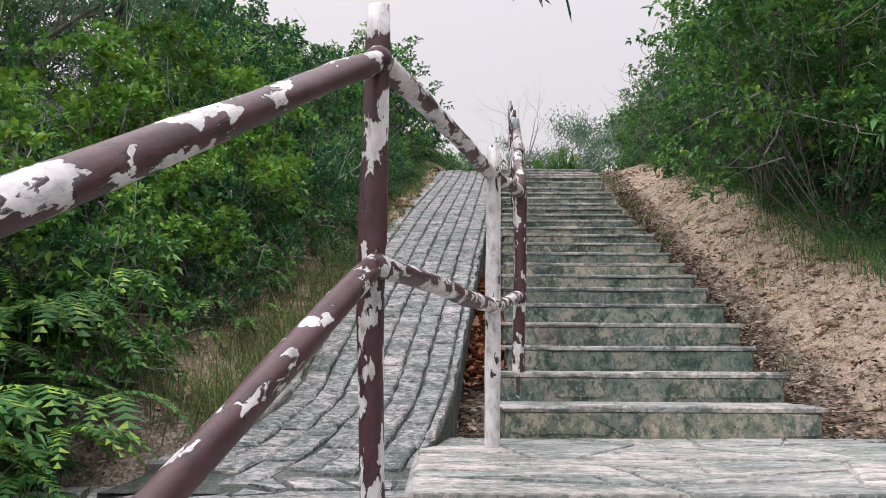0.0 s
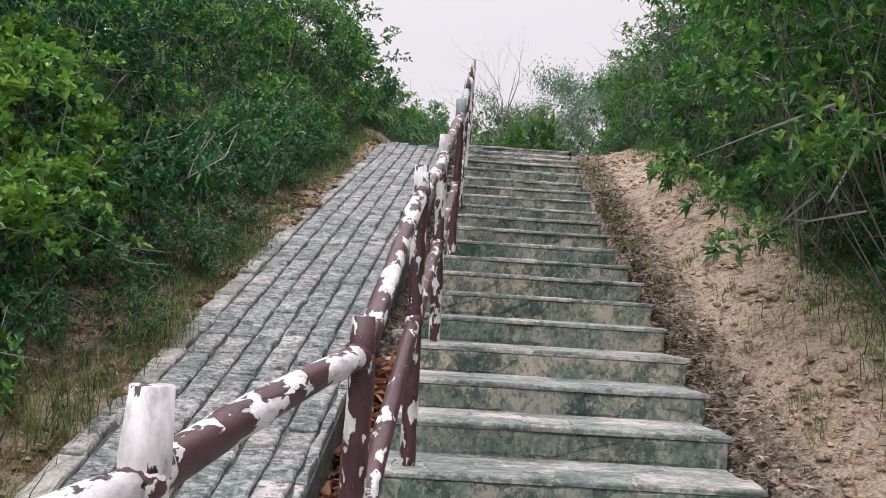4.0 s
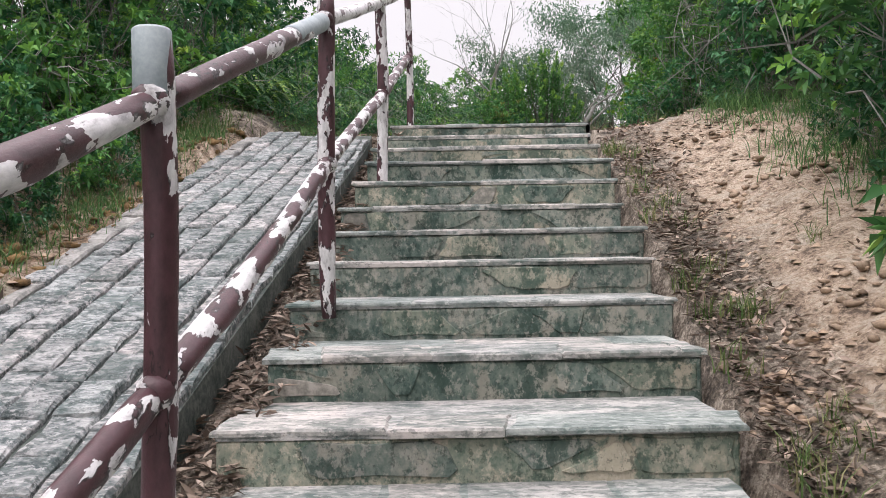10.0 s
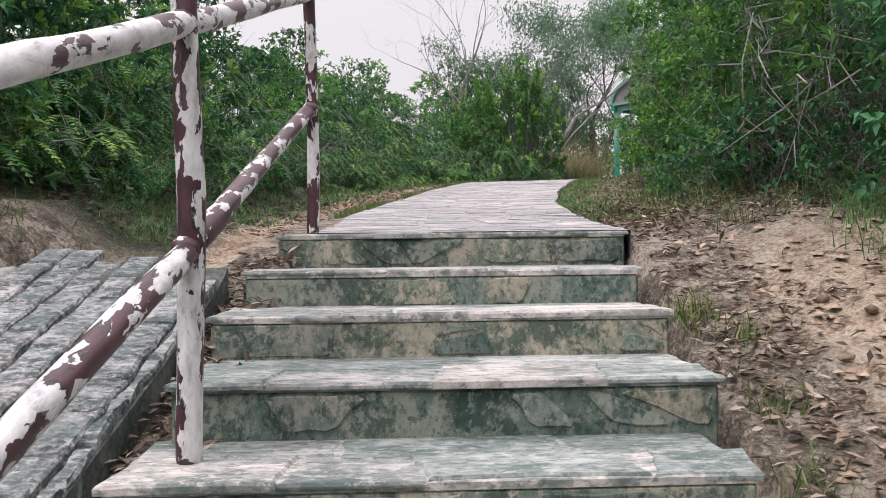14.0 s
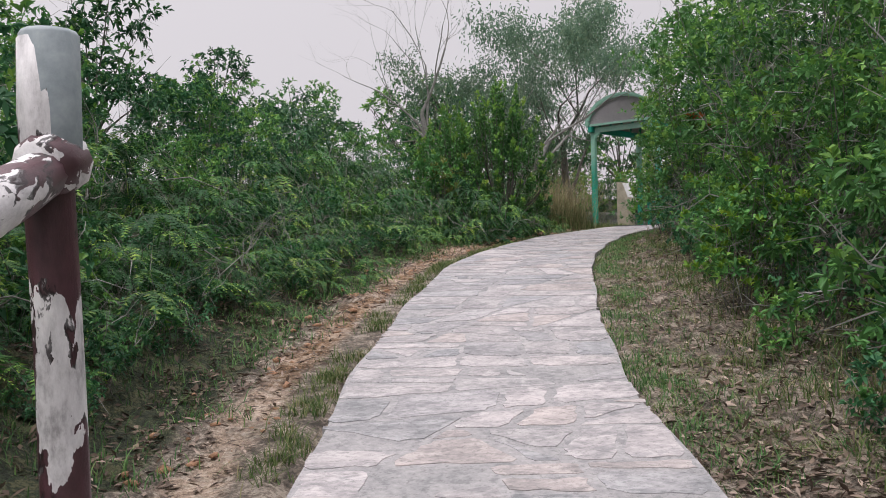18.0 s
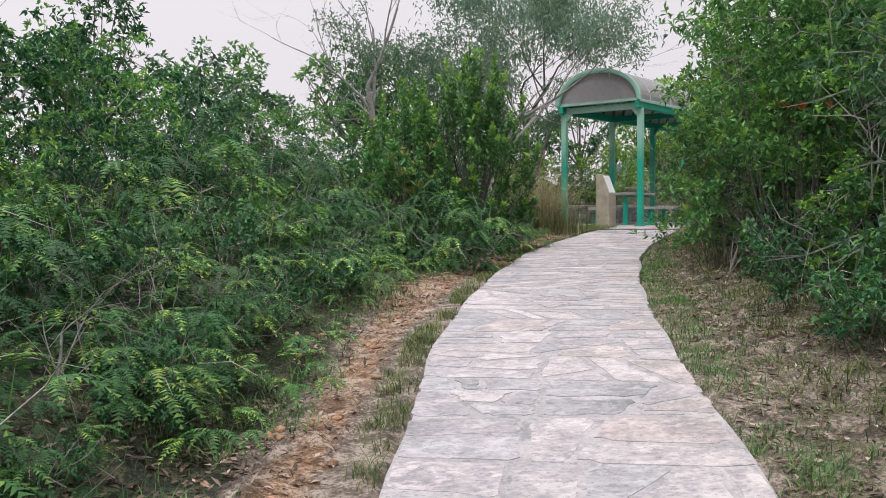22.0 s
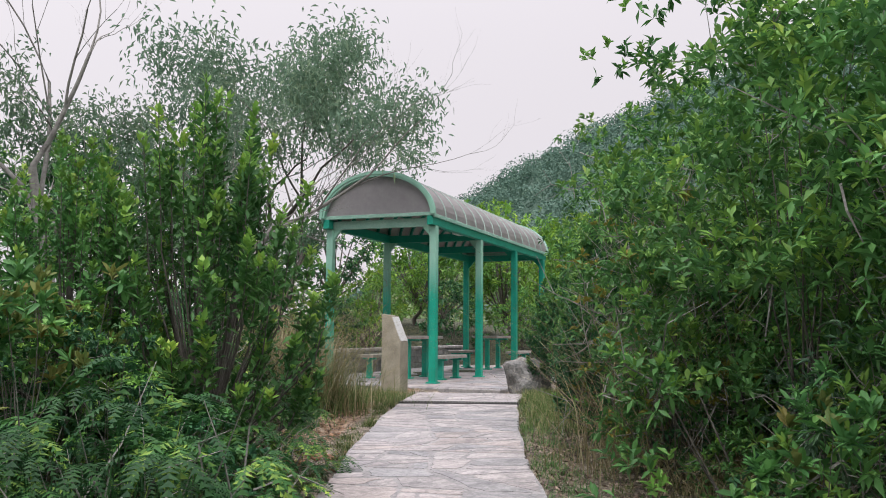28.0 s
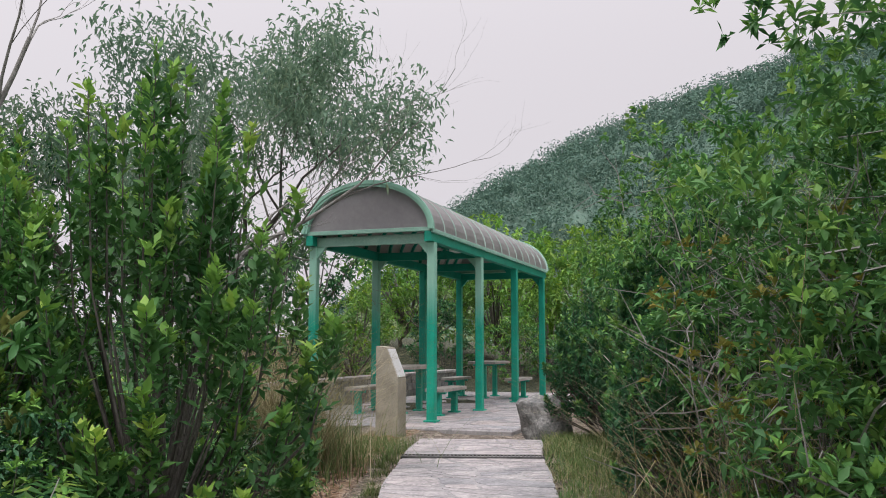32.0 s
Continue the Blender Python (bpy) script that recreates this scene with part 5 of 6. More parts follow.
def grown_tree(seed, label, h, spread, r0, mat=None, ll=0.1, lw=0.03, per=26, levels=4, lean=(0.0, 0.0), name="tree", bark=BARK, tuft=0.3, start=0.3):
    """A tree grown limb by limb; with no leaf colour it stands bare."""
    rr = np.random.RandomState(seed)
    wood, boughs, tips = [], [], []

    def grow(p, d, length, r, level):
        n = 4
        pts, rad = [p], [r]
        for i in range(n):
            d = unit(d + rr.normal(0, 0.13, 3) + np.array([0, 0, 0.03]))
            p = p + d * length / n
            pts.append(p)
            rad.append(r * (1 - 0.42 * (i + 1) / n))
        (wood if level < 2 else boughs).append(tube(pts, rad, 8 if level == 0 else 5 if level < 3 else 3, False))
        if level >= levels:
            tips.append(p)
            tips.append(pts[2])
            return
        for k in range(3 if level < 2 else 2 + int(rr.uniform() < 0.5)):
            s = rr.uniform(0.55, 1.0) if k else 1.0
            q = pts[max(1, int(s * n))]
            nd = unit(d + unit(rr.normal(0, 1, 3) * np.array([1, 1, 0.5])) * spread + np.array([0, 0, 0.12]))
            grow(q, nd, length * rr.uniform(0.62, 0.82), rad[-1] * rr.uniform(0.6, 0.85), level + 1)

    grow(np.array([0, 0, -0.2]), unit(np.array([lean[0], lean[1], 1.0])), h * start, r0, 0)
    o = empty(name)
    part("trunk", mesh_of(*join(wood), bark, True), o)
    tagged(part("branchwork", mesh_of(*join(boughs), bark, True), o), kind="stuff")
    if mat:
        t = np.array(tips)
        k = np.repeat(np.arange(len(t)), per)
        p = t[k] + unit(rr.normal(0, 1, (len(k), 3))) * (tuft * rr.uniform(0.1, 1, (len(k), 1)))
        part("crown", leaf_mesh(leaves(rr, p, rr.normal(0, 1, (len(k), 3)) - np.array([0, 0, 0.35]), ll, lw, 0.2, 0.35), mat, rr.uniform(0, 1, len(t))[k]), o)
    return tagged(o, label, "tree")


AWAY = []


def proto(ob):
    """Prototypes are placed like any other plant by the first use of them."""
    ob["fresh"] = 1
    AWAY.append(ob)
    return ob


def put(ob, x, y, turn, s, sink=0.05, z=None, squash=1.0):
    m = Matrix.LocRotScale((x, y, (gz(x, y) if z is None else z) - sink), Euler((0, 0, turn)), (s, s, s * squash))
    if "fresh" in ob:
        del ob["fresh"]
        ob.matrix_basis = m
        return ob
    made = copy_thing(ob, m)
    made.matrix_basis = m
    return made


KINDS = {
    "dark": [proto(shrub(k, "dense dark green shrub with small glossy leaves", 1.9, 2.2, 0.1, 70, 11, 5, 0.22, 0.082, 0.037, L_DARK, L_TIP, twig=14)) for k in (1, 2)],
    "mid": [proto(shrub(k, "leafy mid-green shrub with paler young tips", 1.8, 2.1, 0.1, 68, 11, 5, 0.22, 0.082, 0.035, L_MID, L_TIP, twig=30)) for k in (3, 4)],
    "yellow": [proto(shrub(5, "yellow-green shrub with rounded leaf tufts", 1.5, 1.7, 0.05, 66, 12, 6, 0.2, 0.07, 0.038, L_TIP, L_YEL, up=0.8, twig=12, broad=True, droop=0.05))],
    "grey": [proto(shrub(k, "grey-green wispy shrub tangled with bare twigs", 1.9, 2.2, 0.1, 60, 10, 6, 0.32, 0.105, 0.022, L_GREY, L_MID, twig=130)) for k in (6, 7)],
    "small": [proto(shrub(8, "low dark undergrowth shrub", 1.2, 0.95, 0.0, 32, 7, 5, 0.22, 0.085, 0.042, L_DARK, L_MID, twig=16)),
              proto(shrub(9, "low leafy undergrowth shrub", 1.2, 0.95, 0.0, 34, 7, 5, 0.22, 0.095, 0.04, L_MID, L_TIP, twig=14))],
    "low": [proto(shrub(20, "dark leafy undergrowth shrub at the bank's foot", 1.2, 0.95, 0.0, 34, 8, 5, 0.2, 0.075, 0.034, L_DARK, L_MID, twig=8))],
    "tangle": [proto(shrub(k, "tall tangled shrub of grey stems and narrow dark leaves", 1.9, 2.9, 0.25, 84, 8, 6, 0.24, 0.085, 0.026, m, t, up=0.6, twig=150)) for k, m, t in ((22, L_MID, L_TIP), (23, L_GREY, L_TIP))],
    "rosette": [proto(shrub(24, "open shrub with broad leaves in rosettes and bronze tips", 1.2, 1.5, 0.3, 26, 4, 8, 0.16, 0.13, 0.044, L_MID, L_BRONZE, droop=0.05, up=1.2, broad=True)),
                proto(shrub(25, "dark shrub with sprigs of bright yellow-green leaves", 1.3, 1.7, 0.1, 46, 7, 7, 0.2, 0.085, 0.042, L_MID, L_YEL, up=1.0, broad=True, droop=0.05, twig=20))],
    "straw": [proto(shrub(53, "yellowing shrub tangled with straw-coloured stems", 1.6, 2.5, 0.1, 62, 8, 6, 0.24, 0.08, 0.034, L_MID, L_GOLD, twig=130))],
    "back": [proto(shrub(k, "dense green shrub further up the bank", 2.0, 2.3, 0.1, 64, 8, 5, 0.26, 0.115, 0.052, m, t, twig=16)) for k, m, t in ((13, L_DARK, L_MID), (14, L_MID, L_TIP), (15, L_GREY, L_MID))],
    "tall": [proto(shrub(k, "tall leafy shrub crowding over the way", 2.3, 3.3, 0.15, 110, 9, 6, 0.25, 0.08, 0.034, m, t, twig=40)) for k, m, t in ((16, L_MID, L_TIP), (17, L_MID, L_TIP))],
    "near": [proto(shrub(k, "dark glossy shrub with oblong leaves and grey stems", 2.2, 3.2, 0.1, 150, 10, 7, 0.25, 0.075, 0.028, m, L_TIP, up=0.6, twig=24, droop=0.1)) for k, m in ((18, L_MID), (19, L_MID))],
    "far": [proto(shrub(10, "dark green tree crown above the thicket", 3.2, 4.2, 1.0, 74, 9, 6, 0.48, 0.165, 0.07, L_DARK, L_MID, twig=30, tree=True, name="tree", category="tree", r0=0.035)),
            proto(shrub(11, "grey-green small tree above the thicket", 3.0, 4.4, 1.1, 70, 9, 6, 0.48, 0.165, 0.05, L_GREY, L_MID, twig=60, tree=True, name="tree", category="tree", r0=0.035)),
            proto(shrub(12, "leafy green small tree above the thicket", 3.2, 4.0, 0.9, 74, 9, 6, 0.48, 0.165, 0.065, L_MID, L_TIP, twig=30, tree=True, name="tree", category="tree", r0=0.035))],
}
def upright_bush(seed, label, w, h, shoots, per, ll, lw, mat, tips):
    """A bush of many upright shoots, each clothed in short leaves towards its tip."""
    rr = np.random.RandomState(seed)
    stems, P, D, A, young = [], [], [], [], []
    for k in range(shoots):
        t, r = rr.uniform(0, 6.28), (rr.uniform(0, 1) ** 0.6) * w / 2
        low = rr.uniform(0, 1) < 0.45
        top = h * (1 - 0.45 * (r / (w / 2)) ** 2) * rr.uniform(0.8, 1.06)
        if low:
            r, top = w / 2 * rr.uniform(0.75, 1.05), h * rr.uniform(0.2, 0.62)
        tip = np.array([r * math.cos(t), r * math.sin(t), top])
        foot = np.array([tip[0] * 0.25, tip[1] * 0.25, top * 0.25])
        mid = np.array([tip[0] * 0.85, tip[1] * 0.85, top * 0.62])
        stems.append(tube([foot, mid, tip], [0.012, 0.007, 0.003], 4, False))
        q = rr.uniform(0, 1, per) ** 0.75
        s = q[:, None]
        at = mid + (tip - mid) * s
        at = at + rr.normal(0, 0.05, (per, 3)) * (1.15 - s)
        u = rr.normal(0, 1, (per, 3))
        u[:, 2] = np.abs(u[:, 2]) * 0.5 + 0.15 + 0.45 * q
        P.append(at)
        D.append(u)
        A.append(np.full(per, rr.uniform(0, 1) * 0.6) + 0.4 * q)
        young.append(q > 0.86)
    P, D, A, young = np.concatenate(P), np.concatenate(D), np.concatenate(A), np.concatenate(young)
    o = empty("bush")
    stems.append(tube([np.array([0, 0, -0.2]), np.array([0.03, 0, h * 0.3]), np.array([0, 0.02, h * 0.7])], [0.05, 0.04, 0.02], 7, False))
    part("trunk", mesh_of(*join(stems), BARK, True), o)
    tagged(part("crown", leaf_mesh(leaves(rr, P[~young], D[~young], ll, lw, 0.2, 0.0), mat, A[~young]), o), kind="stuff")
    tagged(part("new_growth", leaf_mesh(leaves(rr, P[young], D[young], ll * 0.9, lw, 0.2, -0.05), tips, A[young]), o, "lighter young leaves"), kind="stuff")
    return tagged(o, label, "bush")


UPRIGHT = proto(upright_bush(21, "dense upright dark green bush with pointed shoots", 1.9, 2.75, 120, 100, 0.08, 0.038, L_MID, L_TIP))
UPRIGHT_DARK = proto(upright_bush(26, "dark green bush with short pointed shoots beside the boulder", 1.9, 2.75, 120, 100, 0.08, 0.038, L_DARK, L_MID))
SPARSE = proto(grown_tree(41, "tall thin-leaved tree with a loose grey-green crown", 7.6, 0.75, 0.12, L_HAZE, 0.095, 0.032, 66, 5, (0.15, 0.0), tuft=0.5, start=0.27))
SPARSE2 = proto(grown_tree(44, "slender sparse tree with wispy grey-green leaves", 5.6, 0.6, 0.07, L_HAZE, 0.1, 0.034, 40, 4, (-0.1, 0.0), tuft=0.4, start=0.3))
BARE = [proto(grown_tree(k, "bare grey tree with upswept dead branches", 7.4, 0.6, 0.075, None, levels=5, lean=(0.05 * k % 0.2, 0.0), bark=TWIG, start=0.27)) for k in (42, 43)]
DEAD = proto(tagged(grown_tree(45, "", 1.7, 0.9, 0.016, None, levels=4, bark=TWIG, start=0.34, name="bush"), "bare grey twiggy bush beside the path", "bush"))
ORANGE = proto(shrub(51, "thin shrub with orange-red young leaves", 0.5, 2.1, 1.5, 12, 6, 6, 0.16, 0.1, 0.045, L_MID, L_RED, up=0.9, broad=True))
LIGHT = proto(shrub(52, "light yellow-green tree on the slope behind the shelter", 3.4, 4.0, 0.5, 80, 9, 6, 0.5, 0.17, 0.07, L_TIP, L_YEL, tree=True, name="tree", category="tree", r0=0.035))
def blade(p, turn, rise, length, V, F):
    """One drooping fern blade with leaflets in pairs."""
    n = 10
    ca, sa = math.cos(turn), math.sin(turn)
    fw, side = np.array([ca, sa, 0]), np.array([-sa, ca, 0])
    prev = None
    for i in range(n + 1):
        s = i / n
        q = p + fw * length * s + np.array([0, 0, length * (rise * s - 0.75 * s * s)])
        if prev is not None:
            t = q - prev
            w = length * 0.19 * math.sin(math.pi * (s * 0.84 + 0.13)) ** 0.75 + 0.004
            for sg in (-1, 1):
                o = len(V)
                V += [q - t * 0.62, q + t * 0.2, q + side * sg * w + fw * w * 0.4 - np.array([0, 0, w * 0.22])]
                F.append((o, o + 1, o + 2))
        prev = q


def spray(rr, foot, p, turn, size, V, F):
    """A stem from the foot to p that forks into four or five blades."""
    side = np.array([-math.sin(turn), math.cos(turn), 0]) * 0.004
    o = len(V)
    mid = (foot + p) / 2 + np.array([0, 0, 0.12]) * size
    V += [foot - side, foot + side, mid + side, mid - side, p]
    F += [(o, o + 1, o + 2), (o, o + 2, o + 3), (o + 3, o + 2, o + 4)]
    for a in (-1.25, -0.5, 0.15, 0.7, 1.3)[: rr.randint(4, 6)]:
        blade(p, turn + a + rr.normal(0, 0.15), rr.uniform(0.15, 0.5), size * rr.uniform(0.75, 1.15) * (1 - 0.2 * abs(a)), V, F)


def fern(seed, n, length):
    rr = np.random.RandomState(seed)
    o = empty("fern")
    for k in range(n):
        V, F = [], []
        t = 2 * math.pi * (k + rr.uniform(-0.3, 0.3)) / n
        r = length * rr.uniform(0.3, 0.8)
        spray(rr, np.zeros(3), np.array([r * math.cos(t), r * math.sin(t), length * rr.uniform(0.5, 1.1)]), t, length * rr.uniform(0.6, 0.85), V, F)
        part("frond", leaf_mesh((np.array(V), np.array(F)), L_FERN, [rr.uniform(0.62, 1.0)]), o)
    return proto(tagged(o, "bright green fern with forked drooping fronds", "fern", "ferns on the bank"))


def fern_thicket(seed, w, h, n):
    """A mound of crowded ferns: young fronds over dark old ones."""
    rr = np.random.RandomState(seed)
    o = empty("fern_thicket")
    for name, share, lo, hi, label in (("old_growth", 0.74, 0.0, 0.32, "dark older fronds"), ("new_growth", 0.26, 0.68, 1.0, "bright young fronds")):
        V, F, age = [], [], []
        for k in range(int(n * share)):
            u = unit(rr.normal(0, 1, 3) * np.array([1, 1, 0.6]) + np.array([0, 0, 0.45]))
            u[2] = abs(u[2])
            r = rr.uniform(0.55, 1.0) if name == "old_growth" else rr.uniform(0.8, 1.06)
            p = u * r * np.array([w / 2, w / 2, h])
            m = len(V)
            spray(rr, p * np.array([0.55, 0.55, 0.2]), p, math.atan2(u[1], u[0]) + rr.normal(0, 0.4), rr.uniform(0.17, 0.27) if name == "old_growth" else rr.uniform(0.22, 0.34), V, F)
            age += [rr.uniform(lo, hi)] * (len(V) - m)
        tagged(part(name, leaf_mesh((np.array(V), np.array(F)), L_FERN, age), o, label), kind="stuff")
    stems = []
    for k in range(26):
        a = np.array([rr.normal(0, w * 0.2), rr.normal(0, w * 0.2), rr.uniform(0, h * 0.4)])
        q = a + unit(rr.normal(0, 1, 3) + np.array([0, 0, 0.5])) * rr.uniform(0.3, 0.6)
        stems.append(tube([a, (a + q) / 2 + rr.normal(0, 0.06, 3), q], [0.005, 0.004, 0.0015], 3, False))
    tagged(part("deadwood", mesh_of(*join(stems), TWIG), o, "bare grey stems"), kind="stuff")
    return proto(tagged(o, "dense mound of green forked ferns on the bank", "ferns", "fern mounds beside the path"))


FERNS = [fern(31, 5, 0.34), fern(32, 4, 0.38), fern(33, 4, 0.3), fern(34, 3, 0.34)]
KINDS["fern"] = [fern_thicket(35, 1.3, 0.75, 62), fern_thicket(36, 1.2, 0.8, 56), fern_thicket(37, 1.4, 0.7, 64)]
prnd = random.Random(17)


def beside(y_along, off):
    """The place off metres right of the way's middle at the stretch y_along."""
    i = int(np.clip(np.searchsorted(WAY[:, 1], y_along) - 1, 0, len(WAY) - 2))
    a, b = WAY[i], WAY[i + 1]
    t = (y_along - a[1]) / (b[1] - a[1])
    p = a + (b - a) * t
    d = (b - a)[:2]
    d = d / np.hypot(*d)
    return p[0] + off * d[1], p[1] - off * d[0]


def row(y0, y1, step, off, kinds, s0, s1, squash=(0.9, 1.1), jit=0.3):
    y = y0
    while y < y1:
        x, yy = beside(y + prnd.uniform(-step, step) * 0.3, off + prnd.uniform(-jit, jit))
        k = prnd.choice(kinds)
        put(prnd.choice(KINDS[k]), x, yy, prnd.uniform(0, 6.28), prnd.uniform(s0, s1), 0.08, None, prnd.uniform(*squash))
        y += step


# left of the stairs
row(2.0, 15.2, 0.7, -3.15, ["small"], 0.7, 1.0)
row(6.0, 15.6, 0.42, -2.7, ["small"], 0.38, 0.58, jit=0.2)
row(1.5, 7.0, 1.05, -3.9, ["dark", "mid", "yellow", "yellow"], 0.6, 0.75)
row(7.0, 9.2, 1.05, -3.9, ["dark", "mid"], 0.75, 0.9)
row(9.4, 15.4, 1.05, -3.9, ["dark", "dark", "mid", "grey"], 0.85, 1.0)
row(0.5, 7.0, 1.5, -5.2, ["back"], 0.65, 0.8)
row(5.0, 10.5, 1.4, -5.2, ["grey"], 0.75, 0.9)
row(11.0, 16.5, 1.4, -5.2, ["back"], 0.85, 1.0)
row(14.6, 18.5, 0.9, -3.1, ["dark", "mid"], 1.0, 1.15)
row(10.0, 17.0, 2.3, -6.6, ["far"], 0.6, 0.75)
row(-2.0, 1.5, 1.2, -3.2, ["mid", "dark"], 0.8, 1.0)
row(7.6, 14.8, 0.5, -2.42, ["low"], 0.3, 0.48, jit=0.12)
row(7.0, 15.2, 0.8, -2.9, ["low", "small", "fern"], 0.7, 0.95, jit=0.15)
# right of the stairs
row(4.0, 15.5, 0.75, 2.45, ["small"], 0.65, 0.95)
row(3.6, 15.5, 1.05, 3.0, ["mid", "dark", "dark", "grey", "mid"], 0.95, 1.2)
row(4.4, 14.0, 0.9, 2.15, ["low", "small"], 0.3, 0.5, jit=0.2)
row(3.6, 16.0, 1.5, 4.2, ["tall"], 0.95, 1.15)
row(4.0, 17.0, 2.6, 6.0, ["far"], 1.0, 1.2)
row(-2.0, 3.0, 1.4, 3.6, ["mid", "dark"], 0.8, 1.0)
# left of the path
row(16.6, 34.0, 0.55, -2.0, ["low"], 0.3, 0.5, jit=0.15)
row(17.0, 21.0, 0.62, -2.5, ["fern"], 0.5, 0.75, jit=0.2)
row(21.0, 33.0, 0.62, -2.2, ["fern"], 0.5, 0.75, jit=0.2)
row(16.2, 33.0, 0.7, -2.85, ["fern"], 0.85, 1.1, (0.95, 1.25))
row(16.2, 33.0, 1.0, -2.75, ["low", "small"], 0.55, 0.8)
row(16.2, 33.0, 0.95, -3.7, ["fern"], 1.05, 1.35, (1.1, 1.4))
row(16.0, 33.0, 1.3, -3.5, ["dark", "mid", "grey"], 0.5, 0.66)
row(16.0, 33.0, 1.45, -4.5, ["dark", "mid", "back"], 0.7, 0.92)
row(17.0, 31.0, 1.4, -5.6, ["back"], 0.8, 0.95)
row(16.0, 30.0, 2.3, -6.6, ["far"], 0.55, 0.8)
# right of the path
row(16.4, 31.5, 0.8, 2.0, ["small", "low"], 0.5, 0.8)
row(15.6, 19.5, 1.0, 2.6, ["mid", "tangle", "grey"], 0.95, 1.12)
row(19.6, 27.0, 1.1, 2.6, ["tall", "tangle", "mid"], 0.88, 1.0)
row(27.6, 31.0, 1.0, 2.4, ["mid", "dark", "tangle"], 0.72, 0.9)
row(16.0, 26.5, 1.5, 3.9, ["tall"], 0.95, 1.15)
row(27.5, 33.0, 1.5, 4.0, ["back"], 0.95, 1.1)
row(16.5, 26.0, 2.4, 6.0, ["far"], 0.9, 1.1)
row(27.0, 33.0, 2.4, 6.0, ["back"], 1.1, 1.25)
for x, y, s in ((4.25, 20.2, 0.62), (4.6, 21.2, 0.62), (5.4, 23.4, 0.6), (6.3, 26.2, 0.6)):
    put(KINDS["rosette"][1], x, y, x * 3.1, s)
for x, y, s in ((5.9, 26.3, 0.7), (3.15, 29.7, 0.9), (2.9, 29.2, 0.8)):
    put(KINDS["rosette"][0], x, y, x * 2.3, s)
for x, y, s in ((-1.8, 5.9, 0.7), (-2.5, 4.2, 0.9), (-1.65, 7.2, 0.9), (-1.95, 8.5, 0.85), (-2.6, 6.4, 1.0), (-2.6, 8.0, 1.05)):
    put(KINDS["yellow"][0], x, y, x * 3.1, s)
for x, y, s in ((1.0, 22.9, 0.75), (0.55, 22.2, 0.7), (1.35, 23.9, 0.65), (0.7, 24.6, 0.7), (5.9, 25.3, 0.9)):
    put(DEAD, x, y, x * 5, s)
for x, y, t, k in ((3.45, 7.4, 1.2, 0), (3.5, 9.0, 1.25, 1), (4.3, 6.2, 1.3, 0), (4.9, 9.0, 1.4, 1)):
    put(KINDS["tall"][k], x, y, t * 9, t)
put(UPRIGHT, 4.25, 30.4, 0.4, 1.0, squash=1.05)
for x, y, t in ((10.5, 33.9, 0.75), (9.5, 32.2, 0.7), (10.1, 32.7, 0.95), (8.75, 31.1, 0.72), (9.3, 31.4, 0.95), (7.9, 30.2, 0.66), (10.6, 34.4, 0.8)):
    put(UPRIGHT_DARK, x, y, x * 5, t)
put(UPRIGHT, 3.35, 30.7, 2.4, 0.8)
put(KINDS["dark"][1], 3.4, 29.4, 2.4, 0.55)
put(KINDS["small"][1], 4.2, 29.75, 1.4, 0.7)
put(KINDS["mid"][0], 8.3, 28.4, 1.0, 1.1)
put(KINDS["grey"][0], 6.3, 26.3, 1.0, 0.6)
put(KINDS["near"][0], 7.75, 26.6, 1.0, 1.1)
put(KINDS["near"][1], 6.15, 25.4, 3.0, 1.08)
put(KINDS["near"][0], 6.8, 27.3, 3.5, 1.12)
put(KINDS["near"][1], 7.6, 28.0, 0.5, 1.15)
put(KINDS["near"][1], 8.35, 29.6, 1.5, 1.05)
put(DEAD, 5.7, 25.75, 1.0, 1.0)
put(DEAD, 5.95, 26.1, 3.0, 0.8)
put(KINDS["near"][1], 8.4, 28.6, 5.0, 0.92)
put(KINDS["tall"][1], 10.0, 32.3, 5.0, 0.98)
put(KINDS["tall"][1], 8.95, 31.0, 2.0, 0.98)
put(KINDS["straw"][0], 7.0, 28.45, 2.0, 0.85)
put(KINDS["straw"][0], 7.9, 29.7, 4.0, 1.0)
put(KINDS["near"][0], 6.9, 25.9, 2.0, 1.15)
put(KINDS["tall"][0], 6.6, 24.3, 0.3, 1.1)
put(KINDS["tall"][0], 3.75, 9.9, 1.0, 1.2)
put(KINDS["tall"][1], 3.95, 11.9, 1.5, 1.1)
put(KINDS["tall"][0], 4.1, 8.0, 2.5, 1.15)
for x, y, k, t in ((-1.65, 4.55, 1, 0.6), (-1.95, 5.3, 1, 0.75), (-1.5, 5.75, 0, 0.45), (-2.1, 6.2, 1, 0.7), (-1.75, 6.7, 0, 0.5)):
    put(KINDS["small"][k], x, y, y * 2, t)
put(ORANGE, 5.75, 24.6, 0.0, 0.85)
put(SPARSE, 8.7, 42.8, 2.0, 1.45)
for x, y, s in ((18.7, 49.3, 1.3), (21.5, 47.5, 1.4), (16.0, 51.0, 1.2), (24.0, 52.0, 1.5)):
    put(LIGHT, x, y, x, s)
put(LIGHT, 9.9, 45.6, 1.0, 0.6)
put(LIGHT, 8.3, 45.0, 2.5, 0.55)
put(LIGHT, 12.0, 46.0, 4.0, 0.75)
put(SPARSE2, -3.6, 6.4, 4.0, 0.8)
put(SPARSE2, -4.6, 8.6, 1.0, 0.9)
put(SPARSE2, 4.6, 37.5, 1.0, 1.0)
put(BARE[0], 6.0, 37.8, 0.5, 1.4)
put(BARE[1], 3.6, 36.0, 2.5, 1.2)
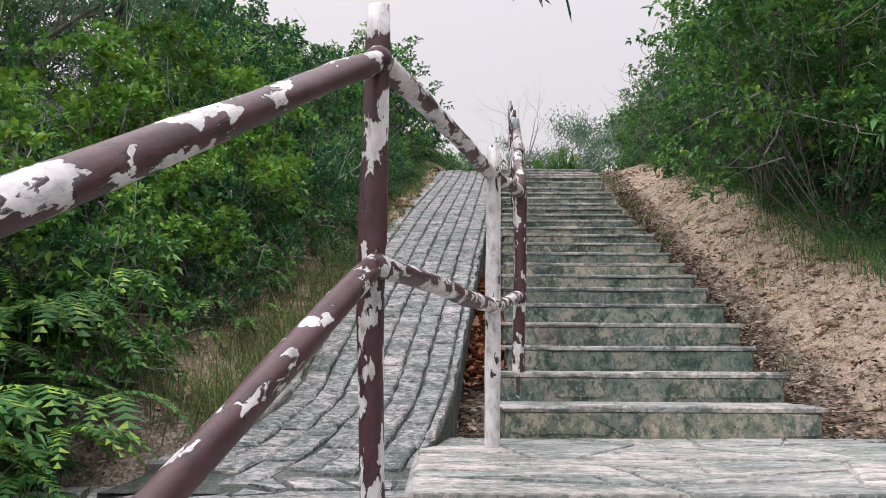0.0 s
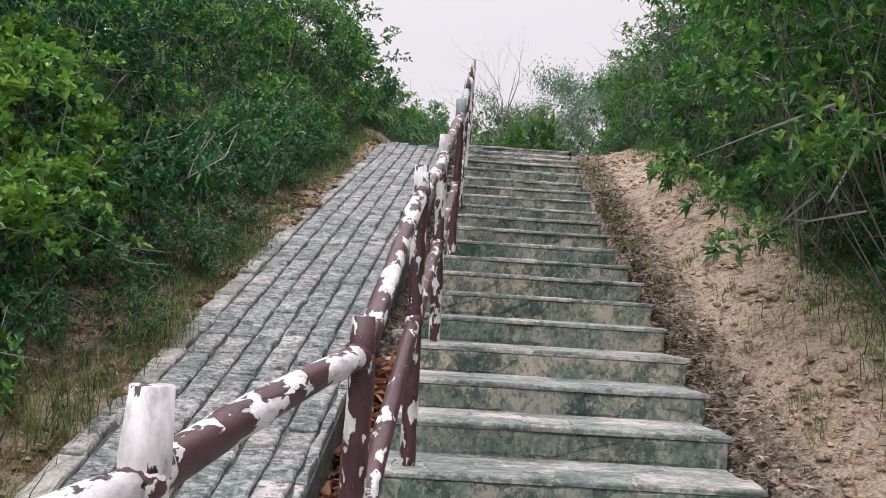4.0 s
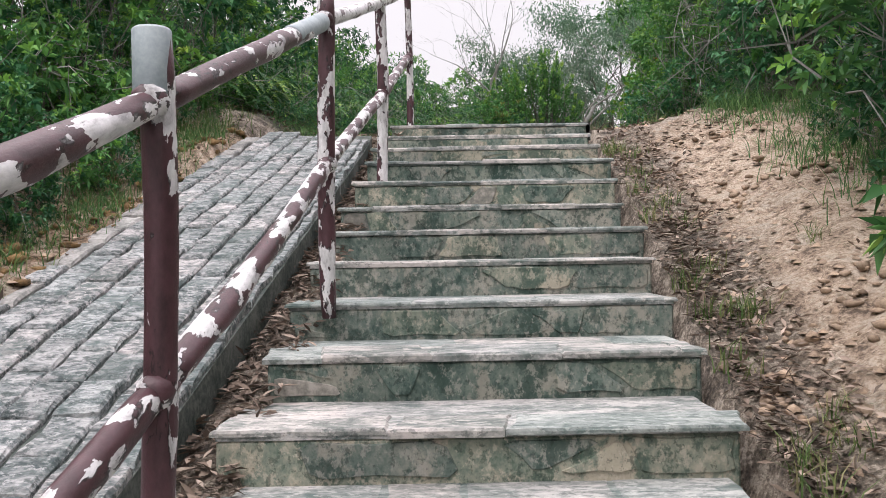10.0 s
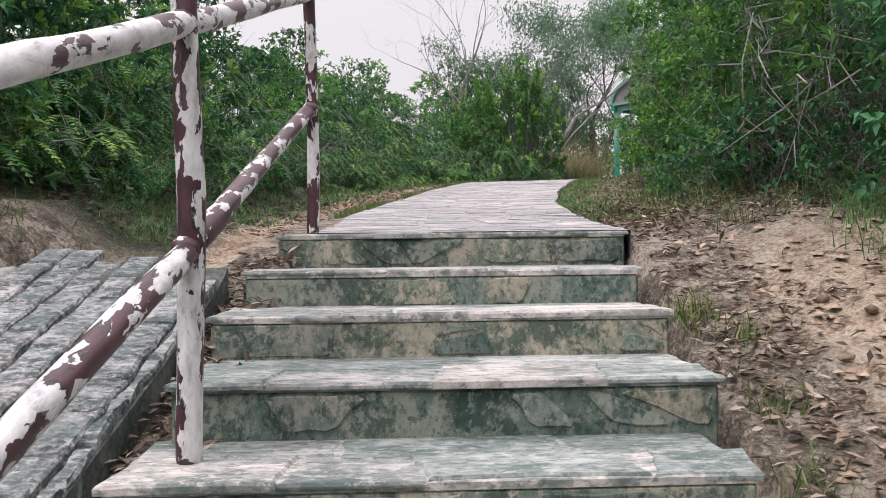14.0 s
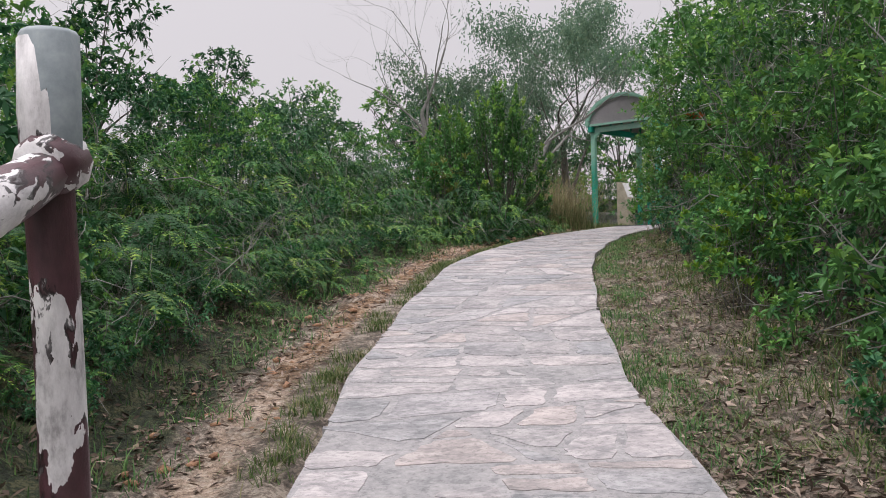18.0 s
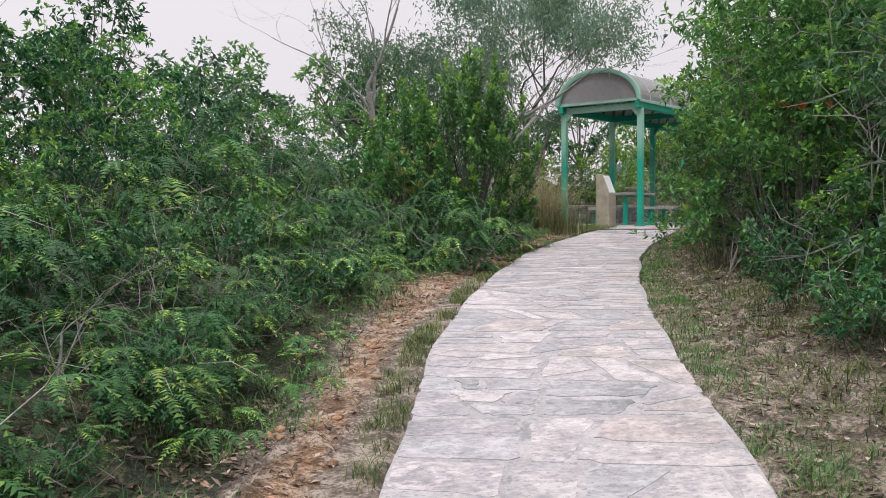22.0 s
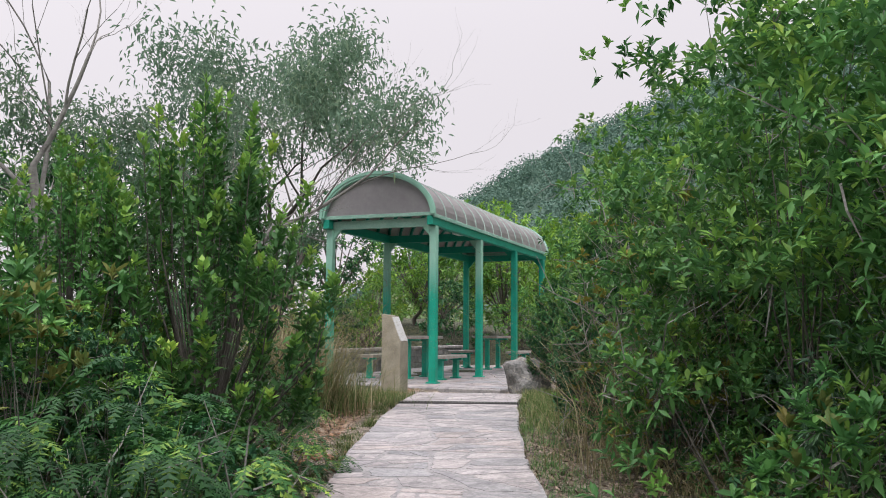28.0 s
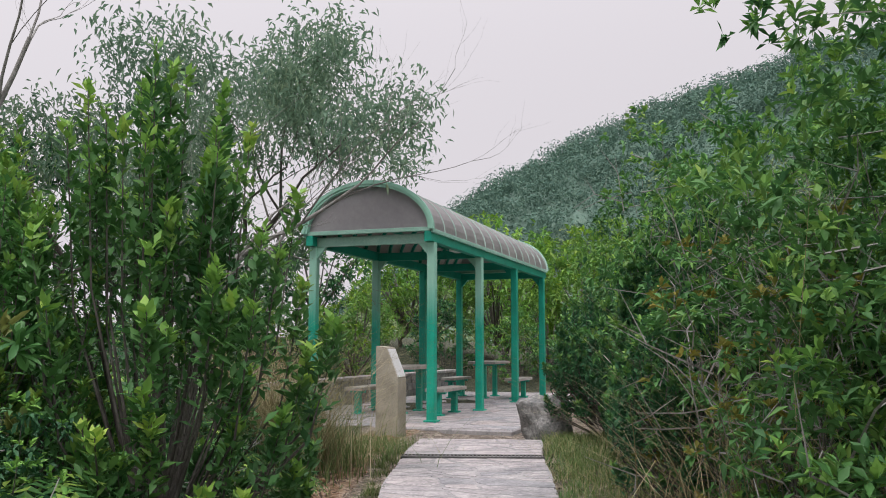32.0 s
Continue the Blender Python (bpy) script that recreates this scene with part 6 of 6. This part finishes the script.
put(BARE[0], 4.4, 36.8, 3.1, 0.85)
put(BARE[1], 5.7, 36.6, 5.1, 0.8)
put(SPARSE2, 6.6, 41.0, 3.0, 1.0)
row(29.0, 31.0, 0.8, 1.95, ["mid", "dark"], 0.5, 0.68)
row(29.0, 34.5, 1.0, 3.3, ["mid", "grey"], 0.85, 1.0)
# round the shelter
for a, n, k, s in ((-1.6, 4.4, "grey", 0.7), (0.6, 5.0, "back", 0.8), (3.0, 5.2, "mid", 0.9), (5.5, 5.0, "back", 0.9), (8.0, 5.2, "mid", 1.0), (10.6, 3.6, "back", 1.1), (11.2, 1.5, "mid", 1.1), (11.0, -0.8, "back", 1.2),
                   (9.5, -3.0, "mid", 1.1), (7.0, -3.4, "mid", 1.2), (4.5, -3.4, "dark", 1.2), (2.4, -3.2, "mid", 1.2), (0.6, -2.9, "mid", 1.05), (13.0, 1.0, "far", 0.9), (12.5, 4.5, "far", 0.9), (12, -3.0, "far", 0.9),
                   (-1.5, 7.0, "far", 0.85), (1.2, 6.8, "far", 0.9), (3.6, 6.6, "far", 0.95), (6.0, 7.2, "far", 1.0), (9.5, 7.0, "far", 1.0), (0.0, 9.5, "far", 1.1), (4.5, 9.8, "far", 1.15), (15.5, 3.0, "far", 1.1), (15.5, -1.5, "far", 1.1)):
    q = Vector(SHELTER) + AX * a + NX * n
    put(LIGHT if k == "far" and a > 12 else prnd.choice(KINDS[k]), q.x, q.y, prnd.uniform(0, 6), s)
# ferns
for y0, y1, step, off, j in ((2.4, 6.5, 0.35, -2.8, 0.35), (7.0, 15.0, 0.8, -3.1, 0.25), (21.5, 33.5, 0.45, -1.6, 0.2), (17.0, 33.5, 0.6, -2.0, 0.2)):
    y = y0
    while y < y1:
        x, yy = beside(y, off + prnd.uniform(-j, j))
        put(prnd.choice(FERNS), x, yy, prnd.uniform(0, 6.28), prnd.uniform(0.55, 1.0), 0.0, gz(x, yy) - 0.02)
        y += step * prnd.uniform(0.6, 1.4)

for k in range(18):
    x, yy = -1.75 - 1.1 * prnd.random(), 3.3 + 1.5 * prnd.random()
    put(prnd.choice(FERNS), x, yy, prnd.uniform(0, 6.28), prnd.uniform(0.9, 1.35), 0.0, gz(x, yy) - 0.02)
for k in range(12):
    x, yy = -1.5 - 0.9 * prnd.random(), 2.5 + 1.7 * prnd.random()
    put(prnd.choice(FERNS), x, yy, prnd.uniform(0, 6.28), prnd.uniform(1.2, 1.7), 0.0, max(gz(x, yy), float(apron_z(x, yy)) - 0.02))
for x, yy, t in ((3.25, 27.85, 1.05), (3.5, 28.3, 1.2), (3.1, 28.4, 1.0)):
    put(KINDS["fern"][0], x, yy, x * 7, t, squash=1.3)
for x, yy, t, k in ((4.3, 29.6, 0.85, "fern"), (4.75, 30.3, 0.8, "fern"), (3.9, 29.2, 0.7, "small")):
    put(KINDS[k][0], x, yy, x * 3, t)
for x, yy, t in ((3.7, 29.85, 1.7), (3.95, 29.5, 1.4), (3.45, 29.5, 1.4)):
    put(FERNS[1], x, yy, x * 11, t, 0.0)
for ob in AWAY:
    if "fresh" in ob:
        put(ob, -9.0 + prnd.uniform(-1, 1), 22 + prnd.uniform(-4, 4), 0, 0.9)


# ---- wooded hill behind ----
RIDGE = ((10, 2), (20, 4), (27, 14), (29.5, 19.5), (33, 23.5), (37, 27.5), (42, 31.8), (52, 37.5), (65, 42), (90, 44), (120, 30), (150, 6))


def hill_z(az, r):
    """Height of the hillside r metres out, az degrees east of north."""
    top = np.interp(az, *zip(*RIDGE))
    return 4 + (top - 2) * smooth(48, 112, r) * (1 - 0.5 * smooth(118, 200, r))


azs, rs = np.concatenate([np.linspace(8, 66, 200), np.linspace(67, 152, 40)]), np.concatenate([np.linspace(42, 125, 110), np.linspace(128, 200, 10)])
A, Rr = np.meshgrid(azs, rs)
HX, HY = 3.3 + Rr * np.sin(np.radians(A)), 25.6 + Rr * np.cos(np.radians(A))
HZ = hill_z(A, Rr) + 0.9 * wave(HX * 0.14, HY * 0.14) + 0.7 * wave(HX * 0.6, HY * 0.6) + 0.5 * np.abs(wave(HX * 1.1 + 4, HY * 1.1)) - 3.0 * (1 - smooth(42, 50, Rr))
i = (np.arange(119)[:, None] * 240 + np.arange(239)[None, :]).ravel()
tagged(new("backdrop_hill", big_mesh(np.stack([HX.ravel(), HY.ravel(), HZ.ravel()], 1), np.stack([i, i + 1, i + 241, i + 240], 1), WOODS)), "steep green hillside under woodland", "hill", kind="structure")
hr = np.random.RandomState(77)
n_w = 2600
wa, wr = hr.uniform(20, 62, n_w), 58 + 62 * hr.uniform(0, 1, n_w) ** 0.8
wx, wy = 3.3 + wr * np.sin(np.radians(wa)), 25.6 + wr * np.cos(np.radians(wa))
wz = hill_z(wa, wr) + hr.uniform(0.4, 2.2, n_w)
for share, mat, label in ((0, L_HILL, "woodland on the hillside, coloured pale and bluish for distance haze"), (1, L_HILL2, "yellow-green woodland patches on the hillside")):
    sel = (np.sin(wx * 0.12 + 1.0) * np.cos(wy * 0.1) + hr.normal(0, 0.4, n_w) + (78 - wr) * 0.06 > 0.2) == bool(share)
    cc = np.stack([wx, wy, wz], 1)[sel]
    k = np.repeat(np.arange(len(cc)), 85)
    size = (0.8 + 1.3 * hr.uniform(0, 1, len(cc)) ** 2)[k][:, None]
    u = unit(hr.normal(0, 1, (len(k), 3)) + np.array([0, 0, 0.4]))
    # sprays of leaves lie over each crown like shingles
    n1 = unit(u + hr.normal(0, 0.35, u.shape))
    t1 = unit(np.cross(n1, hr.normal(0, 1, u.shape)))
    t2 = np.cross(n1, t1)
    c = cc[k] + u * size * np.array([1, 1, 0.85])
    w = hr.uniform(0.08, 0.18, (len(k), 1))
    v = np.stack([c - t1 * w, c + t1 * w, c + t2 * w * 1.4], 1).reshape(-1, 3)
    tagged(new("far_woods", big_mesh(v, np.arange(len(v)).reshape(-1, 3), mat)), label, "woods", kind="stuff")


# ---- grass, litter ----
def blades(name, rr, places, h, w, mat, label, spread=0.5):
    n = len(places)
    z = ground(places[:, 0], places[:, 1]) - 0.01
    b = np.stack([places[:, 0], places[:, 1], z], 1)
    a = rr.uniform(0, 6.28, n)
    H = h * rr.uniform(0.4, 1.25, n)
    lean = np.stack([np.cos(a), np.sin(a), np.zeros(n)], 1) * (H * rr.uniform(0.1, spread, n))[:, None]
    s = np.stack([-np.sin(a), np.cos(a), np.zeros(n)], 1) * w / 2
    up = np.stack([np.zeros(n), np.zeros(n), H], 1)
    if h >= 0.15:
        # long stems arch over, each its own way
        bow = rr.uniform(0.1, 0.75, n)[:, None]
        k = 5
        q = np.linspace(0, 1, k)
        line = [b + lean * 1.2 * t ** 1.8 + up * (t - bow * t ** 2.6 * 0.75) for t in q]
        v = np.stack([p + s * sg * (1 - 0.85 * t) for p, t in zip(line, q) for sg in (-1, 1)], 1).reshape(-1, 3)
        i = np.arange(n)[:, None] * 2 * k
        f = np.concatenate([i + np.array([[j, j + 1, j + 3, j + 2]]) for j in range(0, 2 * k - 2, 2)], 1).reshape(-1, 4)
        return tagged(new(name, big_mesh(v, f, mat)), label, "grass", kind="stuff")
    m = b + lean * 0.3 + up * 0.6
    v = np.stack([b - s, b + s, m + s * 0.7, m - s * 0.7, b + lean + up], 1).reshape(-1, 3)
    i = np.arange(n)[:, None] * 5
    f = np.concatenate([i + np.array([[0, 1, 2]]), i + np.array([[0, 2, 3]]), i + np.array([[3, 2, 4]])], 1).reshape(-1, 3)
    return tagged(new(name, big_mesh(v, f, mat)), label, "grass", kind="stuff")


def strip(rr, n, y0, y1, o0, o1, clump=0.0):
    ys = rr.uniform(y0, y1, n)
    os = rr.uniform(o0, o1, n)
    if clump:
        cy = rr.uniform(y0, y1, max(1, n // 40))
        co = rr.uniform(o0, o1, max(1, n // 40))
        k = rr.randint(0, len(cy), n)
        ys, os = cy[k] + rr.normal(0, clump, n), co[k] + rr.normal(0, clump, n)
    return np.array([beside(y, o) for y, o in zip(ys, os)])


nr = np.random.RandomState(3)
blades("verge_grass", nr, strip(nr, 22000, 16.8, 34.0, 0.74, 1.9, 0.1), 0.045, 0.006, L_GRASS, "short mixed green and straw grass along the path", 3.0)
blades("verge_grass", nr, strip(nr, 6500, 16.8, 34.0, 0.76, 1.1, 0.06), 0.06, 0.006, L_FRESH, "green grass fringe along the paving", 2.0)
blades("dry_grass", nr, strip(nr, 7000, 15.8, 34.0, 0.85, 2.2, 0.15), 0.035, 0.005, L_DRY, "dry fallen stems in the verge", 5.0)
blades("verge_grass", nr, strip(nr, 5500, 16.8, 34.0, 0.74, 2.2, 0.12), 0.06, 0.007, L_FRESH, "fresh green tufts in the verge", 2.0)
blades("verge_grass", nr, strip(nr, 6000, 15.8, 33.5, 1.4, 2.4, 0.1), 0.16, 0.007, L_GRASS, "longer tufted grass under the shrubs", 0.8)
blades("verge_grass", nr, strip(nr, 7000, 17.6, 34.0, -0.94, -0.78, 0.045), 0.07, 0.006, L_GRASS, "thin strip of grass between path and bare earth", 2.2)
blades("verge_grass", nr, strip(nr, 7000, 16.0, 34.0, -2.1, -1.3, 0.1), 0.08, 0.007, L_FRESH, "fresh green blades at the foot of the bank", 2.0)
blades("verge_grass", nr, strip(nr, 6000, 16.0, 34.0, -2.1, -1.4, 0.12), 0.07, 0.006, L_FRESH, "grass tufts at the foot of the fern bank", 1.6)
blades("bank_grass", nr, strip(nr, 8500, 4.0, 15.5, 1.7, 2.6, 0.1), 0.26, 0.006, L_FRESH, "fresh green grass tufts along the top of the earth bank", 1.6)
blades("bank_grass", nr, strip(nr, 800, 9.0, 15.5, 0.82, 0.98, 0.045), 0.1, 0.006, L_GRASS, "a few grass tufts beside the steps", 1.6)
blades("bank_grass", nr, strip(nr, 500, 5.0, 13.0, 1.0, 1.7, 0.04), 0.08, 0.005, L_GRASS, "small grass tufts on the bare bank", 1.8)
blades("dry_grass", nr, strip(nr, 350, 4.3, 15.5, 0.9, 2.3), 0.03, 0.006, L_DRY, "dry stems lying on the bank", 6.0)
for cy, cx, n in ((4.35, -1.1, 260), (4.8, -0.93, 420), (5.25, -0.86, 420), (5.8, -0.88, 300), (6.7, -0.9, 160), (7.6, -0.8, 140)):
    blades("grass_clump", nr, np.stack([nr.normal(cx, 0.13, n), nr.normal(cy, 0.15, n)], 1), 0.42, 0.006, L_GRASS, "yellow-green grass clump hanging over the ramp edge", 1.3)
blades("bank_grass", nr, strip(nr, 700, 4.0, 8.0, -2.7, -2.1, 0.08), 0.3, 0.006, L_GRASS, "long yellow-green grass clumps beside the ramp", 1.4)
blades("bank_grass", nr, strip(nr, 9000, 4.0, 15.6, -3.1, -2.05, 0.14), 0.1, 0.006, L_GRASS, "grass tufts beside the sett ramp", 2.0)
blades("dry_grass", nr, np.stack([nr.normal(6.2, 0.3, 1300), nr.normal(34.1, 0.35, 1300)], 1), 1.45, 0.007, L_DRY, "tall straw-coloured grass beside the shelter", 1.5)
blades("dry_grass", nr, np.stack([nr.normal(6.3, 0.4, 1200), nr.normal(34.0, 0.4, 1200)], 1), 0.8, 0.007, L_GRASS, "green grass under the straw beside the shelter", 1.5)


blades("verge_grass", nr, np.stack([nr.normal(7.5, 0.45, 2600), nr.normal(35.0, 0.55, 2600)], 1), 0.13, 0.006, L_GRASS, "rough grass round the sign plinth", 1.4)
blades("verge_grass", nr, strip(nr, 6000, 31.5, 35.5, 0.8, 1.6, 0.1), 0.14, 0.006, L_GRASS, "rough grass beside the boulder", 1.4)


def litter(name, rr, places, ll, lw, mat, label, lift=0.012):
    n = len(places)
    z = ground(places[:, 0], places[:, 1]) + rr.uniform(0.003, lift, n)
    d = rr.normal(0, 1, (n, 3)) * np.array([1, 1, 0.25])
    v, f = leaves(rr, np.stack([places[:, 0], places[:, 1], z], 1), d, ll, lw, 0.3, -0.05)
    return tagged(new(name, big_mesh(v, f, mat)), label, "leaf litter", kind="stuff")


litter("leaf_litter", nr, strip(nr, 3400, 4.5, 15.3, 0.78, 1.15), 0.06, 0.019, L_LITTER, "dry brown leaves along the edge of the steps", 0.03)
litter("leaf_litter", nr, strip(nr, 1600, 4.5, 13.0, 0.77, 0.98), 0.058, 0.019, L_BROWN, "dark fallen leaves packed beside the steps", 0.03)
litter("leaf_litter", nr, strip(nr, 900, 4.5, 15.4, 1.0, 2.6, 0.2), 0.06, 0.016, L_LITTER, "scattered dry leaves on the earth bank")
litter("leaf_litter", nr, strip(nr, 5200, 4.0, 15.3, -1.06, -0.74), 0.068, 0.022, L_LITTER, "dry leaves in the gutter beside the steps", 0.05)
litter("leaf_litter", nr, strip(nr, 1800, 15.6, 18.2, 0.8, 2.0), 0.06, 0.02, L_LITTER, "dry leaves where the verge begins")
litter("rust_leaf_litter", nr, strip(nr, 900, 5.3, 7.8, -1.04, -0.78), 0.11, 0.05, L_RUST, "rust-coloured leaves heaped in the gutter", 0.08)
litter("leaf_litter", nr, strip(nr, 11000, 16, 34, 0.85, 2.6), 0.06, 0.02, L_LITTER, "dry leaves under the shrubs")
litter("leaf_litter", nr, strip(nr, 6000, 16, 34, 0.9, 2.6, 0.2), 0.06, 0.02, L_BROWN, "dark leaves under the shrubs")
litter("leaf_litter", nr, strip(nr, 9000, 16, 34, -2.4, -1.45, 0.15), 0.06, 0.024, L_BROWN, "dark leaves at the foot of the fern bank")
litter("leaf_litter", nr, strip(nr, 4500, 16, 34, -1.6, -1.0), 0.055, 0.018, L_LITTER, "dry leaves below the ferns")
litter("leaf_litter", nr, strip(nr, 3500, 3, 15, -3.4, -1.9), 0.06, 0.018, L_LITTER, "dry leaves on the verge beside the ramp")
blades("dry_grass", nr, strip(nr, 3000, 26.5, 31.5, 1.7, 2.4, 0.15), 0.4, 0.006, L_DRY, "long dry grass leaning under the shrubs", 2.0)
blades("dry_grass", nr, np.stack([nr.normal(7.4, 0.3, 480), nr.normal(29.0, 0.4, 480)], 1), 1.6, 0.007, L_DRY, "tall tangled straw grass among yellowing shrubs", 1.5)


# ---- clods and pebbles on the bare earth ----
def clods(name, rr, places, size, mat, label):
    n = len(places)
    base8 = np.array([(1, 0, 0), (0.3, 0.9, 0), (-0.8, 0.5, 0), (-0.7, -0.6, 0), (0.4, -0.9, 0), (0.1, 0.1, 0.8)], float)
    tri = np.array([(0, 1, 5), (1, 2, 5), (2, 3, 5), (3, 4, 5), (4, 0, 5)])
    z = ground(places[:, 0], places[:, 1]) - 0.004
    s = size * rr.uniform(0.3, 1.5, n) ** 1.5
    a = rr.uniform(0, 6.28, n)
    b = base8[None] * (1 + rr.normal(0, 0.22, (n, 6, 1))) * s[:, None, None]
    x = b[:, :, 0] * np.cos(a)[:, None] - b[:, :, 1] * np.sin(a)[:, None]
    y = b[:, :, 0] * np.sin(a)[:, None] + b[:, :, 1] * np.cos(a)[:, None]
    v = np.stack([x + places[:, 0:1], y + places[:, 1:2], b[:, :, 2] * 0.8 + z[:, None]], 2).reshape(-1, 3)
    f = (np.arange(n)[:, None, None] * 6 + tri[None]).reshape(-1, 3)
    return tagged(new(name, big_mesh(v, f, mat)), label, "clods", kind="stuff")


CLOD = surface("earth_clod", [(0.13, 0.09, 0.062), (0.3, 0.215, 0.152), (0.46, 0.35, 0.265)], 6, 50, 0.95, 0.8, vary=0.25, island=True)


def lumps(name, rr, places, size, mat, label):
    """Rounded broken lumps, half sunk."""
    bm = bmesh.new()
    bmesh.ops.create_icosphere(bm, subdivisions=1, radius=1)
    unit_v = np.array([tuple(v.co) for v in bm.verts])
    tri = np.array([[v.index for v in f.verts] for f in bm.faces])
    bm.free()
    n = len(places)
    z = ground(places[:, 0], places[:, 1])
    s = size * rr.uniform(0.35, 1.0, n) ** 1.6
    q = unit_v[None] * (1 + 0.3 * np.sin(unit_v[None] @ rr.normal(0, 2.2, (n, 3, 1)) + rr.uniform(0, 6, (n, 1, 1))) + rr.normal(0, 0.14, (n, len(unit_v), 1)))
    q = q * (rr.uniform(0.7, 1.4, (n, 1, 3)) * np.array([1, 1, 0.55])) * s[:, None, None]
    v = (q + np.stack([places[:, 0], places[:, 1], z + s * 0.05], 1)[:, None, :]).reshape(-1, 3)
    f = (np.arange(n)[:, None, None] * len(unit_v) + tri[None]).reshape(-1, 3)
    return tagged(new(name, big_mesh(v, f, mat)), label, "clods", kind="stuff")


MOSS = surface("ochre_moss", [(0.06, 0.04, 0.02), (0.17, 0.1, 0.04), (0.3, 0.19, 0.09)], 8, 60, 0.95, 1.0, vary=0.25, island=True, depth=0.02)
lumps("earth_clods", nr, strip(nr, 700, 4.5, 15.5, 1.0, 2.0, 0.15), 0.034, CLOD, "broken lumps of dry earth on the bank")
lumps("moss_clods", nr, strip(nr, 420, 4.5, 15.2, -2.35, -1.95), 0.045, MOSS, "ochre moss and crumbling earth along the ramp")
lumps("earth_clods", nr, strip(nr, 260, 17.5, 34, -1.6, -1.0), 0.035, CLAY, "small clods on the bare strip beside the path")
lumps("clay_clods", nr, np.stack([nr.normal(4.75, 0.4, 300), nr.normal(30.9, 0.3, 300)], 1), 0.05, CLAY, "crumbling orange clay at the foot of the bank")
lumps("clay_clods", nr, np.stack([nr.normal(3.9, 0.3, 400), nr.normal(28.3, 0.7, 400)], 1), 0.05, CLAY, "crumbling orange clay below the ferns")
clods("earth_clods", nr, strip(nr, 3800, 4.5, 15.5, 0.95, 2.3), 0.016, CLOD, "crumbled earth and pebbles on the bank")
clods("earth_clods", nr, strip(nr, 1800, 4, 15, -2.8, -1.95), 0.016, CLOD, "crumbled earth beside the ramp")
litter("leaf_litter", nr, strip(nr, 700, 4.5, 15.4, 0.95, 2.1, 0.12), 0.06, 0.02, L_BROWN, "brown leaves scattered over the earth bank", 0.03)
litter("leaf_litter", nr, strip(nr, 1500, 4.5, 15.3, -2.5, -1.9, 0.15), 0.06, 0.02, L_BROWN, "brown leaves on the verge beside the ramp", 0.03)
blades("dry_grass", nr, strip(nr, 2600, 4.0, 9.0, 1.0, 2.3, 0.12), 0.06, 0.005, L_DRY, "straw matted on the earth bank", 4.0)
blades("bank_grass", nr, strip(nr, 3500, 7.0, 15.2, -2.45, -2.1, 0.09), 0.16, 0.006, L_FRESH, "dark grass hanging over the ramp's edge", 1.4)

# ---- tree whose long leaves hang over the steps ----
gum = empty("tree", (-3.3, 7.9, 3.0))
stem = [Vector(p) for p in ((0, 0, -0.6), (0.15, -0.1, 1.0), (0.5, -0.2, 2.0), (1.2, -0.4, 2.5), (2.4, -0.6, 2.3), (4.2, -0.7, 1.62))]
part("trunk", mesh_of(*tube(stem, [0.07, 0.06, 0.045, 0.03, 0.016, 0.006], 8, False), BARK, True), gum)
gr = np.random.RandomState(9)
pts = []
for s in np.linspace(0.35, 1.0, 60):
    k = s * 5
    i = min(4, int(k))
    pts.append(np.array(stem[i].lerp(stem[i + 1], k - i)))
pts = np.repeat(np.array(pts), 5, 0) + gr.normal(0, 0.1, (300, 3))
tagged(part("crown", leaf_mesh(leaves(gr, pts, gr.normal(0, 0.5, (300, 3)) + np.array([0.2, 0, -0.7]), 0.26, 0.032, 0.1, 0.15, True), L_DARK, gr.uniform(0, 1, 300)), gum, "long narrow drooping leaves"), kind="stuff")
tagged(gum, "slender tree with long narrow leaves hanging over the steps", "tree")
